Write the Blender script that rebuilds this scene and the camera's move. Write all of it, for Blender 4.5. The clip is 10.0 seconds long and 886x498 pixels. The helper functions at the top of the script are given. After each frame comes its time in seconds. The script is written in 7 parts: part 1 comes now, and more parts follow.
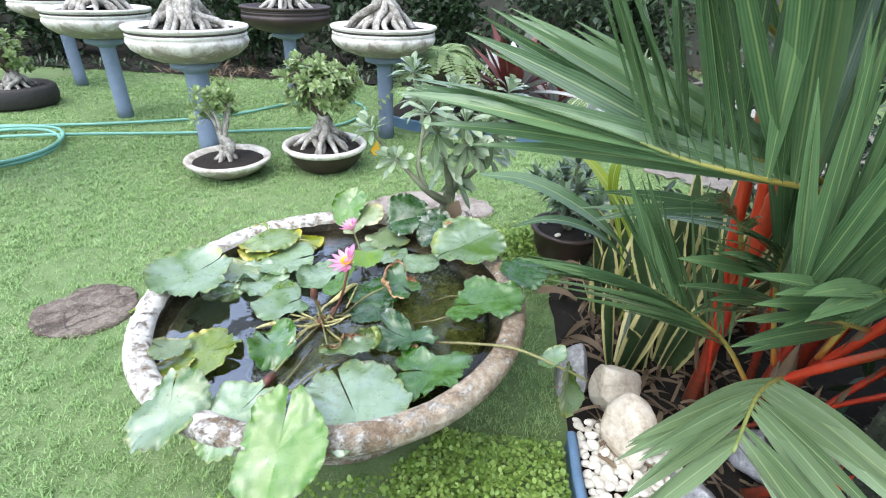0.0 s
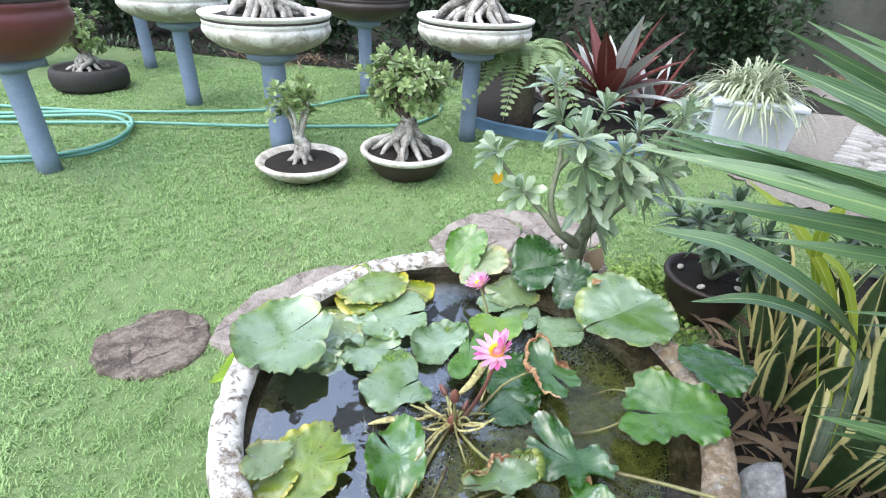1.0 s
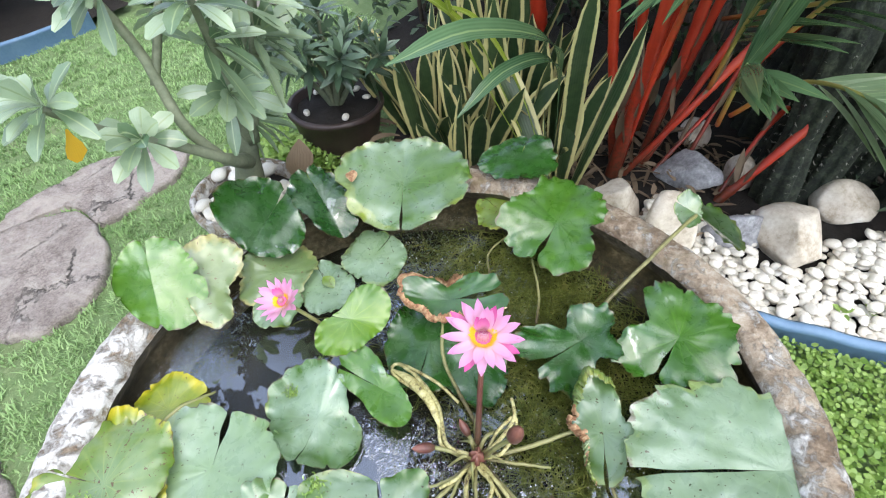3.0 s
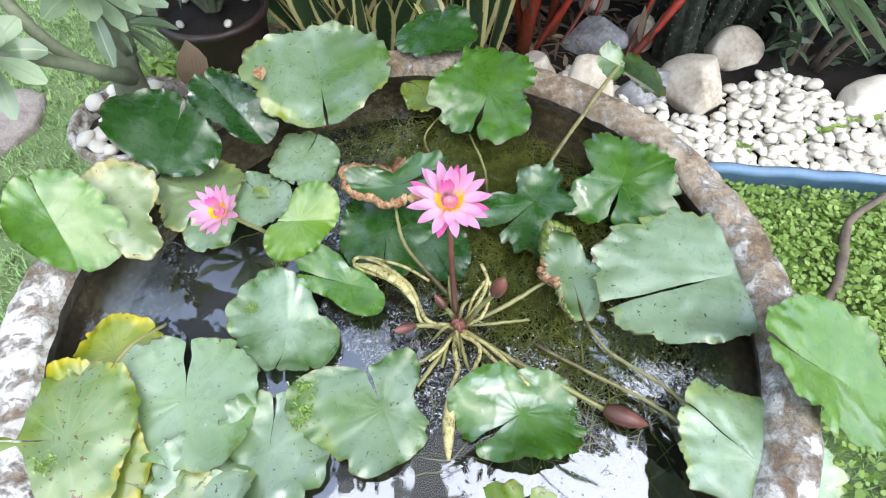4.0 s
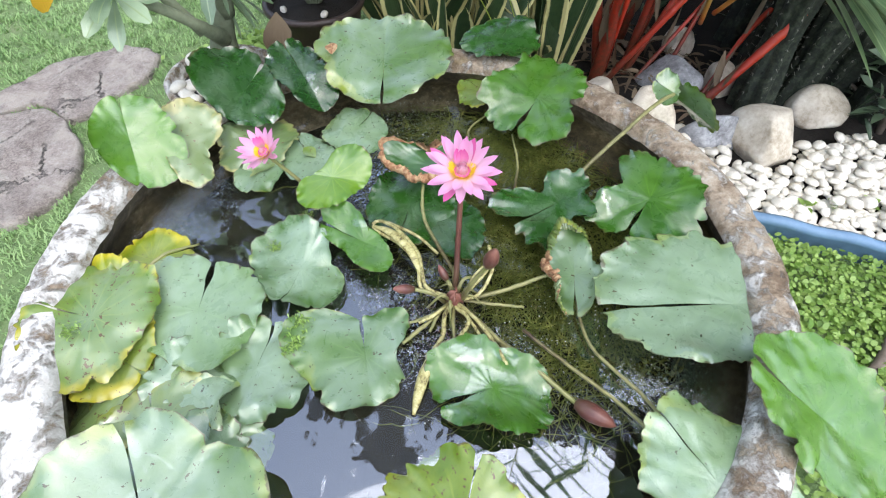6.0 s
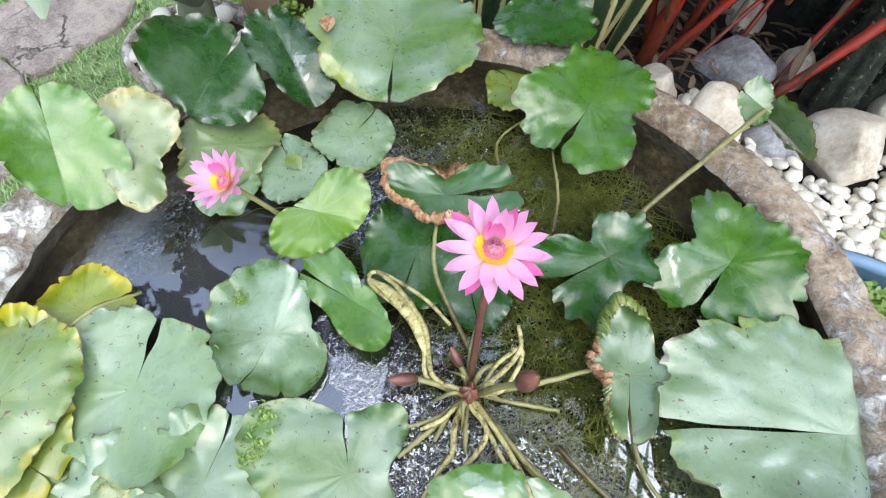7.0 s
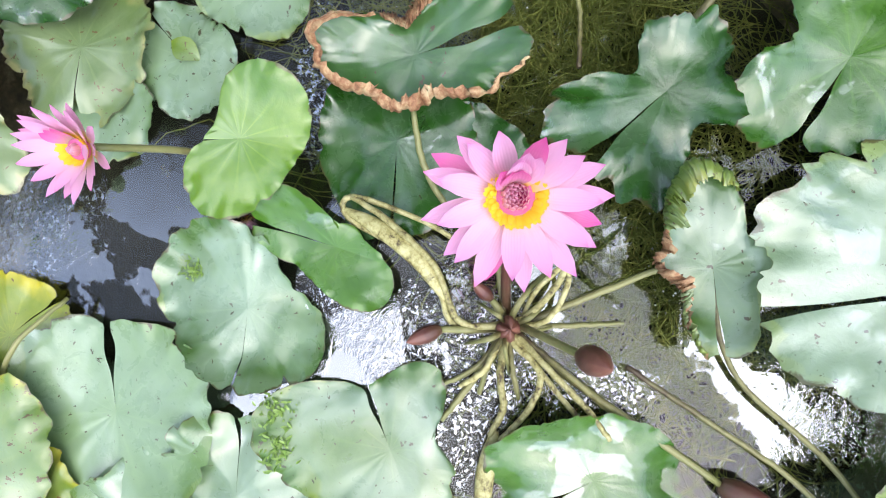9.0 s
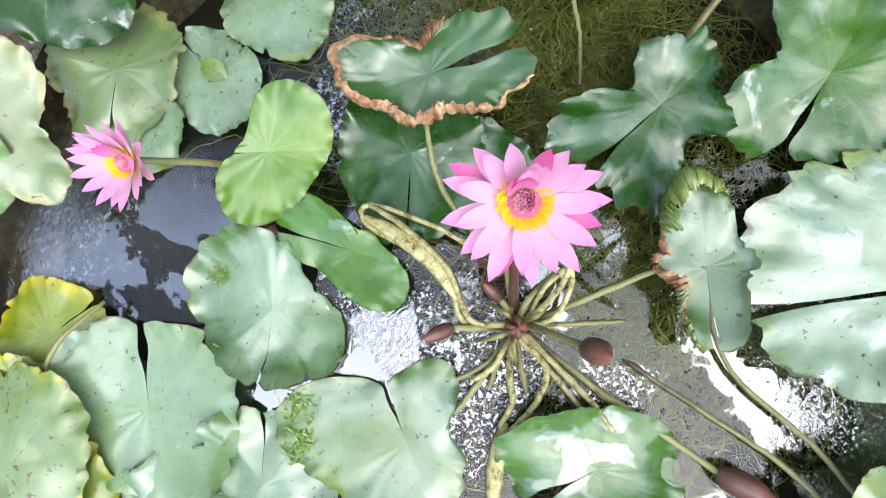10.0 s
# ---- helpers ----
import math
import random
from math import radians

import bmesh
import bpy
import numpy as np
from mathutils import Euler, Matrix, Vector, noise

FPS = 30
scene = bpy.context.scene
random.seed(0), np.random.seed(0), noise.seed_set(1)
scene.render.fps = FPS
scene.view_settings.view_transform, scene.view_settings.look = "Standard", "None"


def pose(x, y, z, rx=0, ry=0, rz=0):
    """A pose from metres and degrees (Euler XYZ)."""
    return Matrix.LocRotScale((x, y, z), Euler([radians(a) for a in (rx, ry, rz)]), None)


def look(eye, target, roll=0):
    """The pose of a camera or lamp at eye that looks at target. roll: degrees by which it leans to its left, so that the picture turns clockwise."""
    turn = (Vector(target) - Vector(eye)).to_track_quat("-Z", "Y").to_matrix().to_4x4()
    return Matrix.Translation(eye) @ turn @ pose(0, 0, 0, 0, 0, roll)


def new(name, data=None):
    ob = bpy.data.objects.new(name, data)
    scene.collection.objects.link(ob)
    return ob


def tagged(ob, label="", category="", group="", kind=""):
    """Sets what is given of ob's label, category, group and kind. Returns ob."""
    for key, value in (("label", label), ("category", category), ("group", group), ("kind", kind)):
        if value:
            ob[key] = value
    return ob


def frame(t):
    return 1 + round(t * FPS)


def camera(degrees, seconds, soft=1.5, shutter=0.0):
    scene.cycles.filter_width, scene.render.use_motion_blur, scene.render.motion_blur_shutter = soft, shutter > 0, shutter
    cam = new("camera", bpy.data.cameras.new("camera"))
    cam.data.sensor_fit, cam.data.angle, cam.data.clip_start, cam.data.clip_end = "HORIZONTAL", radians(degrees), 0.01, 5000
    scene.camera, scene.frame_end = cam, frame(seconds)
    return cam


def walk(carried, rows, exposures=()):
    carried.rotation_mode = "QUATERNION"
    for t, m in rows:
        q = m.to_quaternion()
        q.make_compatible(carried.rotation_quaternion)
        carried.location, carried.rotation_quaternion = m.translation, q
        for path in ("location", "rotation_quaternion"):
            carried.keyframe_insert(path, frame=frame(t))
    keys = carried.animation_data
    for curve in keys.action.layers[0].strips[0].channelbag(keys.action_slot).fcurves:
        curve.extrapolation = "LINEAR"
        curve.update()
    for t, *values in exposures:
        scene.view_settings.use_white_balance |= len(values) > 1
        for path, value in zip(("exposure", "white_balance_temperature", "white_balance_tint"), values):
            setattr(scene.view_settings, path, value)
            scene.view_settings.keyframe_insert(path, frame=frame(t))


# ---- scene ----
cam = camera(83.8, 10.0, soft=1.1)
PATH = [
    (0, (0.244, 0.233, 1.222), (0.079, 1.966, 0.237), 2.1),
    (0.5, (0.075, 0.434, 1.228), (-0.237, 2.137, 0.226), 2.0),
    (1, (-0.104, 0.588, 1.212), (-0.418, 2.272, 0.18), 3.2),
    (1.5, (-0.307, 0.758, 1.198), (-0.416, 2.438, 0.119), 1.1),
    (2, (-0.371, 0.954, 1.13), (-0.013, 2.522, -0.059), -1.1),
    (2.5, (-0.389, 1.076, 1.101), (0.438, 2.348, -0.202), -2.0),
    (3, (-0.436, 1.181, 1.06), (0.68, 1.989, -0.389), -2.4),
    (3.2, (-0.449, 1.211, 1.042), (0.662, 1.858, -0.49), -2.5),
    (4.3, (-0.509, 1.221, 0.983), (0.557, 1.61, -0.664), -0.4),
    (4.5, (-0.515, 1.224, 0.978), (0.555, 1.607, -0.668), -0.1),
    (5, (-0.54, 1.222, 0.967), (0.526, 1.616, -0.678), -0.5),
    (5.2, (-0.55, 1.225, 0.97), (0.509, 1.611, -0.682), -0.1),
    (6.3, (-0.524, 1.085, 0.977), (0.47, 1.828, -0.591), 1.2),
    (6.5, (-0.476, 1.123, 0.988), (0.487, 1.84, -0.612), 2.3),
    (7, (-0.351, 1.257, 0.91), (0.526, 1.833, -0.793), 3.6),
    (7.5, (-0.258, 1.324, 0.814), (0.427, 1.74, -1.018), -1.3),
    (8, (-0.201, 1.362, 0.788), (0.2, 1.597, -1.157), -3.2),
    (8.5, (-0.185, 1.359, 0.784), (-0.003, 1.566, -1.197), -23.8),
    (9, (-0.184, 1.349, 0.801), (-0.052, 1.546, -1.185), -32.6),
    (9.5, (-0.194, 1.351, 0.807), (-0.066, 1.558, -1.178), -35.1),
    (10, (-0.197, 1.351, 0.834), (-0.025, 1.576, -1.146), -29.4),
]
walk(cam, [(t, look(eye, target, roll)) for t, eye, target, roll in PATH],
     exposures=((0, 1.95), (0.5, 1.88), (1.0, 1.93), (1.5, 1.86), (2.0, 1.78), (2.5, 1.82), (5.0, 1.78), (6.5, 1.76), (8.0, 1.78), (9.0, 1.80), (10.0, 1.80)))

# ---- light: a bright overcast sky ----
world = bpy.data.worlds.new("overcast_sky")
scene.world = world
world.use_nodes = True
wn, wl = world.node_tree.nodes, world.node_tree.links
sky = wn.new("ShaderNodeTexSky")
sky.sky_type = "NISHITA"
sky.sun_disc = False
sky.sun_elevation, sky.sun_rotation = radians(64), radians(215)
sky.air_density, sky.dust_density, sky.ozone_density = 1.0, 1.5, 1.0
grey = wn.new("ShaderNodeHueSaturation")
grey.inputs["Saturation"].default_value = 0.68
wl.new(sky.outputs[0], grey.inputs["Color"])
wl.new(grey.outputs[0], wn["Background"].inputs["Color"])
wn["Background"].inputs["Strength"].default_value = 0.145
SUN = 0.75
sun_data = bpy.data.lights.new("sun", "SUN")
sun_data.energy, sun_data.angle, sun_data.color = SUN, radians(80), (0.99, 0.99, 1.0)
sun = new("sun", sun_data)
sun.matrix_world = look((-1.51, -2.15, 5.39), (0, 0, 0))

# ---- materials ----


def nodes_of(name):
    m = bpy.data.materials.new(name)
    m.use_nodes = True
    n, l = m.node_tree.nodes, m.node_tree.links
    return m, n, l, n["Principled BSDF"]


def ramp(n, l, fac, stops):
    r = n.new("ShaderNodeValToRGB")
    e = r.color_ramp.elements
    while len(e) < len(stops):
        e.new(0.5)
    for el, (p, c) in zip(e, stops):
        el.position, el.color = p, (*c, 1) if len(c) == 3 else (c[0], c[0], c[0], 1)
    l.new(fac, r.inputs["Fac"])
    return r.outputs["Color"]


def noise_tex(n, l, scale, detail=4.0, rough=0.6, coords=None, dist=0.0):
    t = n.new("ShaderNodeTexNoise")
    t.inputs["Scale"].default_value, t.inputs["Detail"].default_value = scale, detail
    t.inputs["Roughness"].default_value, t.inputs["Distortion"].default_value = rough, dist
    if coords is not None:
        l.new(coords, t.inputs["Vector"])
    return t.outputs["Fac"]


def mix(n, l, fac, a, b, kind="MIX"):
    m = n.new("ShaderNodeMix")
    m.data_type, m.blend_type = "RGBA", kind
    for sock, v in ((m.inputs["Factor"], fac), (m.inputs["A"], a), (m.inputs["B"], b)):
        if isinstance(v, (int, float)):
            sock.default_value = v
        elif isinstance(v, tuple):
            sock.default_value = (*v, 1)
        else:
            l.new(v, sock)
    return m.outputs["Result"]


def math_node(n, l, op, a, b=None, clamp=False):
    m = n.new("ShaderNodeMath")
    m.operation, m.use_clamp = op, clamp
    for i, v in enumerate((a, b)):
        if v is None:
            continue
        if isinstance(v, (int, float)):
            m.inputs[i].default_value = v
        else:
            l.new(v, m.inputs[i])
    return m.outputs[0]


def bump(n, l, p, height, strength=0.4, distance=0.005):
    b = n.new("ShaderNodeBump")
    b.inputs["Strength"].default_value, b.inputs["Distance"].default_value = strength, distance
    l.new(height, b.inputs["Height"])
    l.new(b.outputs[0], p.inputs["Normal"])


def coords_of(n, kind="Object"):
    return n.new("ShaderNodeTexCoord").outputs[kind]


def solid(name, stops, scale=12.0, rough=0.7, fine=90.0, relief=0.4, depth=0.004, spread=0.25, dirt=None, coat=0.0):
    """Noise at two scales over a colour ramp, with relief and a shade that varies from piece to piece."""
    m, n, l, p = nodes_of(name)
    c = coords_of(n)
    big, small = noise_tex(n, l, scale, 5.0, 0.65, c), noise_tex(n, l, fine, 4.0, 0.7, c)
    both = mix(n, l, 0.35, big, small)
    col = ramp(n, l, both, stops)
    if dirt:
        spot = ramp(n, l, noise_tex(n, l, scale * 0.6, 6.0, 0.75, c, 0.6), [(dirt[1], (0,)), (dirt[1] + 0.12, (1,))])
        col = mix(n, l, spot, col, dirt[0])
    info = n.new("ShaderNodeObjectInfo")
    val = n.new("ShaderNodeHueSaturation")
    v = math_node(n, l, "MULTIPLY_ADD", info.outputs["Random"], spread)
    v.node.inputs[2].default_value = 1 - spread / 2
    l.new(v, val.inputs["Value"])
    l.new(col, val.inputs["Color"])
    l.new(val.outputs[0], p.inputs["Base Color"])
    p.inputs["Roughness"].default_value = rough
    p.inputs["Coat Weight"].default_value = coat
    bump(n, l, p, mix(n, l, 0.5, big, small), relief, depth)
    return m


def leafy(name, dark, light, rough=0.42, glow=0.22, island=True, margin=None, mid=None, spread=0.5, scale=14.0, stripes=0.0, coat=0.0):
    """Leaf: uv x runs across the blade, uv y from base to tip."""
    m, n, l, p = nodes_of(name)
    uv = n.new("ShaderNodeSeparateXYZ")
    l.new(coords_of(n, "UV"), uv.inputs[0])
    c = coords_of(n)
    fac = noise_tex(n, l, scale, 4.0, 0.6, c)
    if island:
        rnd = n.new("ShaderNodeNewGeometry").outputs["Random Per Island"]
    else:
        rnd = n.new("ShaderNodeObjectInfo").outputs["Random"]
    f = mix(n, l, spread, fac, rnd)
    col = ramp(n, l, f, [(0.2, dark), (0.8, light)])
    across = math_node(n, l, "ABSOLUTE", math_node(n, l, "SUBTRACT", uv.outputs[0], 0.5))
    if stripes:
        w = math_node(n, l, "SINE", math_node(n, l, "MULTIPLY", uv.outputs[0], 40.0))
        w2 = math_node(n, l, "MULTIPLY", math_node(n, l, "ADD", w, 1.0), stripes)
        col = mix(n, l, w2, col, light)
    if mid:
        line = ramp(n, l, across, [(0.02, (1,)), (0.07, (0,))])
        col = mix(n, l, line, col, mid)
    if margin:
        edge = math_node(n, l, "ADD", across, math_node(n, l, "MULTIPLY", fac, 0.12))
        col = mix(n, l, ramp(n, l, edge, [(margin[1], (0,)), (margin[1] + 0.05, (1,))]), col, margin[0])
    l.new(col, p.inputs["Base Color"])
    p.inputs["Roughness"].default_value = rough
    p.inputs["Coat Weight"].default_value, p.inputs["Coat Roughness"].default_value = coat, 0.15
    bump(n, l, p, math_node(n, l, "ADD", math_node(n, l, "SINE", math_node(n, l, "MULTIPLY", uv.outputs[0], 60.0)), math_node(n, l, "MULTIPLY", fac, 2.0)), 0.15, 0.002)
    tr = n.new("ShaderNodeBsdfTranslucent")
    l.new(mix(n, l, 0.5, col, light), tr.inputs["Color"])
    ms = n.new("ShaderNodeMixShader")
    ms.inputs[0].default_value = glow
    l.new(p.outputs[0], ms.inputs[1]), l.new(tr.outputs[0], ms.inputs[2])
    l.new(ms.outputs[0], n["Material Output"].inputs["Surface"])
    return m


def pad_material(name, dark, light, edge, edge_at=0.86, rough=0.3, pale=0.5, cover=0.5, spots=0.68, spot_col=(0.05, 0.045, 0.015), ragged=0.75, sheen_tint=(0.30, 0.395, 0.30), crust=(0.075, 0.06, 0.022), pool=0.08):
    """Lily leaf: uv x is the angle, uv y the distance from the stalk; veins fan out, the margin yellows, a pale sky
    sheen is painted over the wet, glossier part of it.
    """
    m, n, l, p = nodes_of(name)
    uv = n.new("ShaderNodeSeparateXYZ")
    l.new(coords_of(n, "UV"), uv.inputs[0])
    info = n.new("ShaderNodeObjectInfo").outputs["Random"]
    shift = n.new("ShaderNodeVectorMath")
    shift.operation = "ADD"
    l.new(coords_of(n), shift.inputs[0])
    l.new(math_node(n, l, "MULTIPLY", info, 37.0), shift.inputs[1])
    c = shift.outputs[0]
    info2 = math_node(n, l, "FRACT", math_node(n, l, "MULTIPLY", info, 17.3))
    big, mid_n, small = noise_tex(n, l, 11.0, 4.0, 0.55, c), noise_tex(n, l, 48.0, 5.0, 0.65, c, 0.5), noise_tex(n, l, 170.0, 5.0, 0.7, c)
    tone = mix(n, l, 0.25, mix(n, l, 0.4, big, info), mid_n)
    col = ramp(n, l, tone, [(0.3, dark), (0.68, light)])
    ang = math_node(n, l, "ADD", math_node(n, l, "MULTIPLY", uv.outputs[0], 2 * math.pi * 13), math_node(n, l, "MULTIPLY", big, 3.2))
    vein = ramp(n, l, math_node(n, l, "SINE", ang), [(0.80, (0,)), (0.99, (1,))])
    vein_f = math_node(n, l, "MULTIPLY", vein, math_node(n, l, "SUBTRACT", 0.40, math_node(n, l, "MULTIPLY", uv.outputs[1], 0.45)), True)
    col = mix(n, l, vein_f, col, tuple(min(1, v * 1.25 + 0.01) for v in light))
    lop = noise_tex(n, l, 7.0, 3.0, 0.6, c)
    rim = math_node(n, l, "ADD", uv.outputs[1], math_node(n, l, "MULTIPLY", math_node(n, l, "SUBTRACT", math_node(n, l, "ADD", big, lop), 1.0), ragged))
    part_of = ramp(n, l, noise_tex(n, l, 9.0, 2.0, 0.5, c, 0.3), [(0.38, (0,)), (0.54, (1,))])
    col = mix(n, l, math_node(n, l, "MULTIPLY", part_of, ramp(n, l, rim, [(edge_at, (0,)), (edge_at + 0.3, (1,))])), col, edge)
    folds = ramp(n, l, noise_tex(n, l, 17.0, 4.0, 0.6, c, 0.8), [(0.52, (0,)), (0.66, (1,))])
    col = mix(n, l, math_node(n, l, "MULTIPLY", folds, 0.35), col, dark)
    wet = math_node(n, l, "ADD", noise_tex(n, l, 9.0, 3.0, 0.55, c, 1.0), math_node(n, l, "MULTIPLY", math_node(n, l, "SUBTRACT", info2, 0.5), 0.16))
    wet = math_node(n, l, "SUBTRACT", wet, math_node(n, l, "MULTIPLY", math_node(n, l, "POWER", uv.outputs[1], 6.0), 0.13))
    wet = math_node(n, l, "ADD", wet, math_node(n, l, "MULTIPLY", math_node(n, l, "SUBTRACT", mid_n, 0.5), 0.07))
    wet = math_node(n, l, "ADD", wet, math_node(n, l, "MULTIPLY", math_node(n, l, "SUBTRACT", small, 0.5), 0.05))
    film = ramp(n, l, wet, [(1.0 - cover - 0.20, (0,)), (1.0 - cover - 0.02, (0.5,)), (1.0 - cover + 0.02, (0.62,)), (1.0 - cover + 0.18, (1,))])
    # Pale sky sheen painted into the base colour where the coat is wetter.
    sky_sheen = mix(n, l, math_node(n, l, "MULTIPLY", mid_n, 0.5), sheen_tint, light)
    col = mix(n, l, math_node(n, l, "MULTIPLY", film, pale * 0.72), col, sky_sheen)
    hem = math_node(n, l, "ADD", uv.outputs[1], math_node(n, l, "MULTIPLY", math_node(n, l, "SUBTRACT", mid_n, 0.5), 0.16))
    col = mix(n, l, ramp(n, l, hem, [(0.985, (0,)), (1.01, (0.85,))]), col, crust)
    fleck = ramp(n, l, noise_tex(n, l, 120.0, 3.0, 0.65, c, 0.4), [(spots - 0.02, (0,)), (spots, (1,))])
    col = mix(n, l, fleck, col, spot_col)
    l.new(col, p.inputs["Base Color"])
    p.inputs["Specular IOR Level"].default_value = 0.5
    p.inputs["Coat Roughness"].default_value = 0.14
    p.inputs["Coat IOR"].default_value = 1.75
    l.new(math_node(n, l, "MULTIPLY_ADD", film, 0.55), p.inputs["Coat Weight"])
    p.inputs["Coat Weight"].links[0].from_node.inputs[2].default_value = 0.35
    rg = n.new("ShaderNodeMapRange")
    rg.inputs["To Min"].default_value, rg.inputs["To Max"].default_value = rough - 0.10, rough + 0.25
    l.new(mid_n, rg.inputs["Value"])
    l.new(rg.outputs[0], p.inputs["Roughness"])
    h = math_node(n, l, "ADD", math_node(n, l, "MULTIPLY", math_node(n, l, "SINE", ang), math_node(n, l, "MULTIPLY", uv.outputs[1], 0.012)), math_node(n, l, "ADD", math_node(n, l, "MULTIPLY", mid_n, 0.45), math_node(n, l, "ADD", math_node(n, l, "MULTIPLY", film, 0.12), math_node(n, l, "MULTIPLY", small, 0.14))))
    bump(n, l, p, h, 0.45, 0.004)
    tr = n.new("ShaderNodeBsdfTranslucent")
    l.new(col, tr.inputs["Color"])
    ms = n.new("ShaderNodeMixShader")
    ms.inputs[0].default_value = 0.08
    l.new(p.outputs[0], ms.inputs[1]), l.new(tr.outputs[0], ms.inputs[2])
    # shallow pools of water standing on the blade
    pool_at = math_node(n, l, "ADD", noise_tex(n, l, 13.0, 4.0, 0.6, c, 0.8), math_node(n, l, "MULTIPLY", math_node(n, l, "SUBTRACT", info2, 0.5), 0.14))
    pools = ramp(n, l, pool_at, [(0.635, (0,)), (0.66, (pool,))])
    gl = n.new("ShaderNodeBsdfGlossy")
    gl.inputs["Color"].default_value, gl.inputs["Roughness"].default_value = (0.92, 0.94, 0.98, 1), 0.04
    wetted = n.new("ShaderNodeMixShader")
    l.new(pools, wetted.inputs[0]), l.new(ms.outputs[0], wetted.inputs[1]), l.new(gl.outputs[0], wetted.inputs[2])
    l.new(wetted.outputs[0], n["Material Output"].inputs["Surface"])
    return m


def along(name, stops, rough=0.5, glow=0.3, vary=0.25):
    """Colour runs from the base of a petal or stalk to its tip (uv y)."""
    m, n, l, p = nodes_of(name)
    uv = n.new("ShaderNodeSeparateXYZ")
    l.new(coords_of(n, "UV"), uv.inputs[0])
    f = math_node(n, l, "ADD", uv.outputs[1], math_node(n, l, "MULTIPLY", math_node(n, l, "SUBTRACT", noise_tex(n, l, 70.0, 4.0, 0.7, coords_of(n)), 0.5), vary))
    col = ramp(n, l, f, stops)
    l.new(col, p.inputs["Base Color"])
    p.inputs["Roughness"].default_value = rough
    bump(n, l, p, math_node(n, l, "SINE", math_node(n, l, "MULTIPLY", uv.outputs[0], 50.0)), 0.12, 0.001)
    tr = n.new("ShaderNodeBsdfTranslucent")
    l.new(col, tr.inputs["Color"])
    ms = n.new("ShaderNodeMixShader")
    ms.inputs[0].default_value = glow
    l.new(p.outputs[0], ms.inputs[1]), l.new(tr.outputs[0], ms.inputs[2])
    l.new(ms.outputs[0], n["Material Output"].inputs["Surface"])
    return m


def ground_material():
    m, n, l, p = nodes_of("lawn_soil")
    c = coords_of(n)
    big, mid_n, small = noise_tex(n, l, 1.1, 5.0, 0.6, c), noise_tex(n, l, 9.0, 6.0, 0.7, c), noise_tex(n, l, 130.0, 5.0, 0.75, c)
    green = ramp(n, l, mix(n, l, 0.5, mid_n, small), [(0.3, (0.08, 0.145, 0.042)), (0.7, (0.235, 0.325, 0.14))])
    bare = ramp(n, l, small, [(0.3, (0.09, 0.075, 0.045)), (0.7, (0.24, 0.22, 0.14))])
    thin = ramp(n, l, mix(n, l, 0.45, big, mid_n), [(0.52, (0,)), (0.66, (1,))])
    l.new(mix(n, l, math_node(n, l, "MULTIPLY", thin, 0.55), green, bare), p.inputs["Base Color"])
    p.inputs["Roughness"].default_value = 0.9
    bump(n, l, p, small, 0.8, 0.01)
    return m


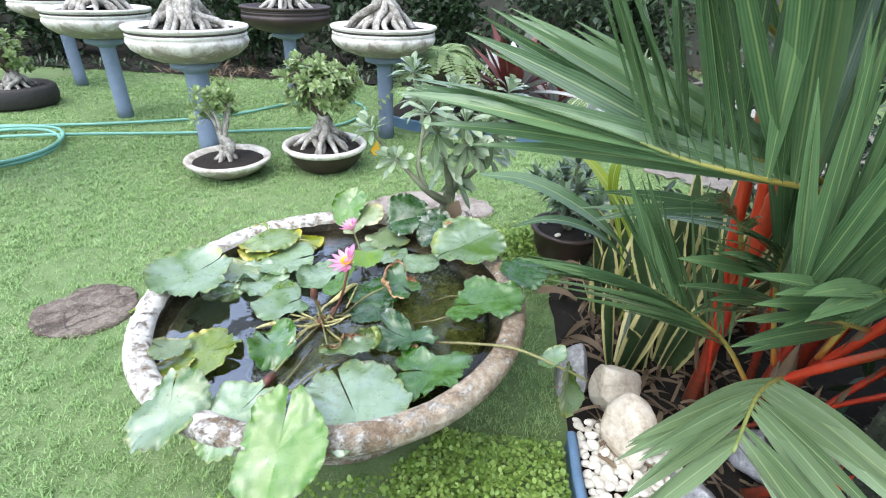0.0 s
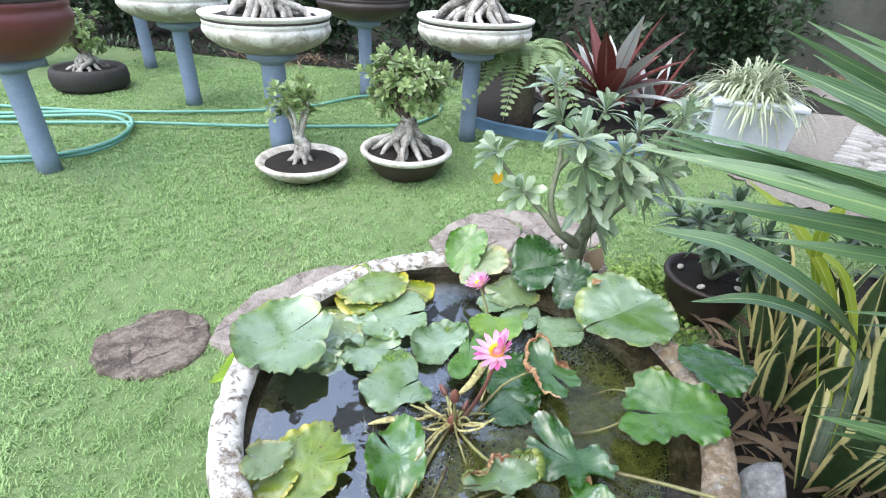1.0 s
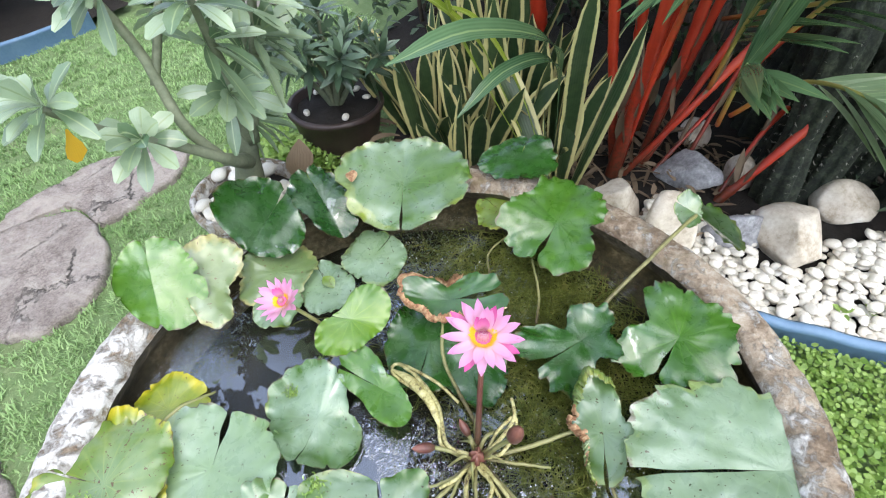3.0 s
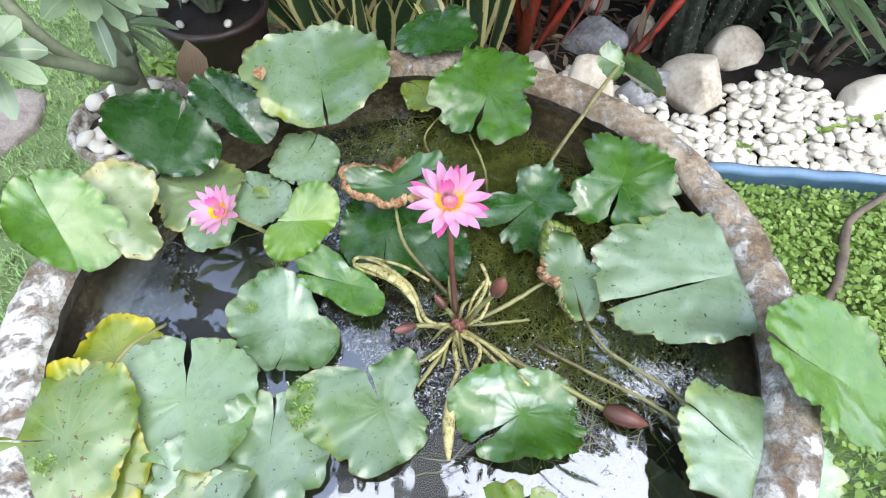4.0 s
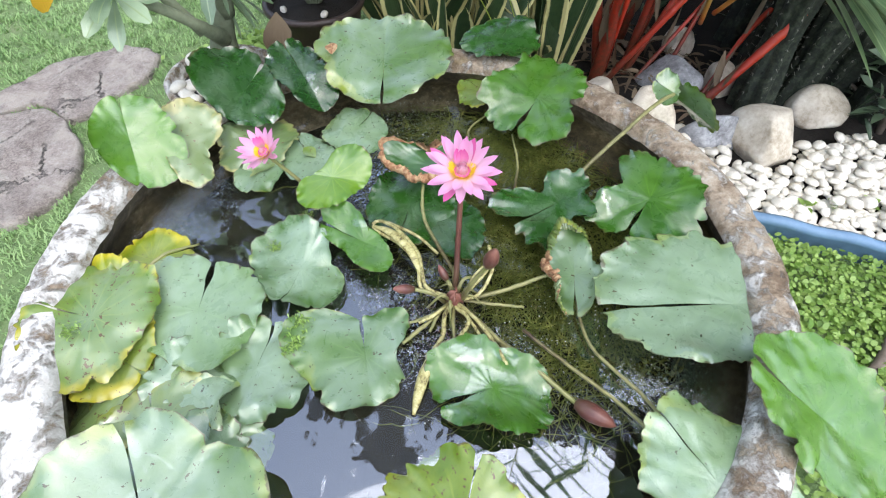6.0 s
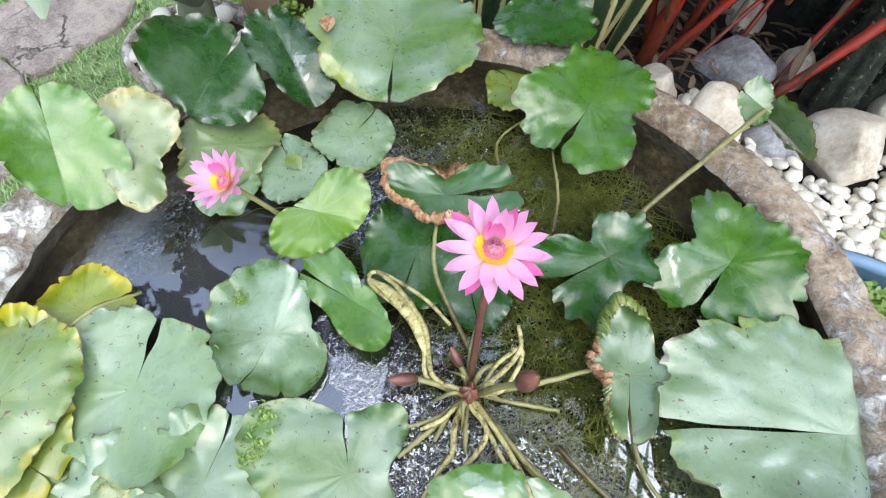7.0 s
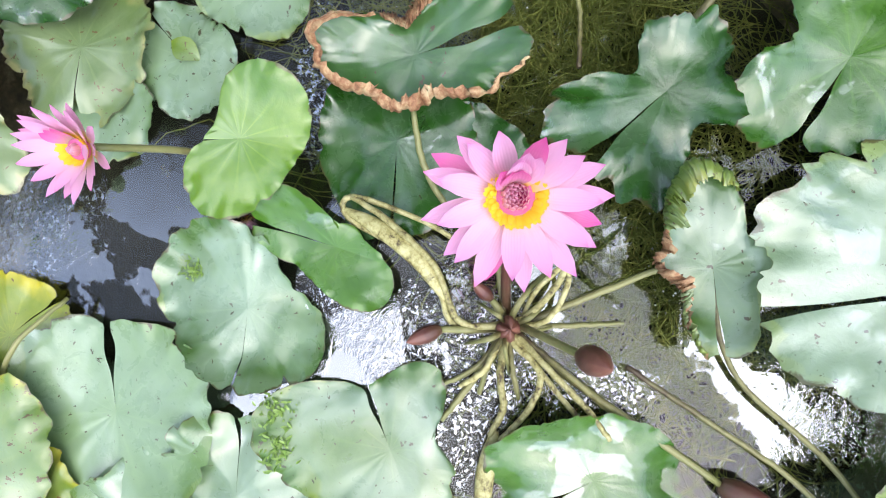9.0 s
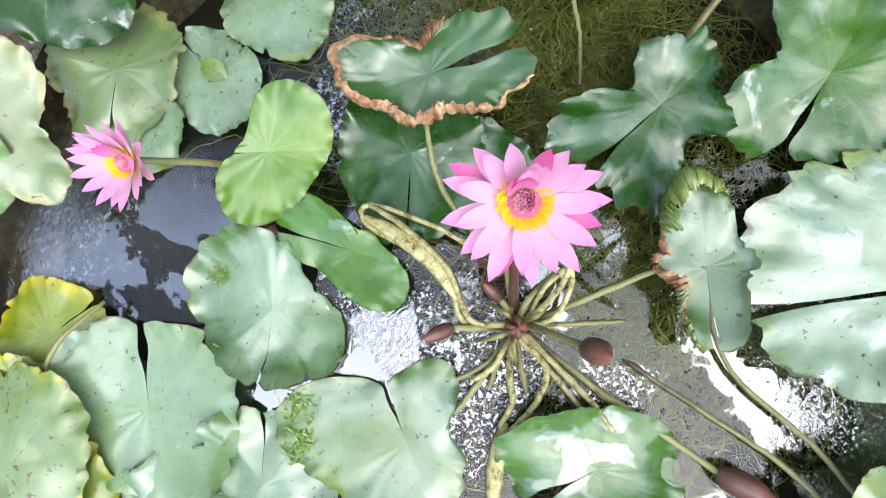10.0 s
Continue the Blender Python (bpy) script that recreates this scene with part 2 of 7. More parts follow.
def water_material():
    """Clear water under a thin mirror-like film, masked by place to imitate sky reflections; in some places the film is
    broken by bubbles and grit.
    """
    m, n, l, p = nodes_of("pond_water")
    c = coords_of(n)
    p.inputs["Base Color"].default_value = (0.86, 0.86, 0.68, 1)
    p.inputs["IOR"].default_value = 1.33
    p.inputs["Transmission Weight"].default_value = 1.0
    p.inputs["Roughness"].default_value = 0.0
    gritty = None
    for x, y, size in ((0.03, -0.44, 0.10), (0.27, 0.23, 0.09), (0.11, 0.15, 0.07), (-0.08, -0.07, 0.09), (-0.06, -0.20, 0.05), (-0.14, 0.42, 0.11), (-0.09, 0.07, 0.05)):
        d = n.new("ShaderNodeVectorMath")
        d.operation = "DISTANCE"
        l.new(c, d.inputs[0])
        d.inputs[1].default_value = (x, y, 0.0)
        q = ramp(n, l, d.outputs["Value"], [(size * 0.4, (1,)), (size * 1.3, (0,))])
        gritty = q if gritty is None else math_node(n, l, "MAXIMUM", gritty, q)
    patch = ramp(n, l, math_node(n, l, "ADD", math_node(n, l, "MULTIPLY", gritty, 0.32), noise_tex(n, l, 24.0, 5.0, 0.65, c, 0.6)), [(0.62, (0,)), (0.70, (1,))])
    grain = noise_tex(n, l, 190.0, 3.0, 0.6, c, 1.0)
    h = math_node(n, l, "ADD", math_node(n, l, "MULTIPLY", math_node(n, l, "MULTIPLY", grain, patch), 1.6), math_node(n, l, "MULTIPLY", noise_tex(n, l, 12.0, 2.0, 0.5, c), 0.5))
    bump(n, l, p, h, 0.2, 0.003)
    q = n.new("ShaderNodeBsdfGlossy")
    q.inputs["Color"].default_value = (0.90, 0.93, 0.98, 1)
    q.inputs["Roughness"].default_value = 0.03
    b = n.new("ShaderNodeBump")
    b.inputs["Strength"].default_value, b.inputs["Distance"].default_value = 0.22, 0.003
    l.new(h, b.inputs["Height"]), l.new(b.outputs[0], q.inputs["Normal"])
    sep = n.new("ShaderNodeSeparateXYZ")
    l.new(c, sep.inputs[0])
    # Mirror share set by place, imitating where sky or dark plants would reflect.
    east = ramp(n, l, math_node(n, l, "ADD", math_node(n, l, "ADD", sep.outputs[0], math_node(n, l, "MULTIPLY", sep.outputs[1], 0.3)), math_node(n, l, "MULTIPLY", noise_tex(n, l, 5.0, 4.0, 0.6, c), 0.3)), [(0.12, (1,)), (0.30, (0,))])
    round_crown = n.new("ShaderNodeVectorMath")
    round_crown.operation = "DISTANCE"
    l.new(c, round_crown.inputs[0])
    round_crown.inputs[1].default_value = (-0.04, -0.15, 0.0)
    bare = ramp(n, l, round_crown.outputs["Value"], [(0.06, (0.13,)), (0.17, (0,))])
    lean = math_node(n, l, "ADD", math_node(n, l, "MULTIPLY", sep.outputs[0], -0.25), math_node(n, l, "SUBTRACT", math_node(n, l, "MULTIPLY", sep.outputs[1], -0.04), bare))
    sky_patches = ramp(n, l, math_node(n, l, "ADD", math_node(n, l, "ADD", noise_tex(n, l, 7.0, 4.0, 0.6, c, 0.6), math_node(n, l, "MULTIPLY", math_node(n, l, "SUBTRACT", noise_tex(n, l, 75.0, 4.0, 0.65, c, 0.5), 0.5), 0.16)), lean), [(0.485, (0,)), (0.505, (1,))])
    east = math_node(n, l, "MULTIPLY", east, sky_patches)
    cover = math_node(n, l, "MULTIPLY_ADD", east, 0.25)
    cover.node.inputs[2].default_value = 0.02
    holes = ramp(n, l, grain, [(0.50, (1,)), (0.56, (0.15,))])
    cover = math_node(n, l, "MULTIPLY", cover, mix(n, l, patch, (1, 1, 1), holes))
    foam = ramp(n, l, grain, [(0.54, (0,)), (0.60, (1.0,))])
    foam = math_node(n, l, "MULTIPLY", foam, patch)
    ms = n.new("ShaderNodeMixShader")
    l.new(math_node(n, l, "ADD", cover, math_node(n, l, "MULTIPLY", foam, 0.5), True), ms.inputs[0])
    l.new(p.outputs[0], ms.inputs[1]), l.new(q.outputs[0], ms.inputs[2])
    l.new(ms.outputs[0], n["Material Output"].inputs["Surface"])
    return m


def cement_material():
    m, n, l, p = nodes_of("weathered_cement")
    c = coords_of(n)
    big, small = noise_tex(n, l, 7.0, 6.0, 0.7, c, 0.4), noise_tex(n, l, 60.0, 6.0, 0.75, c)
    col = ramp(n, l, mix(n, l, 0.4, big, small), [(0.36, (0.075, 0.048, 0.028)), (0.46, (0.19, 0.135, 0.085)), (0.54, (0.36, 0.29, 0.21)), (0.66, (0.60, 0.56, 0.48))])
    moss = ramp(n, l, noise_tex(n, l, 11.0, 6.0, 0.75, c, 0.8), [(0.56, (0,)), (0.68, (1,))])
    col = mix(n, l, math_node(n, l, "MULTIPLY", moss, 0.7), col, (0.16, 0.13, 0.06))
    sep = n.new("ShaderNodeSeparateXYZ")
    l.new(c, sep.inputs[0])
    lime = math_node(n, l, "SUBTRACT", noise_tex(n, l, 34.0, 8.0, 0.72, c, 0.4), math_node(n, l, "MULTIPLY", sep.outputs[0], 0.20))
    crust = ramp(n, l, lime, [(0.44, (0,)), (0.56, (1,))])
    col = mix(n, l, math_node(n, l, "MULTIPLY", crust, 0.8), col, ramp(n, l, small, [(0.3, (0.52, 0.49, 0.43)), (0.6, (0.78, 0.77, 0.74))]))
    l.new(col, p.inputs["Base Color"])
    p.inputs["Roughness"].default_value = 0.85
    bump(n, l, p, math_node(n, l, "ADD", mix(n, l, 0.5, big, small), math_node(n, l, "MULTIPLY", crust, 0.3)), 1.0, 0.012)
    return m


def flagstone_material(name, stops, scale, pale, cracks):
    """Rough stone with paler worn patches and a few thin cracks."""
    m, n, l, p = nodes_of(name)
    c = coords_of(n)
    big, mid_n, small = noise_tex(n, l, scale, 6.0, 0.7, c, 0.4), noise_tex(n, l, 38.0, 6.0, 0.7, c), noise_tex(n, l, 160.0, 4.0, 0.75, c)
    col = ramp(n, l, mix(n, l, 0.35, mix(n, l, 0.4, big, mid_n), small), stops)
    worn = ramp(n, l, noise_tex(n, l, scale * 1.6, 8.0, 0.75, c, 0.8), [(0.48, (0,)), (0.60, (1,))])
    col = mix(n, l, math_node(n, l, "MULTIPLY", worn, 0.7), col, pale)
    bend = n.new("ShaderNodeVectorMath")
    bend.operation = "ADD"
    l.new(c, bend.inputs[0])
    l.new(math_node(n, l, "MULTIPLY", mid_n, 0.12), bend.inputs[1])
    vor = n.new("ShaderNodeTexVoronoi")
    vor.feature = "DISTANCE_TO_EDGE"
    vor.inputs["Scale"].default_value = cracks
    l.new(bend.outputs[0], vor.inputs["Vector"])
    line = ramp(n, l, vor.outputs["Distance"], [(0.0, (1,)), (0.02, (0,))])
    shown = ramp(n, l, noise_tex(n, l, 4.0, 3.0, 0.6, c), [(0.46, (0,)), (0.56, (1,))])
    crack = math_node(n, l, "MULTIPLY", line, shown)
    col = mix(n, l, math_node(n, l, "MULTIPLY", crack, 0.8), col, (0.03, 0.026, 0.02))
    l.new(col, p.inputs["Base Color"])
    p.inputs["Roughness"].default_value = 0.8
    h = math_node(n, l, "SUBTRACT", math_node(n, l, "ADD", mid_n, math_node(n, l, "MULTIPLY", small, 0.5)), crack)
    bump(n, l, p, h, 1.0, 0.012)
    return m


M = {
    "ground": ground_material(),
    "water": water_material(),
    "cement": cement_material(),
    "wet_wall": solid("damp_cement", [(0.36, (0.016, 0.013, 0.006)), (0.5, (0.07, 0.056, 0.03)), (0.66, (0.22, 0.185, 0.125))], 10, 0.6, 80, 0.6, 0.006, 0.0),
    "mud": solid("pond_mud", [(0.36, (0.002, 0.002, 0.001)), (0.64, (0.012, 0.011, 0.004))], 9, 0.9),
    "algae": solid("water_weed", [(0.3, (0.030, 0.036, 0.004)), (0.5, (0.10, 0.125, 0.016)), (0.7, (0.28, 0.265, 0.075))], 30, 0.7, 150, 0.2),
    "scum": solid("floating_film", [(0.42, (0.015, 0.018, 0.01)), (0.5, (0.10, 0.11, 0.07)), (0.58, (0.50, 0.53, 0.48))], 60, 0.3, 150, 0.3),
    "pad_green": pad_material("lily_leaf_green", (0.018, 0.070, 0.008), (0.085, 0.17, 0.020), (0.19, 0.24, 0.02), 0.95, 0.24, 0.88, 0.54, sheen_tint=(0.34, 0.43, 0.35)),
    "pad_pale": pad_material("lily_leaf_pale", (0.05, 0.12, 0.02), (0.15, 0.25, 0.07), (0.22, 0.29, 0.03), 0.98, 0.22, 0.9, 0.62, 0.68, sheen_tint=(0.35, 0.45, 0.36)),
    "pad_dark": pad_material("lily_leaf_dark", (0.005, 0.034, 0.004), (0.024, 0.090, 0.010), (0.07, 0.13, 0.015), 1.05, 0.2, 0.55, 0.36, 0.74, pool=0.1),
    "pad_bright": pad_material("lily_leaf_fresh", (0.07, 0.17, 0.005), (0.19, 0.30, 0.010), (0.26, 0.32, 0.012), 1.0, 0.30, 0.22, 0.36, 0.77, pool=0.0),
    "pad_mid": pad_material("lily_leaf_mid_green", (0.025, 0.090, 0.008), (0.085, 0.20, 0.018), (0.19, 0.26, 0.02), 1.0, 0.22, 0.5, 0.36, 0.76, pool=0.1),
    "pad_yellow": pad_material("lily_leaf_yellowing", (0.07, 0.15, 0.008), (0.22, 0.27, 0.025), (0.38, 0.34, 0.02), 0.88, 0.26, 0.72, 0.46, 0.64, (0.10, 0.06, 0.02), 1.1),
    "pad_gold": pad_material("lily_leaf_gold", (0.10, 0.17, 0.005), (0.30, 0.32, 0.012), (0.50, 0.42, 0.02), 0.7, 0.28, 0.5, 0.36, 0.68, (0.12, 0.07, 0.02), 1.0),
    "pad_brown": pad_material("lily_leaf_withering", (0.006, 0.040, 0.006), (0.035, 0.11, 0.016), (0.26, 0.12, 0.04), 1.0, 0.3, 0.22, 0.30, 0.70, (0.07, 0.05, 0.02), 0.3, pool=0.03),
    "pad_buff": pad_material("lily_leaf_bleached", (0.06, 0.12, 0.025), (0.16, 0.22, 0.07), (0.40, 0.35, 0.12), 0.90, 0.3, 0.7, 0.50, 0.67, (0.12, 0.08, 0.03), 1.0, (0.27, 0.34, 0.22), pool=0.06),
    "petal": along("pink_petal", [(0.05, (0.88, 0.62, 0.06)), (0.20, (0.88, 0.64, 0.35)), (0.30, (0.84, 0.54, 0.66)), (0.7, (0.82, 0.44, 0.66)), (0.92, (0.80, 0.37, 0.62)), (1.0, (0.72, 0.22, 0.50))], 0.5, 0.4, 0.12),
    "petal_out": along("deep_pink_petal", [(0.1, (0.55, 0.35, 0.30)), (0.5, (0.74, 0.22, 0.46)), (1.0, (0.62, 0.08, 0.32))], 0.45, 0.3),
    "stamen": along("yellow_stamen", [(0.3, (0.93, 0.72, 0.04)), (0.85, (0.95, 0.76, 0.06)), (1.0, (0.92, 0.62, 0.14))], 0.5, 0.35),
    "stamen_pink": along("pink_stamen", [(0.2, (0.75, 0.40, 0.45)), (0.6, (0.80, 0.42, 0.56)), (1.0, (0.90, 0.70, 0.80))], 0.5, 0.5),
    "bud": along("red_bud", [(0.0, (0.10, 0.07, 0.035)), (0.5, (0.10, 0.035, 0.028)), (1.0, (0.24, 0.10, 0.07))], 0.4, 0.05, 0.6),
    "crisp": solid("crisp_brown_margin", [(0.34, (0.08, 0.035, 0.014)), (0.46, (0.26, 0.12, 0.055)), (0.56, (0.42, 0.27, 0.14)), (0.66, (0.50, 0.42, 0.24))], 60, 0.7, 200, 0.8, 0.003, 0.2),
    "stalk": solid("mottled_stalk", [(0.38, (0.06, 0.04, 0.015)), (0.45, (0.26, 0.23, 0.08)), (0.54, (0.40, 0.37, 0.16)), (0.7, (0.52, 0.49, 0.27))], 90, 0.55, 330, 0.35, 0.0012, 0.3, ((0.045, 0.03, 0.012), 0.57)),
    "stalk_green": along("green_stalk", [(0.0, (0.06, 0.04, 0.02)), (0.35, (0.17, 0.16, 0.06)), (0.6, (0.26, 0.25, 0.10)), (1.0, (0.19, 0.20, 0.07))], 0.45, 0.05, 1.0),
    "grass": leafy("grass_blade", (0.14, 0.27, 0.075), (0.42, 0.57, 0.27), 0.85, 0.25, True, None, None, 0.3, 1.6),
    "clover": leafy("creeping_leaf", (0.11, 0.22, 0.025), (0.33, 0.47, 0.12), 0.45, 0.25),
    "stone": flagstone_material("flagstone", [(0.38, (0.11, 0.088, 0.076)), (0.47, (0.25, 0.21, 0.185)), (0.55, (0.36, 0.315, 0.28)), (0.66, (0.52, 0.475, 0.43))], 6, (0.44, 0.39, 0.34), 4.5),
    "patch_stone": flagstone_material("brown_stone", [(0.38, (0.035, 0.025, 0.019)), (0.47, (0.095, 0.070, 0.054)), (0.55, (0.18, 0.14, 0.112)), (0.66, (0.40, 0.34, 0.28))], 14, (0.30, 0.26, 0.21), 7.0),
    "path_stone": solid("pale_path_stone", [(0.3, (0.20, 0.195, 0.18)), (0.7, (0.42, 0.41, 0.38))], 6, 0.8, 50, 0.5, 0.006, 0.3),
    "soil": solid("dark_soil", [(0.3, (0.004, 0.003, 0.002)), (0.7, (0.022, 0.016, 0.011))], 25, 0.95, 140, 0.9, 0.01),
    "litter": solid("pale_grit", [(0.3, (0.15, 0.13, 0.11)), (0.7, (0.36, 0.33, 0.29))], 25, 0.9, 120, 0.9, 0.01),
    "pebble": solid("white_pebble", [(0.3, (0.48, 0.43, 0.34)), (0.5, (0.70, 0.66, 0.57)), (0.7, (0.80, 0.78, 0.71))], 14, 0.55, 120, 0.15, 0.001, 0.3),
    "rock_grey": solid("grey_rock", [(0.36, (0.12, 0.12, 0.125)), (0.5, (0.28, 0.28, 0.29)), (0.64, (0.50, 0.50, 0.51))], 12, 0.75, 90, 0.5, 0.004, 0.2, ((0.52, 0.50, 0.48), 0.64)),
    "rock_buff": solid("buff_rock", [(0.36, (0.34, 0.27, 0.19)), (0.5, (0.58, 0.51, 0.41)), (0.64, (0.74, 0.69, 0.60))], 10, 0.8, 70, 0.5, 0.004, 0.2, ((0.26, 0.21, 0.16), 0.63)),
    "edging": solid("blue_edging", [(0.3, (0.08, 0.16, 0.27)), (0.7, (0.15, 0.25, 0.37))], 9, 0.55, 90, 0.2, 0.002, 0.1, ((0.10, 0.11, 0.12), 0.64)),
    "post": solid("blue_grey_paint", [(0.3, (0.15, 0.20, 0.29)), (0.7, (0.25, 0.31, 0.42))], 7, 0.6, 80, 0.25, 0.002, 0.12, ((0.10, 0.12, 0.14), 0.66)),
    "pot_white": solid("cream_glaze", [(0.32, (0.18, 0.155, 0.125)), (0.44, (0.58, 0.55, 0.49)), (0.66, (0.80, 0.78, 0.73))], 6, 0.45, 60, 0.4, 0.003, 0.12, ((0.20, 0.165, 0.125), 0.64)),
    "pot_brown": solid("brown_glaze", [(0.3, (0.022, 0.013, 0.012)), (0.7, (0.06, 0.04, 0.034))], 7, 0.45, 80, 0.3, 0.002, 0.15),
    "pot_maroon": solid("maroon_glaze", [(0.3, (0.09, 0.022, 0.022)), (0.7, (0.16, 0.045, 0.042))], 6, 0.4, 80, 0.2, 0.002, 0.1),
    "rubber": solid("black_rubber", [(0.3, (0.012, 0.011, 0.011)), (0.7, (0.04, 0.036, 0.034))], 10, 0.75, 80, 0.5, 0.004),
    "bark": solid("grey_bark", [(0.36, (0.06, 0.052, 0.042)), (0.48, (0.28, 0.26, 0.225)), (0.64, (0.60, 0.58, 0.53))], 14, 0.8, 90, 0.6, 0.004, 0.2),
    "twig": solid("brown_twig", [(0.3, (0.06, 0.045, 0.035)), (0.7, (0.20, 0.16, 0.12))], 20, 0.85, 90, 0.6, 0.004, 0.2),
    "stem_soft": solid("green_grey_stem", [(0.3, (0.09, 0.11, 0.06)), (0.7, (0.24, 0.26, 0.17))], 20, 0.7, 90, 0.3, 0.003, 0.2),
    "hose": solid("aqua_hose", [(0.3, (0.09, 0.26, 0.20)), (0.7, (0.19, 0.40, 0.33))], 4, 0.45, 60, 0.05, 0.001),
    "box": solid("white_planter", [(0.3, (0.48, 0.52, 0.58)), (0.7, (0.64, 0.67, 0.72))], 5, 0.6, 50, 0.2, 0.002, 0.1, ((0.25, 0.24, 0.22), 0.68)),
    "bonsai_leaf": leafy("bonsai_leaf", (0.09, 0.17, 0.045), (0.42, 0.52, 0.24), 0.3, 0.25, coat=0.5),
    "aden_leaf": leafy("desert_rose_leaf", (0.06, 0.13, 0.05), (0.45, 0.55, 0.37), 0.22, 0.22, False, None, (0.30, 0.38, 0.20), coat=0.8),
    "dark_leaf": leafy("dark_shrub_leaf", (0.010, 0.028, 0.010), (0.045, 0.085, 0.035), 0.4, 0.1, mid=(0.08, 0.12, 0.06)),
    "shrub_leaf": leafy("glossy_shrub_leaf", (0.025, 0.06, 0.03), (0.17, 0.25, 0.15), 0.28, 0.12, coat=0.5),
    "grey_leaf": leafy("grey_green_leaf", (0.018, 0.04, 0.020), (0.11, 0.16, 0.09), 0.36, 0.1),
    "snake": leafy("snake_plant_leaf", (0.012, 0.034, 0.014), (0.065, 0.105, 0.04), 0.33, 0.08, False, ((0.62, 0.56, 0.25), 0.37), None, 0.35, 40.0),
    "palm": leafy("palm_leaflet", (0.030, 0.085, 0.034), (0.17, 0.285, 0.13), 0.25, 0.25, False, None, (0.24, 0.34, 0.14), 0.4, 8.0, 0.2, 0.4),
    # Lighter copy of the palm leaflet, with top-lit sheen put into its colour.
    "palm_lit": leafy("lit_palm_leaflet", (0.07, 0.14, 0.055), (0.26, 0.36, 0.19), 0.3, 0.3, False, None, (0.32, 0.42, 0.22), 0.4, 8.0, 0.2, 0.4),
    "palm_fresh": leafy("fresh_palm_leaf", (0.16, 0.26, 0.02), (0.38, 0.46, 0.06), 0.36, 0.3, False, None, (0.44, 0.50, 0.16), 0.4, 8.0, 0.25),
    "palm_stem": along("red_palm_sheath", [(0.0, (0.08, 0.03, 0.015)), (0.18, (0.20, 0.03, 0.015)), (0.35, (0.40, 0.03, 0.012)), (0.75, (0.52, 0.05, 0.016)), (1.0, (0.24, 0.06, 0.015))], 0.32, 0.0, 0.6),
    "rachis": along("yellow_green_rachis", [(0.0, (0.42, 0.10, 0.02)), (0.25, (0.36, 0.27, 0.06)), (1.0, (0.20, 0.26, 0.08))], 0.4, 0.05, 0.3),
    "dry_leaf": leafy("dry_leaf", (0.07, 0.045, 0.028), (0.26, 0.19, 0.12), 0.7, 0.15),
    "yellow_leaf": leafy("yellow_leaf", (0.75, 0.36, 0.02), (0.85, 0.52, 0.05), 0.45, 0.3),
    "bromeliad": leafy("red_bromeliad_leaf", (0.07, 0.018, 0.014), (0.20, 0.055, 0.045), 0.35, 0.12, False, None, (0.22, 0.11, 0.09), 0.6, 6.0),
    "bromeliad_pale": leafy("silvery_bromeliad_leaf", (0.24, 0.26, 0.23), (0.56, 0.58, 0.55), 0.35, 0.12, False, None, (0.24, 0.16, 0.14), 0.6, 6.0),
    "white_grass": leafy("white_striped_grass", (0.34, 0.38, 0.24), (0.68, 0.69, 0.57), 0.45, 0.25, True, ((0.22, 0.32, 0.12), 0.38)),
    "fern": leafy("fern_leaf", (0.10, 0.18, 0.05), (0.36, 0.46, 0.22), 0.5, 0.3),
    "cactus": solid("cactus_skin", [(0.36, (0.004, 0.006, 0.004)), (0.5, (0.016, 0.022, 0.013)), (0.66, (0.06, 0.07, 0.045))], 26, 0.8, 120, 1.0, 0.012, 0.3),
    "closing_wall": solid("added_dark_wall", [(0.3, (0.03, 0.032, 0.025)), (0.7, (0.10, 0.10, 0.08))], 3, 0.9, 40, 0.7, 0.01),
    "spine": solid("pale_areole", [(0.3, (0.20, 0.20, 0.16)), (0.7, (0.38, 0.37, 0.32))], 40, 0.8),
}

# brown run-off stains on the lower half of the cream pots
n, l = M["pot_white"].node_tree.nodes, M["pot_white"].node_tree.links
p = n["Principled BSDF"]
clean = p.inputs["Base Color"].links[0].from_socket
sep = n.new("ShaderNodeSeparateXYZ")
l.new(coords_of(n), sep.inputs[0])
low = math_node(n, l, "SUBTRACT", noise_tex(n, l, 9.0, 6.0, 0.7, coords_of(n), 0.5), math_node(n, l, "MULTIPLY", sep.outputs[2], 1.6))
l.new(mix(n, l, math_node(n, l, "MULTIPLY", ramp(n, l, low, [(0.26, (0,)), (0.44, (1,))]), 0.75), clean, (0.16, 0.115, 0.07)), p.inputs["Base Color"])

# ---- mesh helpers ----
rng = np.random.default_rng(7)


def unit(v):
    v = np.asarray(v, float)
    return v / max(1e-9, np.linalg.norm(v))


class Builder:
    """Collects vertices, faces and one uv a vertex for one mesh."""

    def __init__(self):
        self.v, self.f, self.uv = [], [], []

    def add(self, v, f, uv=None):
        k = len(self.v)
        self.v.extend(map(tuple, v))
        self.f.extend(tuple(i + k for i in q) for q in f)
        self.uv.extend(map(tuple, uv if uv is not None else [(0.5, 0.5)] * len(v)))
        return self

    def mesh(self, name, material, smooth=True):
        me = bpy.data.meshes.new(name)
        me.from_pydata(self.v, [], self.f)
        layer = me.uv_layers.new(name="uv")
        idx = np.empty(len(me.loops), np.int32)
        me.loops.foreach_get("vertex_index", idx)
        layer.data.foreach_set("uv", np.asarray(self.uv, np.float32)[idx].ravel())
        me.polygons.foreach_set("use_smooth", [smooth] * len(me.polygons))
        me.materials.append(material)
        me.update()
        return me


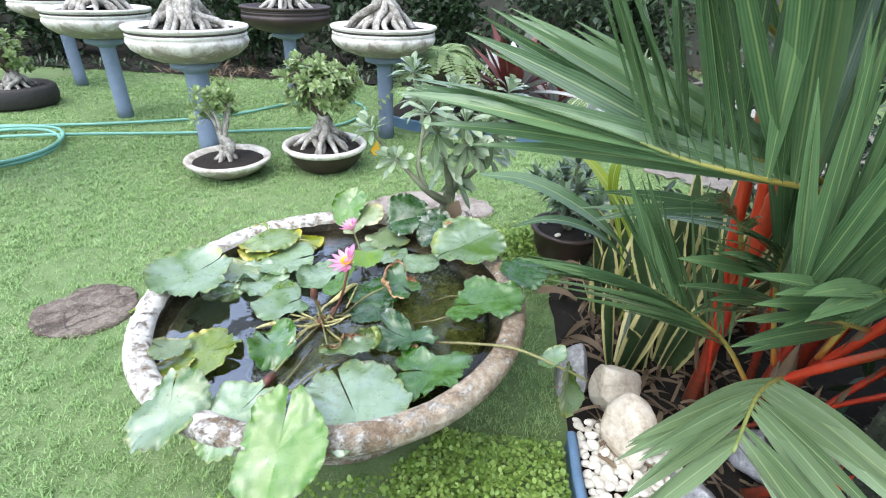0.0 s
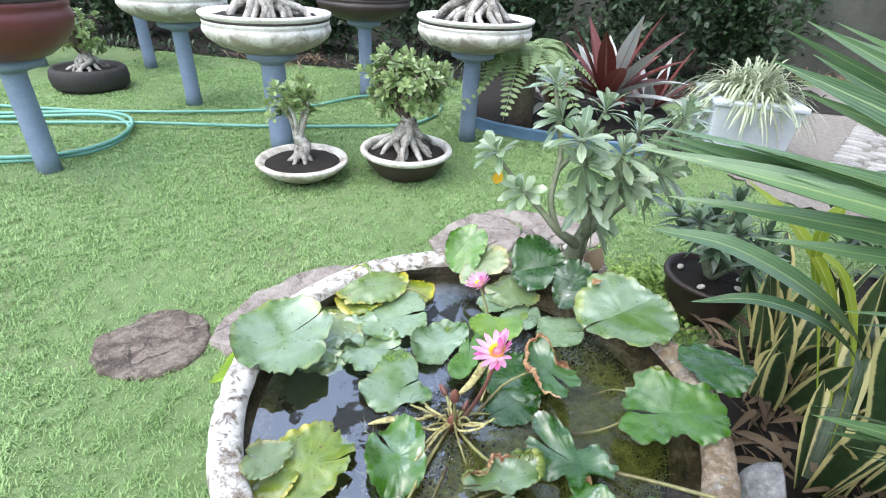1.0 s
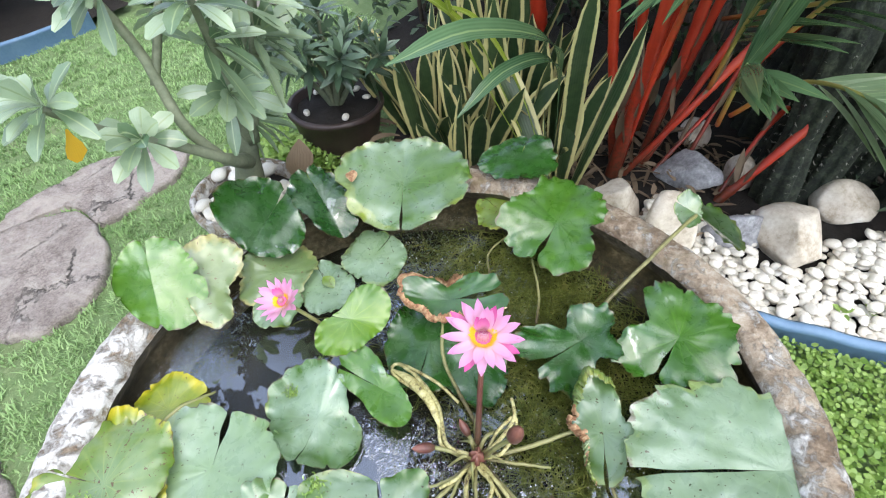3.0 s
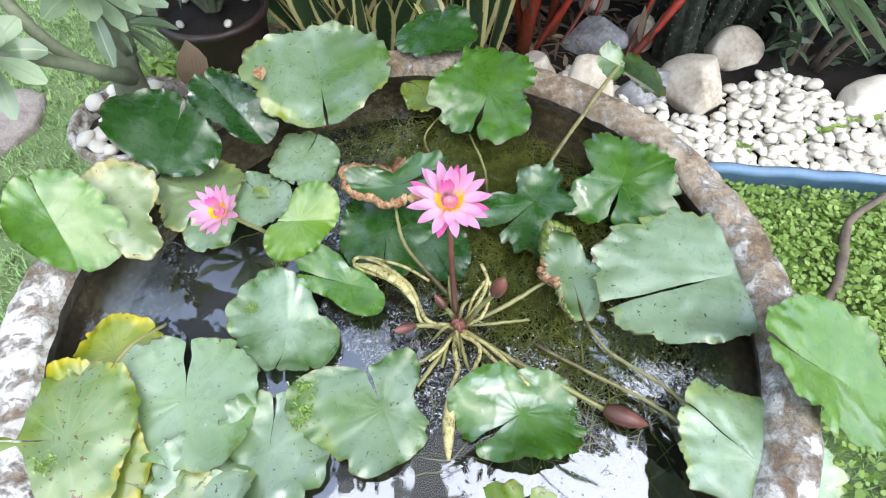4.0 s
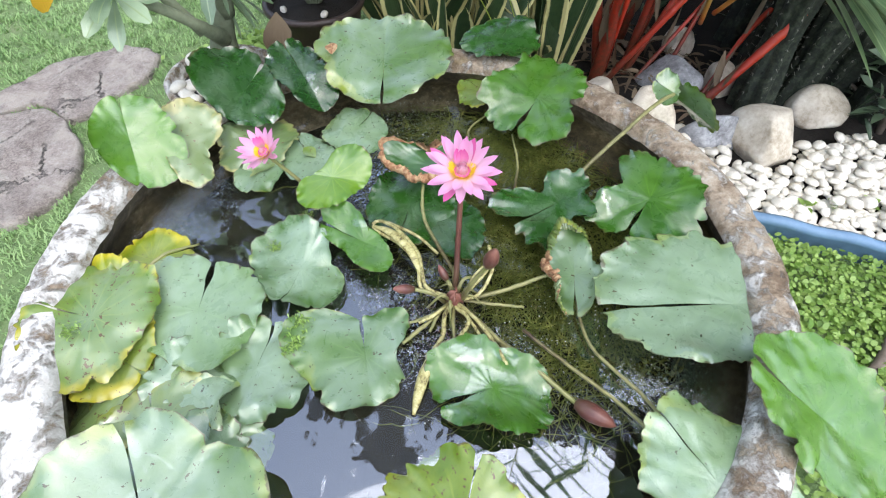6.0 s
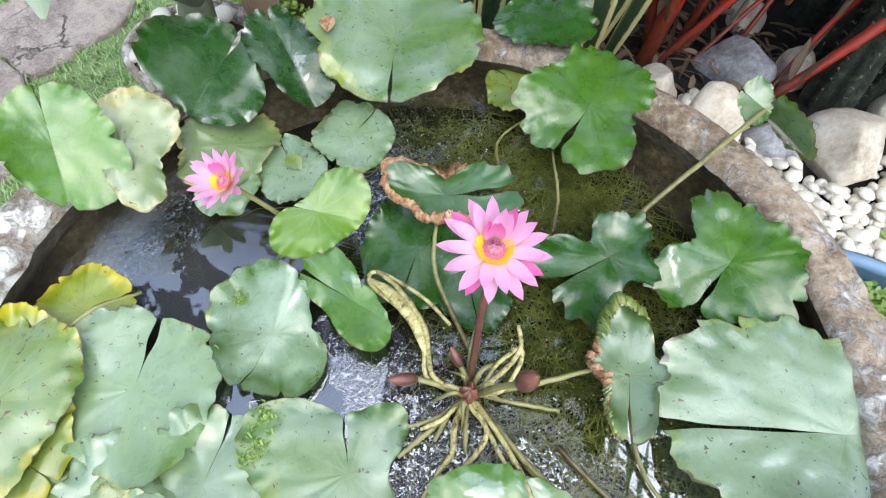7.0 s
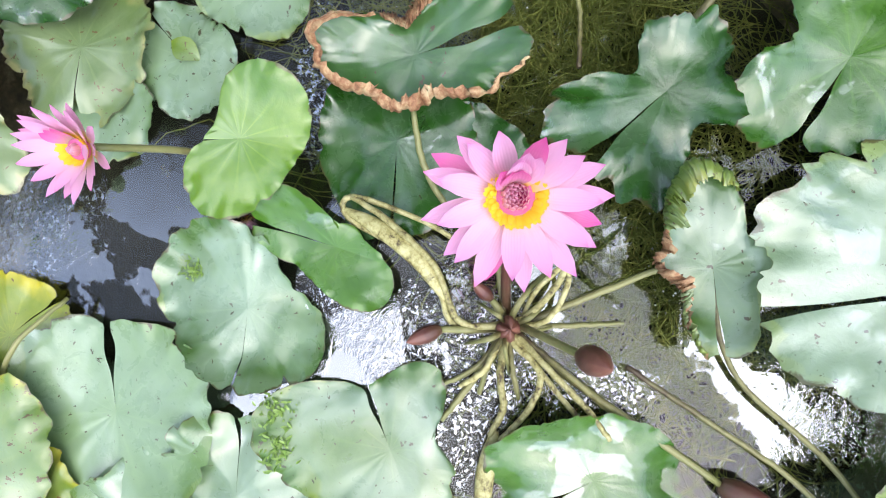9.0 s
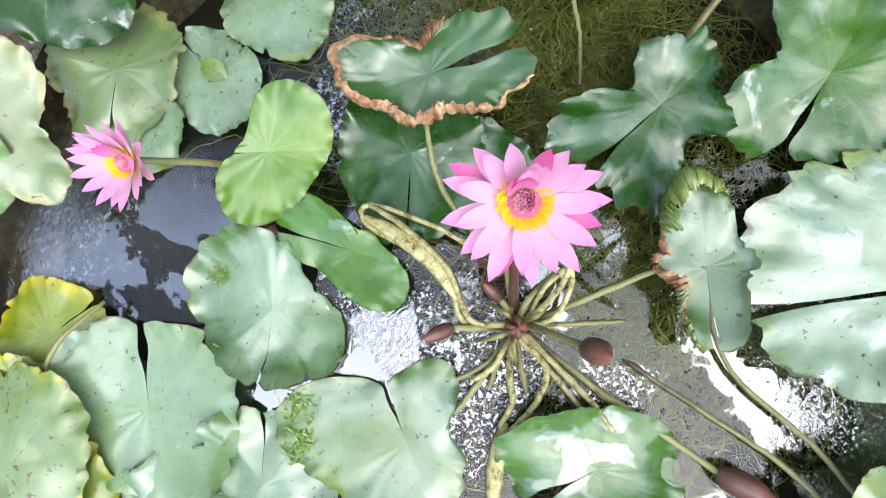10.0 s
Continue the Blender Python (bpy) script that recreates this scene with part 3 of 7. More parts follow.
def thing(name, loc, label, category, group="", kind=""):
    ob = new(name)
    ob.empty_display_size = 0.05
    ob.location = loc
    return tagged(ob, label, category, group, kind)


def part(name, me, parent, label="", m=None):
    ob = new(name, me)
    ob.parent = parent
    if m is not None:
        ob.matrix_basis = m
    return tagged(ob, label)


def solo(name, me, loc, label, category, group="", kind=""):
    ob = new(name, me)
    ob.location = loc
    return tagged(ob, label, category, group, kind)


def grid_faces(rows, cols, wrap=False):
    f = []
    for i in range(rows - 1):
        for j in range(cols if wrap else cols - 1):
            k = (j + 1) % cols
            f.append((i * cols + j, i * cols + k, (i + 1) * cols + k, (i + 1) * cols + j))
    return f


def revolve(profile, n=48, wobble=0.0, seed=0, sx=1.0, sy=1.0):
    a = np.linspace(0, 2 * math.pi, n, endpoint=False)
    v, uv = [], []
    for i, (r, z) in enumerate(profile):
        for t in a:
            q = r * (1 + wobble * noise.noise((math.cos(t) * 2.3 + seed, math.sin(t) * 2.3, z * 6)))
            v.append((q * math.cos(t) * sx, q * math.sin(t) * sy, z + wobble * 0.2 * noise.noise((math.cos(t) * 3, math.sin(t) * 3 + seed, 5))))
            uv.append((t / 6.2832, i / (len(profile) - 1)))
    return v, grid_faces(len(profile), n, True), uv


def spline(pts, n):
    """Points along a smooth curve through pts."""
    p = np.asarray(pts, float)
    if len(p) == 2:
        s = np.linspace(0, 1, n)[:, None]
        return p[0] * (1 - s) + p[1] * s
    p = np.vstack([2 * p[0] - p[1], p, 2 * p[-1] - p[-2]])
    out = []
    for t in np.linspace(0, len(p) - 3 - 1e-6, n):
        i = int(t)
        u = t - i
        a, b, c, d = p[i:i + 4]
        out.append(0.5 * (2 * b + (c - a) * u + (2 * a - 5 * b + 4 * c - d) * u * u + (3 * b - a - 3 * c + d) * u ** 3))
    return np.array(out)


def tube(pts, radii, n=8, flat=1.0):
    p = np.asarray(pts, float)
    r = np.interp(np.linspace(0, 1, len(p)), np.linspace(0, 1, len(radii)), radii)
    tan = np.gradient(p, axis=0)
    tan /= np.linalg.norm(tan, axis=1)[:, None] + 1e-9
    side = unit(np.cross(tan[0], (0.31, 0.17, 0.93)))
    v, uv = [], []
    for i in range(len(p)):
        side = unit(side - tan[i] * (side @ tan[i]))
        up = np.cross(tan[i], side)
        for j in range(n):
            a = 2 * math.pi * j / n
            v.append(p[i] + r[i] * (math.cos(a) * side + flat * math.sin(a) * up))
            uv.append((j / n, i / (len(p) - 1)))
    f = grid_faces(len(p), n, True)
    f.append(tuple(range(n - 1, -1, -1)))
    f.append(tuple(range((len(p) - 1) * n, len(p) * n)))
    return v, f, uv


def blade(pts, width, shape, up=(0, 0, 1), fold=0.2, cols=3, twist=0.0):
    """A leaf along pts; shape is a list of relative half widths from base to tip."""
    p = np.asarray(pts, float)
    m = len(p)
    s = np.linspace(0, 1, m)
    w = width * np.interp(s, np.linspace(0, 1, len(shape)), shape)
    tan = np.gradient(p, axis=0)
    tan /= np.linalg.norm(tan, axis=1)[:, None] + 1e-9
    side = np.cross(tan, np.asarray(up, float))
    side /= np.linalg.norm(side, axis=1)[:, None] + 1e-9
    nor = np.cross(side, tan)
    if twist:
        c, q = np.cos(twist * s)[:, None], np.sin(twist * s)[:, None]
        side, nor = c * side + q * nor, c * nor - q * side
    u = np.linspace(-1, 1, cols)
    v = p[:, None, :] + side[:, None, :] * (w[:, None] * u)[:, :, None] + nor[:, None, :] * (fold * w[:, None] * np.abs(u))[:, :, None]
    uv = np.stack(np.broadcast_arrays((u / 2 + 0.5)[None, :], s[:, None]), -1)
    return v.reshape(-1, 3), grid_faces(m, cols), uv.reshape(-1, 2)


OVATE = [0.12, 0.55, 0.9, 1.0, 0.85, 0.5, 0.04]
OBOVATE = [0.10, 0.25, 0.5, 0.8, 1.0, 0.9, 0.25]
SWORD = [0.55, 0.8, 0.95, 1.0, 0.95, 0.75, 0.04]
LANCE = [0.25, 0.7, 1.0, 0.95, 0.75, 0.45, 0.03]


def arc(base, way, length, sag, n=5):
    """A line from base that starts along way and bends down by sag times its length."""
    s = np.linspace(0, 1, n)[:, None]
    return np.asarray(base, float) + unit(way) * length * s + np.array((0, 0, -sag * length)) * s ** 2


def rosette_leaves(pos, axis, count, length, width, shape, open_, sag, n, cols):
    """The leaves of one rosette, one by one."""
    one = []

    class Each:
        def add(self, v, f, uv):
            one.append((v, f, uv))
    rosette(Each(), pos, axis, count, length, width, shape, open_, sag, n, cols)
    return one


def rosette(b, pos, axis, count, length, width, shape=OBOVATE, open_=(0.3, 1.3), sag=0.25, n=4, cols=3):
    """Leaves in a spiral round an axis, the inner ones upright and the outer ones spread."""
    axis = unit(axis)
    s1 = unit(np.cross(axis, (0.37, 0.81, 0.11)))
    s2 = np.cross(axis, s1)
    for i in range(count):
        a = i * 2.4 + rng.uniform(-0.3, 0.3)
        o = open_[0] + (open_[1] - open_[0]) * (i / max(1, count - 1)) + rng.uniform(-0.12, 0.12)
        way = math.cos(o) * axis + math.sin(o) * (math.cos(a) * s1 + math.sin(a) * s2)
        q = length * rng.uniform(0.75, 1.1)
        b.add(*blade(arc(pos - axis * 0.02 * (i / count), way, q, sag * rng.uniform(0.4, 1.4), n), width * rng.uniform(0.8, 1.15), shape, axis, 0.22, cols))


def boulder(size, seed, cuts=4, sub=3):
    """A worn stone: a sphere flattened by a few planes, with fine unevenness."""
    bm = bmesh.new()
    bmesh.ops.create_icosphere(bm, subdivisions=sub, radius=1.0)
    r = random.Random(seed)
    planes = [(Vector((r.gauss(0, 1), r.gauss(0, 1), r.gauss(0, 0.8))).normalized(), r.uniform(0.48, 0.72)) for _ in range(cuts)]
    for v in bm.verts:
        for d, h in planes:
            e = v.co.dot(d) - h
            if e > 0:
                v.co -= d * e * 0.86
        v.co *= 1 + 0.08 * noise.noise(v.co * 1.6 + Vector((seed, 0, 0))) + 0.03 * noise.noise(v.co * 5 + Vector((0, seed, 0))) + (0.012 * noise.noise(v.co * 14) if sub > 3 else 0)
        v.co = Vector((v.co.x * size[0], v.co.y * size[1], v.co.z * size[2]))
    b = Builder()
    bm.verts.ensure_lookup_table()
    b.add([tuple(v.co) for v in bm.verts], [tuple(v.index for v in f.verts) for f in bm.faces])
    bm.free()
    return b


def slab(corners, thick, seed, bevel=0.02):
    """A flat stone with an uneven outline: a polygon grown into rings with a rounded edge."""
    c = np.mean(np.asarray(corners, float), axis=0)
    ring = spline(list(corners) + [corners[0]], 97)[:-1]
    ring = np.array([q + (q - c) * (0.09 * noise.noise((q[0] * 7, q[1] * 7, seed)) + 0.07 * noise.noise((q[0] * 23, q[1] * 23, seed))) for q in ring])
    k = len(ring)
    v, uv = [], []
    layers = [(1.0, 0.0), (1.0, thick * 0.6), (1 - bevel, thick * 0.95), (1 - 3 * bevel, thick), (0.85, thick), (0.75, thick), (0.65, thick), (0.55, thick), (0.45, thick), (0.33, thick), (0.2, thick), (0.08, thick)]
    for s, z in layers:
        for q in ring:
            x, y = c + (q - c) * s
            v.append((x, y, z + ((0.006 * noise.noise((x * 7, y * 7, seed)) + 0.005 * noise.noise((x * 19, y * 19, seed)) + 0.003 * noise.noise((x * 47, y * 47, seed))) if z > 0 else 0)))
            uv.append((x, y))
    f = grid_faces(len(layers), k, True)
    f.append(tuple(range((len(layers) - 1) * k, len(layers) * k)))
    return Builder().add(v, f, uv)


# ---- ground ----
BOWL = (-0.172, 1.402)
RIM, WATER = 0.39, 0.330
gb = Builder()
xs = np.concatenate([[-120, -40, -14], np.linspace(-7, 5, 49), [14, 40, 120]])
ys = np.concatenate([[-120, -40, -10], np.linspace(-2, 9, 45), [16, 40, 120]])
gv = [(x, y, 0.012 * noise.noise((x * 1.3, y * 1.3, 3)) - 0.012) for y in ys for x in xs]
gb.add(gv, grid_faces(len(ys), len(xs)))
ground = solo("ground", gb.mesh("ground", M["ground"]), (0, 0, 0), "short green lawn with thin bare patches", "lawn", kind="structure")

STONES = []


def flagstone(corners, thick, label, material="stone"):
    c = np.mean(np.asarray(corners, float), axis=0)
    local = [(x - c[0], y - c[1]) for x, y in corners]
    STONES.append((c, max(math.hypot(*q) for q in local), [(c[0] + 0.93 * x, c[1] + 0.93 * y) for x, y in local]))
    return solo("stepping_stone", slab(local, thick + 0.02, len(STONES)).mesh("stepping_stone", M[material]), (c[0], c[1], -0.02), label, "stone", "stepping stones in the lawn")


flagstone([(-1.50, 1.62), (-1.44, 1.78), (-1.32, 1.84), (-1.19, 1.80), (-1.12, 1.68), (-1.17, 1.55), (-1.30, 1.49), (-1.43, 1.52)], 0.004, "round brown stepping stone sunk in the lawn", "patch_stone")
flagstone([(-1.13, 1.72), (-1.14, 1.92), (-1.07, 2.10), (-0.92, 2.27), (-0.74, 2.31), (-0.66, 2.22), (-0.74, 2.00), (-0.88, 1.80), (-1.03, 1.66)], 0.008, "large grey-brown flagstone beside the bowl")
flagstone([(-0.56, 2.62), (-0.47, 2.86), (-0.36, 2.98), (-0.15, 2.92), (-0.14, 2.70), (-0.24, 2.54), (-0.42, 2.48)], 0.008, "grey-brown flagstone in the lawn with a cracked edge")
flagstone([(-0.35, 3.00), (-0.22, 3.09), (0.05, 3.08), (0.24, 2.98), (0.27, 2.84), (0.10, 2.76), (-0.11, 2.76), (-0.13, 2.93)], 0.006, "flat brownish flagstone in the lawn")


def in_stone(x, y):
    for c, r, q in STONES:
        if math.hypot(x - c[0], y - c[1]) > r:
            continue
        inside = False
        for i in range(len(q)):
            (x1, y1), (x2, y2) = q[i], q[i - 1]
            if (y1 > y) != (y2 > y) and x < (x2 - x1) * (y - y1) / (y2 - y1) + x1:
                inside = not inside
        if inside:
            return True
    return False


EDGE_PTS = [(0.545, 2.02), (0.540, 1.7), (0.540, 1.263), (0.545, 1.055), (0.577, 0.90), (0.628, 0.69), (0.682, 0.465), (0.80, 0.0), (0.95, -0.5)]


def edge_x(y):
    ee = sorted((q[1], q[0]) for q in EDGE_PTS)
    return float(np.interp(y, [q[0] for q in ee], [q[1] for q in ee]))


def lawn_x(y):
    """Where the lawn ends towards the planting bed and the path."""
    if y < 2.0:
        return edge_x(y) - 0.02
    return float(np.interp(y, [2.0, 2.25, 2.5, 2.8, 3.3, 3.8, 4.4], [0.53, 0.74, 1.10, 1.45, 1.70, 1.40, 1.25])) + 0.05 * math.sin(y * 17)


def make_grass():
    n = 300000
    pts = []
    r2 = np.random.default_rng(3)
    while len(pts) < n:
        k = 40000
        x = r2.uniform(-4.8, 1.75, k)
        y = r2.uniform(0.1, 6.2, k)
        keep = r2.random(k) < np.clip(1.25 - 0.17 * np.hypot(x + 0.4, y - 1.3), 0.25, 1)
        for a, c in zip(x[keep], y[keep]):
            if math.hypot(a - BOWL[0], c - BOWL[1]) < 0.40 or a > lawn_x(c) or (c > 4.33 and a > -0.6):
                continue
            if a > -0.02 and c < 1.15 and r2.random() < 0.85:
                continue
            if noise.noise((a * 1.6, c * 1.6, 9)) < -0.28 and r2.random() < 0.6:
                continue
            if noise.noise((a * 17, c * 17, 4)) + 0.6 * noise.noise((a * 43, c * 43, 2)) < -0.05 and r2.random() < 0.72:
                continue
            if in_stone(a, c):
                continue
            pts.append((a, c))
    p = np.array(pts[:n])
    h = r2.uniform(0.007, 0.016, n) * (1 + 0.6 * r2.random(n) ** 4) * np.array([1 + 0.7 * noise.noise((x * 17, y * 17, 4)) for x, y in p])
    a = r2.uniform(0, 2 * math.pi, n)
    lean = r2.uniform(0.3, 1.7, n) * h
    w = r2.uniform(0.0010, 0.0019, n) * (1 + 0.24 * np.hypot(p[:, 0], p[:, 1] - 1))
    d = np.stack([np.cos(a), np.sin(a)], 1)
    s = np.stack([-d[:, 1], d[:, 0]], 1)
    z = np.array([[0.012 * noise.noise((x * 1.3, y * 1.3, 3)) - 0.014] for x, y in p])
    v0 = np.hstack([p - s * w[:, None], z])
    v1 = np.hstack([p + s * w[:, None], z])
    m = p + d * (lean * 0.35)[:, None]
    v2 = np.hstack([m + s * w[:, None] * 0.8, z + h[:, None] * 0.65])
    v3 = np.hstack([m - s * w[:, None] * 0.8, z + h[:, None] * 0.65])
    v4 = np.hstack([p + d * lean[:, None], z + h[:, None]])
    v = np.stack([v0, v1, v2, v3, v4], 1).reshape(-1, 3)
    k = np.arange(n)[:, None] * 5
    b = Builder()
    b.v = v.tolist()
    b.f = (k + np.array([0, 1, 2, 3])).tolist() + (k + np.array([3, 2, 4])).tolist()
    b.uv = np.tile(np.array([(0, 0), (1, 0), (1, 0.6), (0, 0.6), (0.5, 1)]), (n, 1)).tolist()
    return b.mesh("lawn_grass", M["grass"])


solo("lawn_grass", make_grass(), (0, 0, 0), "short green lawn grass, thin in places", "grass", kind="stuff")


def make_creeper():
    b = Builder()
    r2 = np.random.default_rng(5)
    hexa = [(math.cos(i * math.pi / 3), math.sin(i * math.pi / 3)) for i in range(6)]
    count = 0
    while count < 17000:
        x, y = r2.uniform(-0.45, 0.95), r2.uniform(-0.1, 1.25)
        if x > edge_x(y) - 0.02 or math.hypot(x - BOWL[0], y - BOWL[1]) < 0.36:
            continue
        if x < 0.05 and r2.random() < 0.75:
            continue
        if r2.random() > min(1, (y + 0.1) * 2.2 + 0.4 * noise.noise((x * 5, y * 5, 0))) * min(1, (x + 0.45) * 3):
            continue
        count += 1
        z = r2.uniform(0.002, 0.035)
        s = r2.uniform(0.0035, 0.0075)
        tx, ty = r2.normal(0, 0.4, 2)
        b.add([(x + s * u, y + s * w, z + s * (u * tx + w * ty)) for u, w in hexa], [tuple(range(6))], [(u * 0.5 + 0.5, w * 0.5 + 0.5) for u, w in hexa])
    return b.mesh("creeping_groundcover", M["clover"])


solo("creeping_groundcover", make_creeper(), (0, 0, 0), "dense small bright green creeping leaves beside the bowl", "groundcover", kind="stuff")

def make_moss_bank():
    b = Builder()
    r2 = np.random.default_rng(15)
    hexa = [(math.cos(i * math.pi / 3), math.sin(i * math.pi / 3)) for i in range(6)]
    for _ in range(2600):
        x, y = 0.43 + r2.normal(0, 0.10), 2.42 + r2.normal(0, 0.13)
        top = 0.11 * math.exp(-((x - 0.43) / 0.13) ** 2 - ((y - 2.42) / 0.17) ** 2)
        z, q = r2.uniform(0.3, 1.0) * top + 0.006, r2.uniform(0.005, 0.010)
        tx, ty = r2.normal(0, 0.5, 2)
        b.add([(x + q * u, y + q * w, z + q * (u * tx + w * ty)) for u, w in hexa], [tuple(range(6))], [(u * 0.5 + 0.5, w * 0.5 + 0.5) for u, w in hexa])
    return b.mesh("mossy_groundcover", M["clover"])


solo("mossy_groundcover", make_moss_bank(), (0, 0, 0), "bright green mossy mound of tiny leaves behind the bowl", "groundcover", kind="stuff")

# ---- the planted bed with its edging and pebbles ----
bed = thing("pebble_bed", (0.9, 1.0, 0), "planting bed of dark soil and white pebbles behind blue edging", "garden bed", kind="structure")
bb = Builder()
rows_y = np.linspace(-0.5, 2.9, 35)
bv = [((edge_x(y) + 0.008 if y < 2.0 else lawn_x(y) - 0.02) + s * (2.6 - edge_x(y)) - 0.9, y - 1.0, 0.018 + 0.02 * noise.noise((s * 8, y * 4, 1)) - 0.018 * (s == 0)) for y in rows_y for s in np.linspace(0, 1, 16)]
bb.add(bv, grid_faces(len(rows_y), 16))
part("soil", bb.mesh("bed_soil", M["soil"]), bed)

edge_line = spline([(x, y, 0.0) for x, y in EDGE_PTS if y < 1.3], 60)
eb = Builder()
ev = []
for i, q in enumerate(edge_line):
    t = unit(edge_line[min(i + 1, 59)] - edge_line[max(i - 1, 0)])
    nrm = np.array((t[1], -t[0], 0))
    for off, z in ((0.004, -0.03), (0.004, 0.05), (0.008, 0.058), (0.012, 0.06), (0.003, 0.066), (-0.008, 0.062), (-0.009, 0.045), (-0.004, 0.04), (-0.006, -0.03)):
        ev.append(q - nrm * off * 1.3 + np.array((0, 0, z + 0.003 * math.sin(i * 0.9))))
eb.add(ev, grid_faces(60, 9))
solo("bed_edging", eb.mesh("bed_edging", M["edging"]), (0, 0, 0), "blue plastic garden edging strip with rolled top", "edging", kind="structure")

rocks = [
    (0.868, 0.945, 0.065, (0.138, 0.115, 0.100), 20, "rock_buff", 11, "large angular buff boulder on white pebbles"),
    (0.845, 1.085, 0.055, (0.062, 0.085, 0.080), 26, "rock_grey", 6, "smooth grey rock beside the bowl"),
    (1.045, 1.270, 0.055, (0.115, 0.085, 0.075), 70, "rock_grey", 6, "grey rounded rock between red palm stems"),
    (0.670, 1.390, 0.12, (0.078, 0.070, 0.135), 10, "rock_buff", 6, "tall pale flat-topped rock against the bowl"),
    (0.690, 1.245, 0.10, (0.080, 0.068, 0.125), 130, "rock_buff", 6, "tall pale rounded rock against the bowl"),
    (0.565, 1.475, 0.085, (0.058, 0.070, 0.125), 40, "rock_grey", 7, "upright smooth grey rock wedged against the bowl"),
    (1.130, 0.845, 0.055, (0.085, 0.075, 0.072), 60, "rock_buff", 3, "buff rounded boulder in the planting bed"),
    (1.290, 1.310, 0.05, (0.072, 0.055, 0.05), 15, "rock_buff", 3, "small buff stone in the planting bed"),
    (1.125, 1.130, 0.05, (0.050, 0.055, 0.07), 80, "rock_buff", 4, "small upright buff stone beside a red stem"),
    (1.015, 0.480, 0.05, (0.11, 0.06, 0.055), 140, "pebble", 3, "long white stone among the pebbles"),
]
for x, y, z, size, turn, mat_name, cuts, label in rocks:
    ob = solo("rock", boulder(size, int(x * 100 + y * 37), cuts, 4).mesh("rock", M[mat_name]), (x, y, z), label, "rock", "rocks in the planting bed")
    ob.rotation_euler = (0.1, 0.15, radians(turn))

# ---- the bowl ----
bowl = thing("lily_bowl", (*BOWL, 0), "large round weathered cement bowl with flaking cream rim", "bowl")
prof = [(0.0, 0.0), (0.30, 0.0), (0.315, 0.02), (0.30, 0.06), (0.36, 0.12), (0.45, 0.21), (0.52, 0.30), (0.545, 0.335), (0.552, 0.35), (0.556, 0.37), (0.551, 0.384), (0.542, 0.391), (0.518, 0.392), (0.501, 0.388), (0.493, 0.378), (0.490, 0.366)]
shell_v, shell_f, shell_uv = revolve(prof, 360, 0.016, 4)
worn_v = []
for x, y, z in shell_v:
    chip = max(0.0, noise.noise((x * 19, y * 19, z * 19)) - 0.12) * 0.012 + noise.noise((x * 60, y * 60, z * 60)) * 0.0022
    drop = chip * min(1.0, max(0.0, (z - 0.32) / 0.05))
    worn_v.append((x * (1 - drop * 0.6), y * (1 - drop * 0.6), z - drop))
part("shell", Builder().add(worn_v, shell_f, shell_uv).mesh("bowl_shell", M["cement"]), bowl)
part("inner_wall", Builder().add(*revolve([(0.490, 0.366), (0.495, 0.35), (0.508, 0.33), (0.510, 0.30), (0.45, 0.24), (0.38, 0.20), (0.0, 0.195)], 200, 0.016, 4)).mesh("inner_wall", M["wet_wall"]), bowl, "damp brown inside wall")
sil = Builder().add(*revolve([(0.45, 0.262), (0.30, 0.255), (0.12, 0.262), (0.0, 0.26)], 40, 0.02, 2))
part("silt", sil.mesh("pond_silt", M["mud"]), bowl, "dark silt under the water")
wat = solo("pond_water", Builder().add([(0.508 * math.cos(a), 0.508 * math.sin(a), 0) for a in np.linspace(0, 2 * math.pi, 96, endpoint=False)], [tuple(range(96))]).mesh("pond_water", M["water"]), (*BOWL, WATER), "dark still pond water, thin film with sky reflection patches placed in it", "water", kind="structure")
wat.visible_shadow = False

wb = Builder()
r3 = np.random.default_rng(11)
for i in range(5200):
    a = r3.uniform(0, 2 * math.pi)
    q = np.array(((0.17, 1.38), (0.13, 1.50), (-0.10, 1.17), (0.03, 1.34))[(0, 1, 0, 2, 3, 2, 3)[i % 7]]) + r3.normal(0, 0.10, 2)
    p0 = np.array((*q, r3.uniform(0.275, 0.318)))
    line = [p0]
    for _ in range(4):
        a += r3.normal(0, 0.55)
        line.append(line[-1] + np.array((math.cos(a), math.sin(a), 0)) * r3.uniform(0.012, 0.03) + (0, 0, r3.normal(0, 0.003)))
    line = np.array(line)
    far = np.hypot(line[:, 0] - BOWL[0], line[:, 1] - BOWL[1]).max()
    if far > 0.445 or line[:, 2].max() > 0.326 or line[:, 2].min() < 0.264:
        continue
    r = r3.uniform(0.0004, 0.0010)
    wb.add(*tube(spline(line, 9), [r, r, r * 0.6], 4))
wb2 = wb.mesh("water_weed", M["algae"])
solo("water_weed", wb2, (0, 0, 0), "tangled olive threads of water weed under the surface", "water weed", kind="stuff")

sb = Builder()
for i in range(2400):
    cx, cy = [(-0.30, 1.17), (-0.13, 1.13), (0.12, 1.58), (-0.03, 0.99), (-0.20, 1.38), (0.10, 1.64)][i % 6]
    x, y = cx + r3.normal(0, 0.07), cy + r3.normal(0, 0.07)
    if math.hypot(x - BOWL[0], y - BOWL[1]) > 0.485:
        continue
    s = r3.uniform(0.0004, 0.0013)
    t = r3.uniform(0, 6.28)
    sb.add([(x + s * math.cos(t + j * 1.257) * (1 + 0.5 * math.sin(i + j)), y + s * math.sin(t + j * 1.257), WATER + 0.0012) for j in range(5)], [(0, 1, 2, 3, 4)])
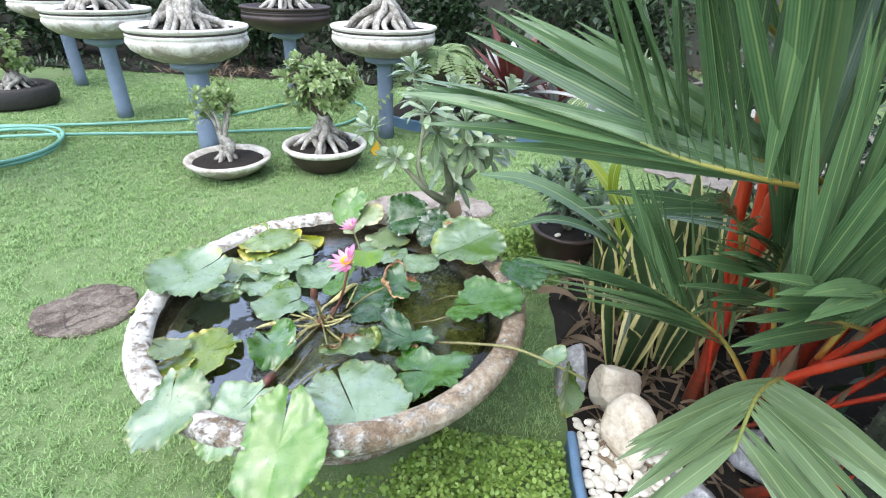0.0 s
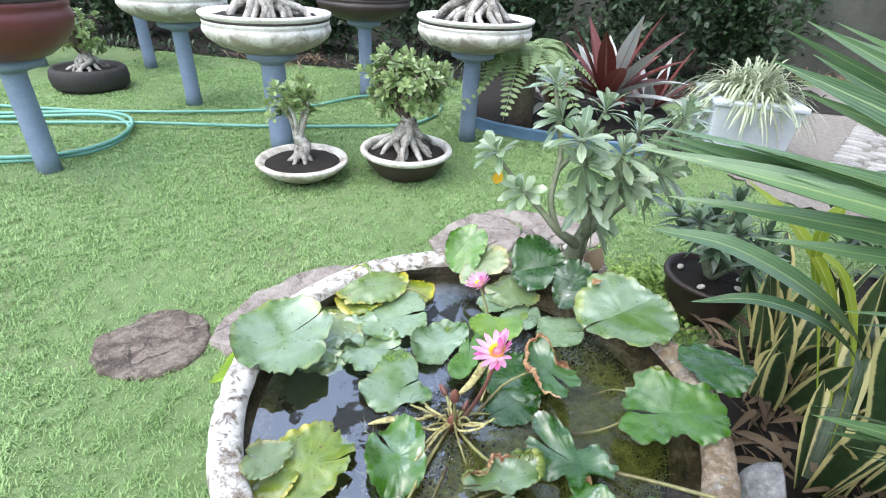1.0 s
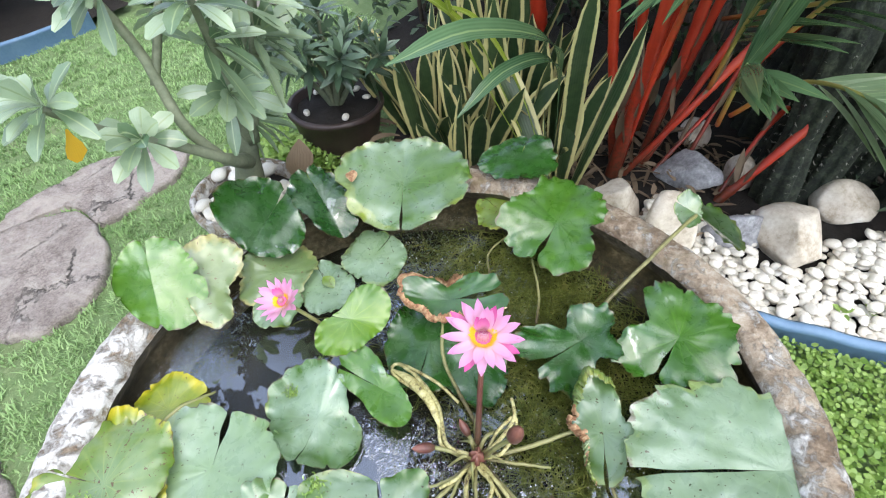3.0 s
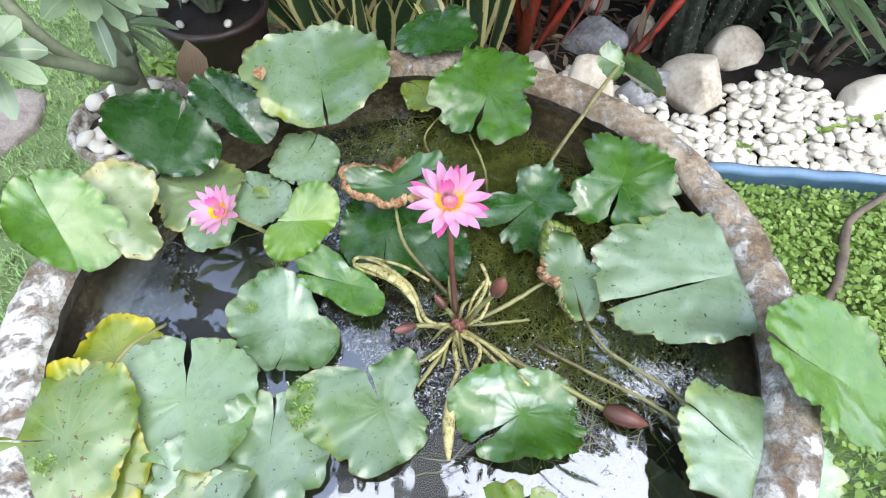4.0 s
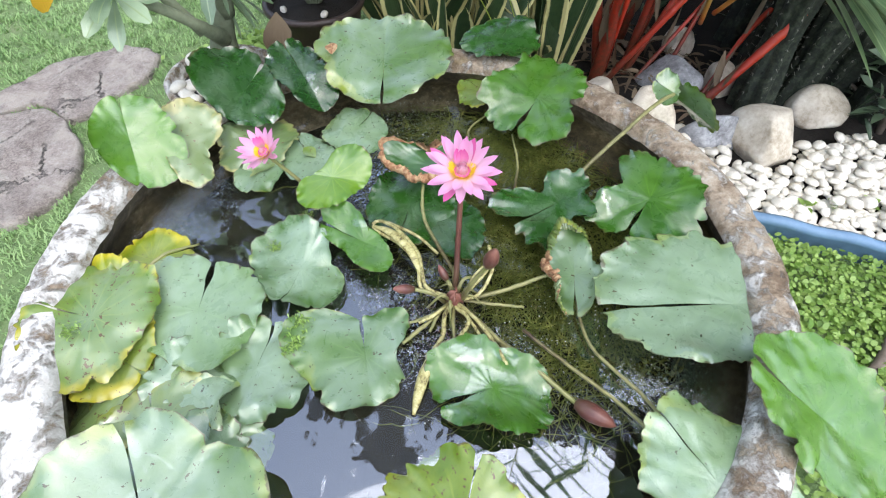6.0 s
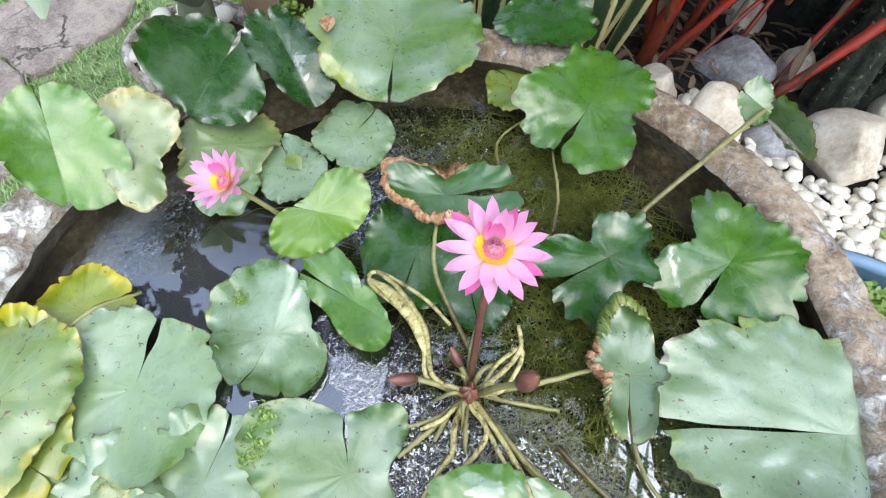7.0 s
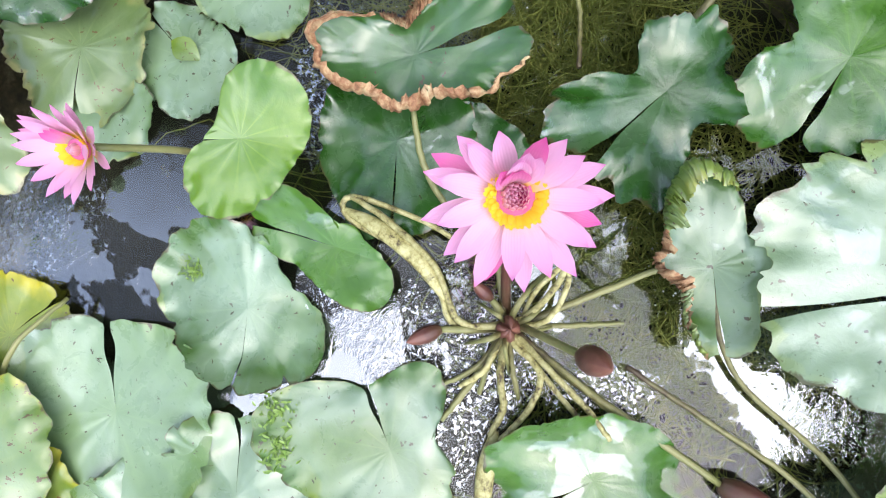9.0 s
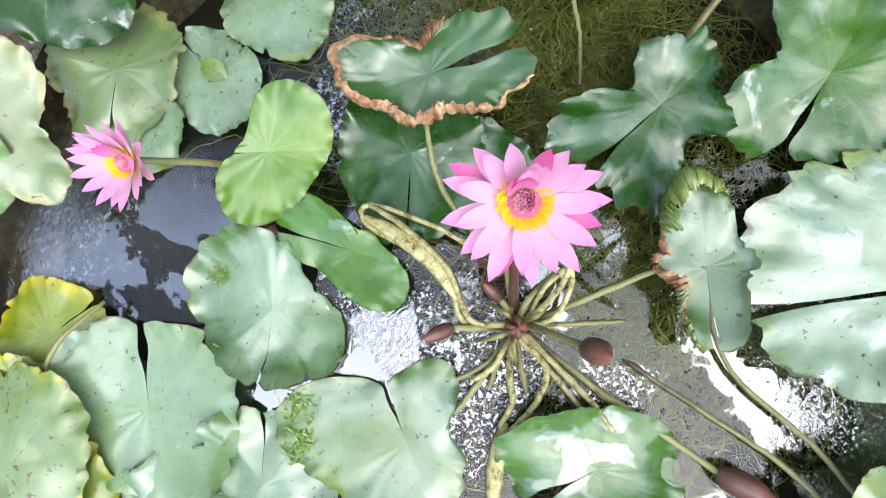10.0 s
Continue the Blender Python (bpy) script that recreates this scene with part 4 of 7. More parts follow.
solo("floating_scum", sb.mesh("floating_scum", M["scum"]), (0, 0, 0), "pale specks and bubbles floating on the water", "scum", kind="stuff")

# ---- the water lily ----
CROWN = np.array((-0.196, 1.309, 0.30))
lily = thing("water_lily", tuple(CROWN), "pink water lily with many broad green floating leaves", "water lily")


def lily_pad(x, y, z, r, asp, ang, notch, style="green", tdir=0.0, tilt=0.0, wave=0.10, fold=0.0, lift=0.0, teeth=0.022, gap=0.03, curl=0.0, dent=0.06, rim_up=0.0, crisp=(), cuts=(), lobes=()):
    """One floating leaf: a disc slit from the margin to the stalk. fold bends it along the slit's line, lift raises the margin,
    curl rolls the two sides up, dent sets the size of the shallow hollows, cuts are (world angle, width, depth) of torn bays,
    crisp lists (width, from, to, material, roll) of dry margins between two world angles, rolled or folded inwards, lobes are (amount, angle) of a leaf that is off-centre, oval, three- or four-cornered."""
    z = max(z, WATER + 0.003 + 0.0014 * (len(lily.children) % 4))
    k = float(rng.integers(1, 999))
    na, nr = 150, 13
    v, uv = [], []
    ln = radians(notch - ang)
    even = 0.3 if lobes else 1.0
    r *= 1.0 if lobes else 1.04
    teeth *= 0.7
    kx, ky = r * math.sqrt(asp), r / math.sqrt(asp)
    ph = rng.uniform(0, 6.28, 4)
    bites = [((rng.uniform(0.3, 5.9) + ln), rng.uniform(0.02, 0.09), rng.uniform(0.03, 0.13)) for _ in range(int(rng.integers(2, 7)))]
    bites += [(radians(q - ang), wide, deep) for q, wide, deep in cuts]
    tooth = 14 + rng.integers(0, 10)
    outline = []
    for i in range(na + 1):
        s = i / na
        th = ln + s * 2 * math.pi
        rad = 1 + sum(amt * math.cos((o + 1) * (th - radians(at))) for o, (amt, at) in enumerate(lobes)) + even * (0.04 * math.sin(2 * th + ph[0]) + 0.03 * math.sin(3 * th + ph[1])) + 0.15 * even * noise.noise((math.cos(th) * 1.5 + k, math.sin(th) * 1.5, 3.0))
        saw = (th * tooth / 6.2832 * (1 + 0.04 * math.sin(th + ph[2]))) % 1.0
        rad *= 1 + teeth * (saw - 0.5) * (0.1 + 1.5 * abs(noise.noise((math.cos(th) * 2, math.sin(th) * 2 + k, 0.5)))) + teeth * 1.6 * noise.noise((math.cos(th) * 6 + k, math.sin(th) * 6, 0)) + teeth * 0.7 * noise.noise((math.cos(th) * 17 + k, math.sin(th) * 17, 2))
        for pos, wide, deep in bites:
            d = ((th - pos + math.pi) % (2 * math.pi) - math.pi) / wide
            rad *= 1 - deep * math.exp(-d * d * abs(d))
        e = min(s, 1 - s)
        outline.append(rad * (1 + 0.08 * math.exp(-(e / 0.06) ** 2) - 0.09 * math.exp(-(e / 0.014) ** 2)))
    for j in range(nr + 1):
        q = (j / nr) ** 0.8
        for i in range(na + 1):
            s = i / na
            half = gap * (0.15 + 0.85 * q) * (1 + 0.5 * math.sin(q * 9 + ph[0]))
            th = ln + half + s * (2 * math.pi - 2 * half)
            w1 = 1 + (outline[i] - 1) * q * q
            a, b = q * w1 * math.cos(th), q * w1 * math.sin(th)
            u, w = a * kx, b * ky
            side = -a * math.sin(ln) + b * math.cos(ln)
            h = r * (lift * q ** 3 + wave * q * q * (0.75 * math.sin(2 * th + ph[3]) + 0.4 * math.sin(3 * th + ph[0]) + 1.1 * noise.noise((a * 1.9 + k, b * 1.9, 7.0))) + fold * abs(side))
            h += r * dent * (noise.noise((u * 16 + k, w * 16, 1.0)) + 0.5 * noise.noise((u * 45 + k, w * 45, 4.0))) * (0.4 + 0.6 * q)
            h += r * 0.010 * q * (1 - 0.5 * q) * math.sin(13 * th + 3 * math.sin(th + ph[1])) * (0.4 + noise.noise((math.cos(th) + k, math.sin(th), 8.0)))
            h += r * 0.05 * q ** 10 * noise.noise((a * 6 + k, b * 6, 5.0)) * 2
            if rim_up:
                g = max(0.0, (q - 0.5) / 0.5) ** 2 * (0.7 + 0.6 * noise.noise((math.cos(th) * 2 + k, math.sin(th) * 2, 2.0)))
                h += r * rim_up * g
                u, w = u * (1 - 0.30 * rim_up * g), w * (1 - 0.30 * rim_up * g)
            if curl:
                t = min(1.4, abs(side)) * curl
                f = math.sin(t) / max(1e-6, t)
                cut = side * (f - 1)
                u += -math.sin(ln) * cut * kx
                w += math.cos(ln) * cut * ky
                h += r * (1 - math.cos(t)) * 0.75
            v.append((u, w, h))
            uv.append((s, q))
    f = grid_faces(nr + 1, na + 1)
    me = Builder().add(v, f, uv).mesh("leaf", M["pad_" + style])
    m = Matrix.Translation((x - CROWN[0], y - CROWN[1], z - CROWN[2]))
    if tilt:
        axis = Vector((-math.sin(radians(tdir)), math.cos(radians(tdir)), 0))
        m = m @ Matrix.Rotation(radians(tilt), 4, axis)
    m = m @ Matrix.Rotation(radians(ang), 4, "Z")
    leaf = part("leaf", me, lily, m=m)
    for wide, lo, hi, dry, roll in crisp:
        ring = sorted(((math.degrees(ln + i / na * 2 * math.pi) + ang - lo) % 360, i) for i in range(2, na - 1))
        line = spline([np.array(v[nr * (na + 1) + i]) for at, i in ring if at < hi - lo][::3], 90)
        fine = min(1.0, 0.014 / wide)
        cv, cuv = [], []
        for i, q in enumerate(line):
            s = i / 89
            arc_s = s * (hi - lo) / 225
            out = unit((q[0], q[1], 0))
            k1 = wide * (0.75 + 0.8 * fine * noise.noise((arc_s * 7, k, 1.0)) + 0.3 * fine * noise.noise((arc_s * 28, k, 2.0))) * min(1, 6 * s, 6 * (1 - s))
            k1 = max(k1, 0.12 * wide)
            t1 = fine * (0.7 * noise.noise((arc_s * 7, k, 4.0)) + 0.25 * noise.noise((arc_s * 22, k, 9.0)))
            for j in range(8):
                g = j / 7
                bend = 0.6 + t1 + roll * g
                q = q + (out * math.cos(bend) + np.array((0, 0, math.sin(bend)))) * k1 * (0 if j == 0 else 0.2) + rng.normal(0, 0.0005, 3)
                cv.append(q - (out * 0.004 if j == 0 else 0))
                cuv.append((s, 0.4 + 0.4 * g))
        part("withered_margin", Builder().add(cv, grid_faces(90, 8), cuv).mesh("withered_margin", M[dry]), leaf, "brown crinkled dry margin" if dry == "crisp" else "yellowed margin folded over")
    return leaf


# tilt leans the leaf's face towards tdir (degrees from east)
lily_pad(-0.283, 1.897, 0.432, 0.072, 1.0, 0, 60, "mid", -95, 40, 0.10, 0.25, teeth=0.012, lobes=((0.20, -40), (0.12, 83), (0.05, 35)))
lily_pad(-0.228, 1.858, 0.408, 0.067, 1.0, 0, 120, "buff", -95, 24, 0.10, teeth=0.06, lobes=((0.22, -1), (0.18, 55), (0.22, 15), (0.12, -24)))
lily_pad(-0.048, 1.887, 0.402, 0.087, 1.0, 0, 20, "dark", -90, 25, 0.12, 0.22, teeth=0.010, gap=0.05, dent=0.03, lobes=((0.17, 126), (0.14, 81), (0.06, 16)))
lily_pad(0.050, 1.829, 0.402, 0.070, 1.0, 0, 70, "dark", -100, 24, 0.10, 0.12, teeth=0.012, dent=0.03, lobes=((0.03, 46), (0.22, 75), (0.07, 21)))
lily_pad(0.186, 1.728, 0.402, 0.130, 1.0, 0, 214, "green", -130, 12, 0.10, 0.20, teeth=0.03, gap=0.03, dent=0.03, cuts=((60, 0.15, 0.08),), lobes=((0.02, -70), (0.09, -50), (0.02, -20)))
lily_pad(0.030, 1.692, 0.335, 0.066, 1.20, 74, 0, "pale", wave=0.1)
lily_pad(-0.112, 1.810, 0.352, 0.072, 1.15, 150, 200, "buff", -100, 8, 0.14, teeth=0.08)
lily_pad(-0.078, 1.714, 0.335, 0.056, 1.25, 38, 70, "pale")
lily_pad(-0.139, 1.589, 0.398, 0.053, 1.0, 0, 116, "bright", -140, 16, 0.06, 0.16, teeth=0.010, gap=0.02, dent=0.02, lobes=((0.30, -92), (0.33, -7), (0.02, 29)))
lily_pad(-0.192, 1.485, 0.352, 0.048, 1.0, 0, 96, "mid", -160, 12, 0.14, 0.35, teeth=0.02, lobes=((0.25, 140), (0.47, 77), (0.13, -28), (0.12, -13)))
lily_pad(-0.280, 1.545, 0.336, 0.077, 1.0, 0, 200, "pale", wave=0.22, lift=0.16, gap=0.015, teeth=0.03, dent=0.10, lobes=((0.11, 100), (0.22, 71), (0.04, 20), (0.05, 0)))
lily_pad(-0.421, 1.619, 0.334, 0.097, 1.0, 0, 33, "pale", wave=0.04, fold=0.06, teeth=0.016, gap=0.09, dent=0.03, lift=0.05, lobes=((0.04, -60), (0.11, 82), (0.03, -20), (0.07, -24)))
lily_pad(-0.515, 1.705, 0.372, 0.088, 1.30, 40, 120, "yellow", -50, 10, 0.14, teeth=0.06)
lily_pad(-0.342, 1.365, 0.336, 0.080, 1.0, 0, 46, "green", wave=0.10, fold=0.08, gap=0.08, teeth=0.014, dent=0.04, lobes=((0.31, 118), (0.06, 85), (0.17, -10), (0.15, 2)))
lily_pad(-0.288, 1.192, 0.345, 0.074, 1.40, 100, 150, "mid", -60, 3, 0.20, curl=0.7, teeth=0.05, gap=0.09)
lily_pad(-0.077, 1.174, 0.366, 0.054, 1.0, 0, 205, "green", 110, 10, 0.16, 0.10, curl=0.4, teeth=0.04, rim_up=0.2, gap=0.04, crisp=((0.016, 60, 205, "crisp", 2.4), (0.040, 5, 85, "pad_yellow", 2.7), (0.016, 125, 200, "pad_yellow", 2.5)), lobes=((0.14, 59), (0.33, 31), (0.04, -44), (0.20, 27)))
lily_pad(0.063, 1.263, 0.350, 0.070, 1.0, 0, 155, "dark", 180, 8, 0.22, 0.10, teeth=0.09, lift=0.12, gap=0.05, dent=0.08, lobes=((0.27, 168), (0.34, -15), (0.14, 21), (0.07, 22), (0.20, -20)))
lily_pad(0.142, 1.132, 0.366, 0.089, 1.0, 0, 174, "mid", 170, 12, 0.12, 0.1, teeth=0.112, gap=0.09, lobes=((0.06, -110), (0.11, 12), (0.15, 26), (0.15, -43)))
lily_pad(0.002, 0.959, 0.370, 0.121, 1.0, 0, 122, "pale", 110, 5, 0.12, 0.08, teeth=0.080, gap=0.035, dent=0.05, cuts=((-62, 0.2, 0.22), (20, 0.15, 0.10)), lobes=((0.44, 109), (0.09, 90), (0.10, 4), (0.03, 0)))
lily_pad(0.262, 1.407, 0.390, 0.102, 1.0, 0, 180, "mid", 190, 12, 0.14, 0.10, teeth=0.080, gap=0.10, cuts=((-80, 0.22, 0.18), (62, 0.2, 0.12)), lobes=((0.06, 100), (0.09, 15), (0.08, -10), (0.10, 40)))
lily_pad(0.372, 1.552, 0.416, 0.072, 1.40, 138, 20, "dark", -150, 10, 0.14)
lily_pad(0.270, 1.535, 0.35, 0.055, 1.20, 30, 80, "yellow", wave=0.12)
lily_pad(-0.640, 1.412, 0.388, 0.118, 1.15, 128, 60, "green", -20, 8, 0.10, 0.08, lift=0.10, teeth=0.010, dent=0.03)
lily_pad(-0.74, 1.33, 0.345, 0.05, 1.2, 20, 200, "bright", 200, 35, 0.12)
lily_pad(-0.578, 1.455, 0.336, 0.070, 1.1, 20, 200, "pale", wave=0.24, dent=0.10, teeth=0.05)
lily_pad(-0.50, 1.535, 0.330, 0.068, 1.2, 60, 250, "pale", wave=0.26, dent=0.12, teeth=0.06, cuts=((60, 0.2, 0.2),))
lily_pad(-0.490, 1.735, 0.352, 0.066, 1.25, 50, 160, "gold", -50, 8, 0.14, teeth=0.05)
lily_pad(-0.400, 1.752, 0.338, 0.060, 1.3, 60, 330, "gold", wave=0.10)
lily_pad(-0.535, 1.655, 0.345, 0.060, 1.3, 20, 280, "gold", wave=0.14)
lily_pad(-0.520, 1.110, 0.372, 0.045, 1.5, 80, 200, "buff", 20, 25, 0.2, curl=0.6, teeth=0.08)
lily_pad(-0.495, 1.080, 0.345, 0.040, 1.3, 40, 120, "gold", wave=0.16)
lily_pad(-0.125, 0.842, 0.392, 0.102, 1.15, 80, 95, "mid", -90, 26, 0.10, 0.14, teeth=0.05, lobes=((0.08, -60), (0.06, 20), (0.06, 40)))
lily_pad(-0.258, 0.922, 0.376, 0.088, 1.25, 105, 60, "pale", -90, 8, 0.14, cuts=((150, 0.2, 0.2),), teeth=0.06)
lily_pad(-0.392, 0.908, 0.392, 0.080, 1.20, 60, 107, "green", -100, 20, 0.14, 0.06, teeth=0.07)
lily_pad(-0.450, 1.140, 0.342, 0.085, 1.40, 77, 10, "yellow", wave=0.16, teeth=0.07)
lily_pad(-0.075, 1.478, 0.342, 0.085, 1.25, 30, 200, "dark", wave=0.10, gap=0.04)
lily_pad(-0.072, 1.398, 0.336, 0.062, 1.30, 70, 220, "dark", wave=0.10)
lily_pad(-0.003, 1.486, 0.374, 0.066, 1.0, 0, -52, "brown", 205, 8, 0.14, 0.05, curl=0.3, teeth=0.05, rim_up=0.22, gap=0.13, crisp=((0.020, 70, 296, "crisp", 2.5), (0.016, 0, 72, "crisp", 1.6)), lobes=((0.12, -98), (0.40, -60), (0.10, -28), (0.10, 15)))
lily_pad(-0.565, 1.600, 0.330, 0.074, 1.20, 20, 300, "yellow", wave=0.26, dent=0.12, teeth=0.05, cuts=((200, 0.2, 0.2),))
lily_pad(-0.440, 1.478, 0.330, 0.070, 1.20, 60, 20, "green", wave=0.24, dent=0.12, teeth=0.05, cuts=((120, 0.2, 0.2),))
lily_pad(-0.535, 1.465, 0.330, 0.074, 1.15, 110, 140, "pale", wave=0.28, dent=0.12, teeth=0.06, cuts=((-40, 0.2, 0.2),))
lily_pad(-0.570, 1.525, 0.338, 0.070, 1.10, 0, 60, "yellow", wave=0.14)
lily_pad(-0.165, 1.760, 0.330, 0.045, 1.20, 20, 60, "green", wave=0.14)

# stalks: a crowded rosette at the crown, some long ones out to leaves
for i in range(6):
    a = i * 2.4 + rng.uniform(-0.3, 0.3)
    l = rng.uniform(0.035, 0.065)
    d = np.array((math.cos(a), math.sin(a), 0))
    s = np.array((-d[1], d[0], 0)) * rng.uniform(-0.5, 0.5)
    r = rng.uniform(0.0018, 0.0028)
    line = spline([(0, 0, 0.030), d * 0.012 + (0, 0, 0.046), d * l * 0.5 + s * l * 0.2 + (0, 0, 0.058), d * l + s * l + (0, 0, 0.028)], 14)
    part("stalk", Builder().add(*tube(line, [r, r * 1.1, r, r * 0.6], 7, 0.8)).mesh("stalk", M["stalk_green"]), lily)


def stalk(pts, r=0.0035, green=True, flat=1.0):
    r *= 0.85
    line = spline([np.array((q[0], q[1], max(q[2], WATER + 0.007))) - CROWN for q in pts], 26)
    line[1:-1] += rng.normal(0, 0.0003, (24, 3))
    part("stalk", Builder().add(*tube(line, [r * 1.1, r, r * 1.05, r * 0.8], 8, flat)).mesh("stalk", M["stalk_green" if green else "stalk"]), lily)


part("rootstock", Builder().add(*revolve([(0.0, 0.005), (0.010, 0.005), (0.013, 0.025), (0.012, 0.040), (0.007, 0.050), (0.0005, 0.052)], 16, 0.2, 5)).mesh("rootstock", M["bud"]), lily, "dark red knobbly rootstock")
# long stalks out to leaves and to the rim
stalk([(-0.196, 1.309, 0.31), (-0.147, 1.261, 0.338), (-0.088, 1.205, 0.36)], 0.0038)
stalk([(-0.060, 1.18, 0.352), (-0.15, 1.115, 0.338), (-0.19, 1.02, 0.345), (-0.232, 0.965, 0.365)], 0.0030)
stalk([(-0.185, 1.20, 0.322), (-0.20, 1.12, 0.332), (-0.22, 1.03, 0.345), (-0.262, 0.96, 0.37)], 0.0030)
stalk([(0.10, 1.27, 0.335), (0.16, 1.258, 0.352), (0.33, 1.208, 0.40), (0.46, 1.185, 0.37), (0.53, 1.185, 0.31)], 0.0045)
stalk([(-0.155, 1.335, 0.330), (-0.10, 1.43, 0.352), (-0.04, 1.475, 0.372)], 0.0036)
stalk([(0.06, 1.345, 0.300), (0.12, 1.37, 0.308), (0.19, 1.42, 0.34)], 0.0026)
stalk([(0.10, 1.46, 0.300), (0.16, 1.50, 0.308), (0.24, 1.49, 0.33)], 0.0022)
stalk([(-0.20, 1.312, 0.31), (-0.240, 1.323, 0.342), (-0.272, 1.348, 0.330)], 0.0028)
stalk([(-0.20, 1.312, 0.31), (-0.256, 1.322, 0.340), (-0.298, 1.333, 0.326)], 0.0036)
stalk([(-0.198, 1.30, 0.31), (-0.210, 1.257, 0.340), (-0.227, 1.196, 0.338), (-0.240, 1.140, 0.328)], 0.0038)
stalk([(-0.192, 1.304, 0.31), (-0.177, 1.271, 0.335), (-0.150, 1.216, 0.328)], 0.0028)
stalk([(-0.204, 1.306, 0.31), (-0.231, 1.291, 0.342), (-0.252, 1.276, 0.330)], 0.0030)
stalk([(-0.200, 1.310, 0.31), (-0.226, 1.315, 0.345), (-0.262, 1.311, 0.328)], 0.0032)
stalk([(-0.190, 1.316, 0.31), (-0.160, 1.335, 0.345), (-0.120, 1.352, 0.330)], 0.0026)
# withered leaves hang from the crown on looped, mottled stalks
stalk([(-0.195, 1.311, 0.32), (-0.208, 1.354, 0.352), (-0.172, 1.393, 0.366), (-0.151, 1.450, 0.368), (-0.143, 1.494, 0.352)], 0.0036, False)
stalk([(-0.194, 1.314, 0.32), (-0.213, 1.357, 0.345), (-0.188, 1.383, 0.360), (-0.170, 1.430, 0.362), (-0.162, 1.488, 0.352), (-0.143, 1.492, 0.352), (-0.138, 1.425, 0.358), (-0.144, 1.375, 0.348)], 0.0034, False)
stalk([(-0.195, 1.311, 0.32), (-0.171, 1.296, 0.352), (-0.133, 1.288, 0.372), (-0.108, 1.305, 0.380)], 0.0034, False)
stalk([(-0.193, 1.306, 0.32), (-0.176, 1.282, 0.348), (-0.142, 1.280, 0.366), (-0.129, 1.290, 0.372), (-0.156, 1.302, 0.355), (-0.182, 1.302, 0.335)], 0.0030, False)
stalk([(-0.205, 1.309, 0.32), (-0.236, 1.302, 0.356), (-0.263, 1.288, 0.352), (-0.290, 1.289, 0.345)], 0.0038, False)
stalk([(-0.206, 1.304, 0.32), (-0.221, 1.271, 0.352), (-0.252, 1.267, 0.352), (-0.290, 1.279, 0.345)], 0.0034, False)
stalk([(-0.199, 1.301, 0.32), (-0.217, 1.260, 0.354), (-0.233, 1.221, 0.350), (-0.250, 1.192, 0.346)], 0.0034, False)
stalk([(-0.201, 1.303, 0.32), (-0.222, 1.266, 0.350), (-0.240, 1.232, 0.348), (-0.256, 1.205, 0.344)], 0.0028, False)
stalk([(-0.203, 1.311, 0.32), (-0.238, 1.316, 0.350), (-0.262, 1.330, 0.345)], 0.0030, False)
# rolled leaf blades at the ends of some of those stalks
for pts, w in (([(-0.195, 1.372, 0.358), (-0.172, 1.410, 0.366), (-0.160, 1.455, 0.364), (-0.156, 1.496, 0.350)], 0.0085), ([(-0.284, 1.286, 0.345), (-0.315, 1.281, 0.344), (-0.345, 1.272, 0.340), (-0.372, 1.262, 0.333)], 0.0085)):
    line = spline([np.array(q) - CROWN for q in pts], 22)
    part("rolled_leaf", Builder().add(*tube(line, [0.0035, w * 0.8, w, w * 0.95, w * 0.7, 0.002], 10, 0.6)).mesh("rolled_leaf", M["stalk"]), lily, "withered yellow rolled leaf")


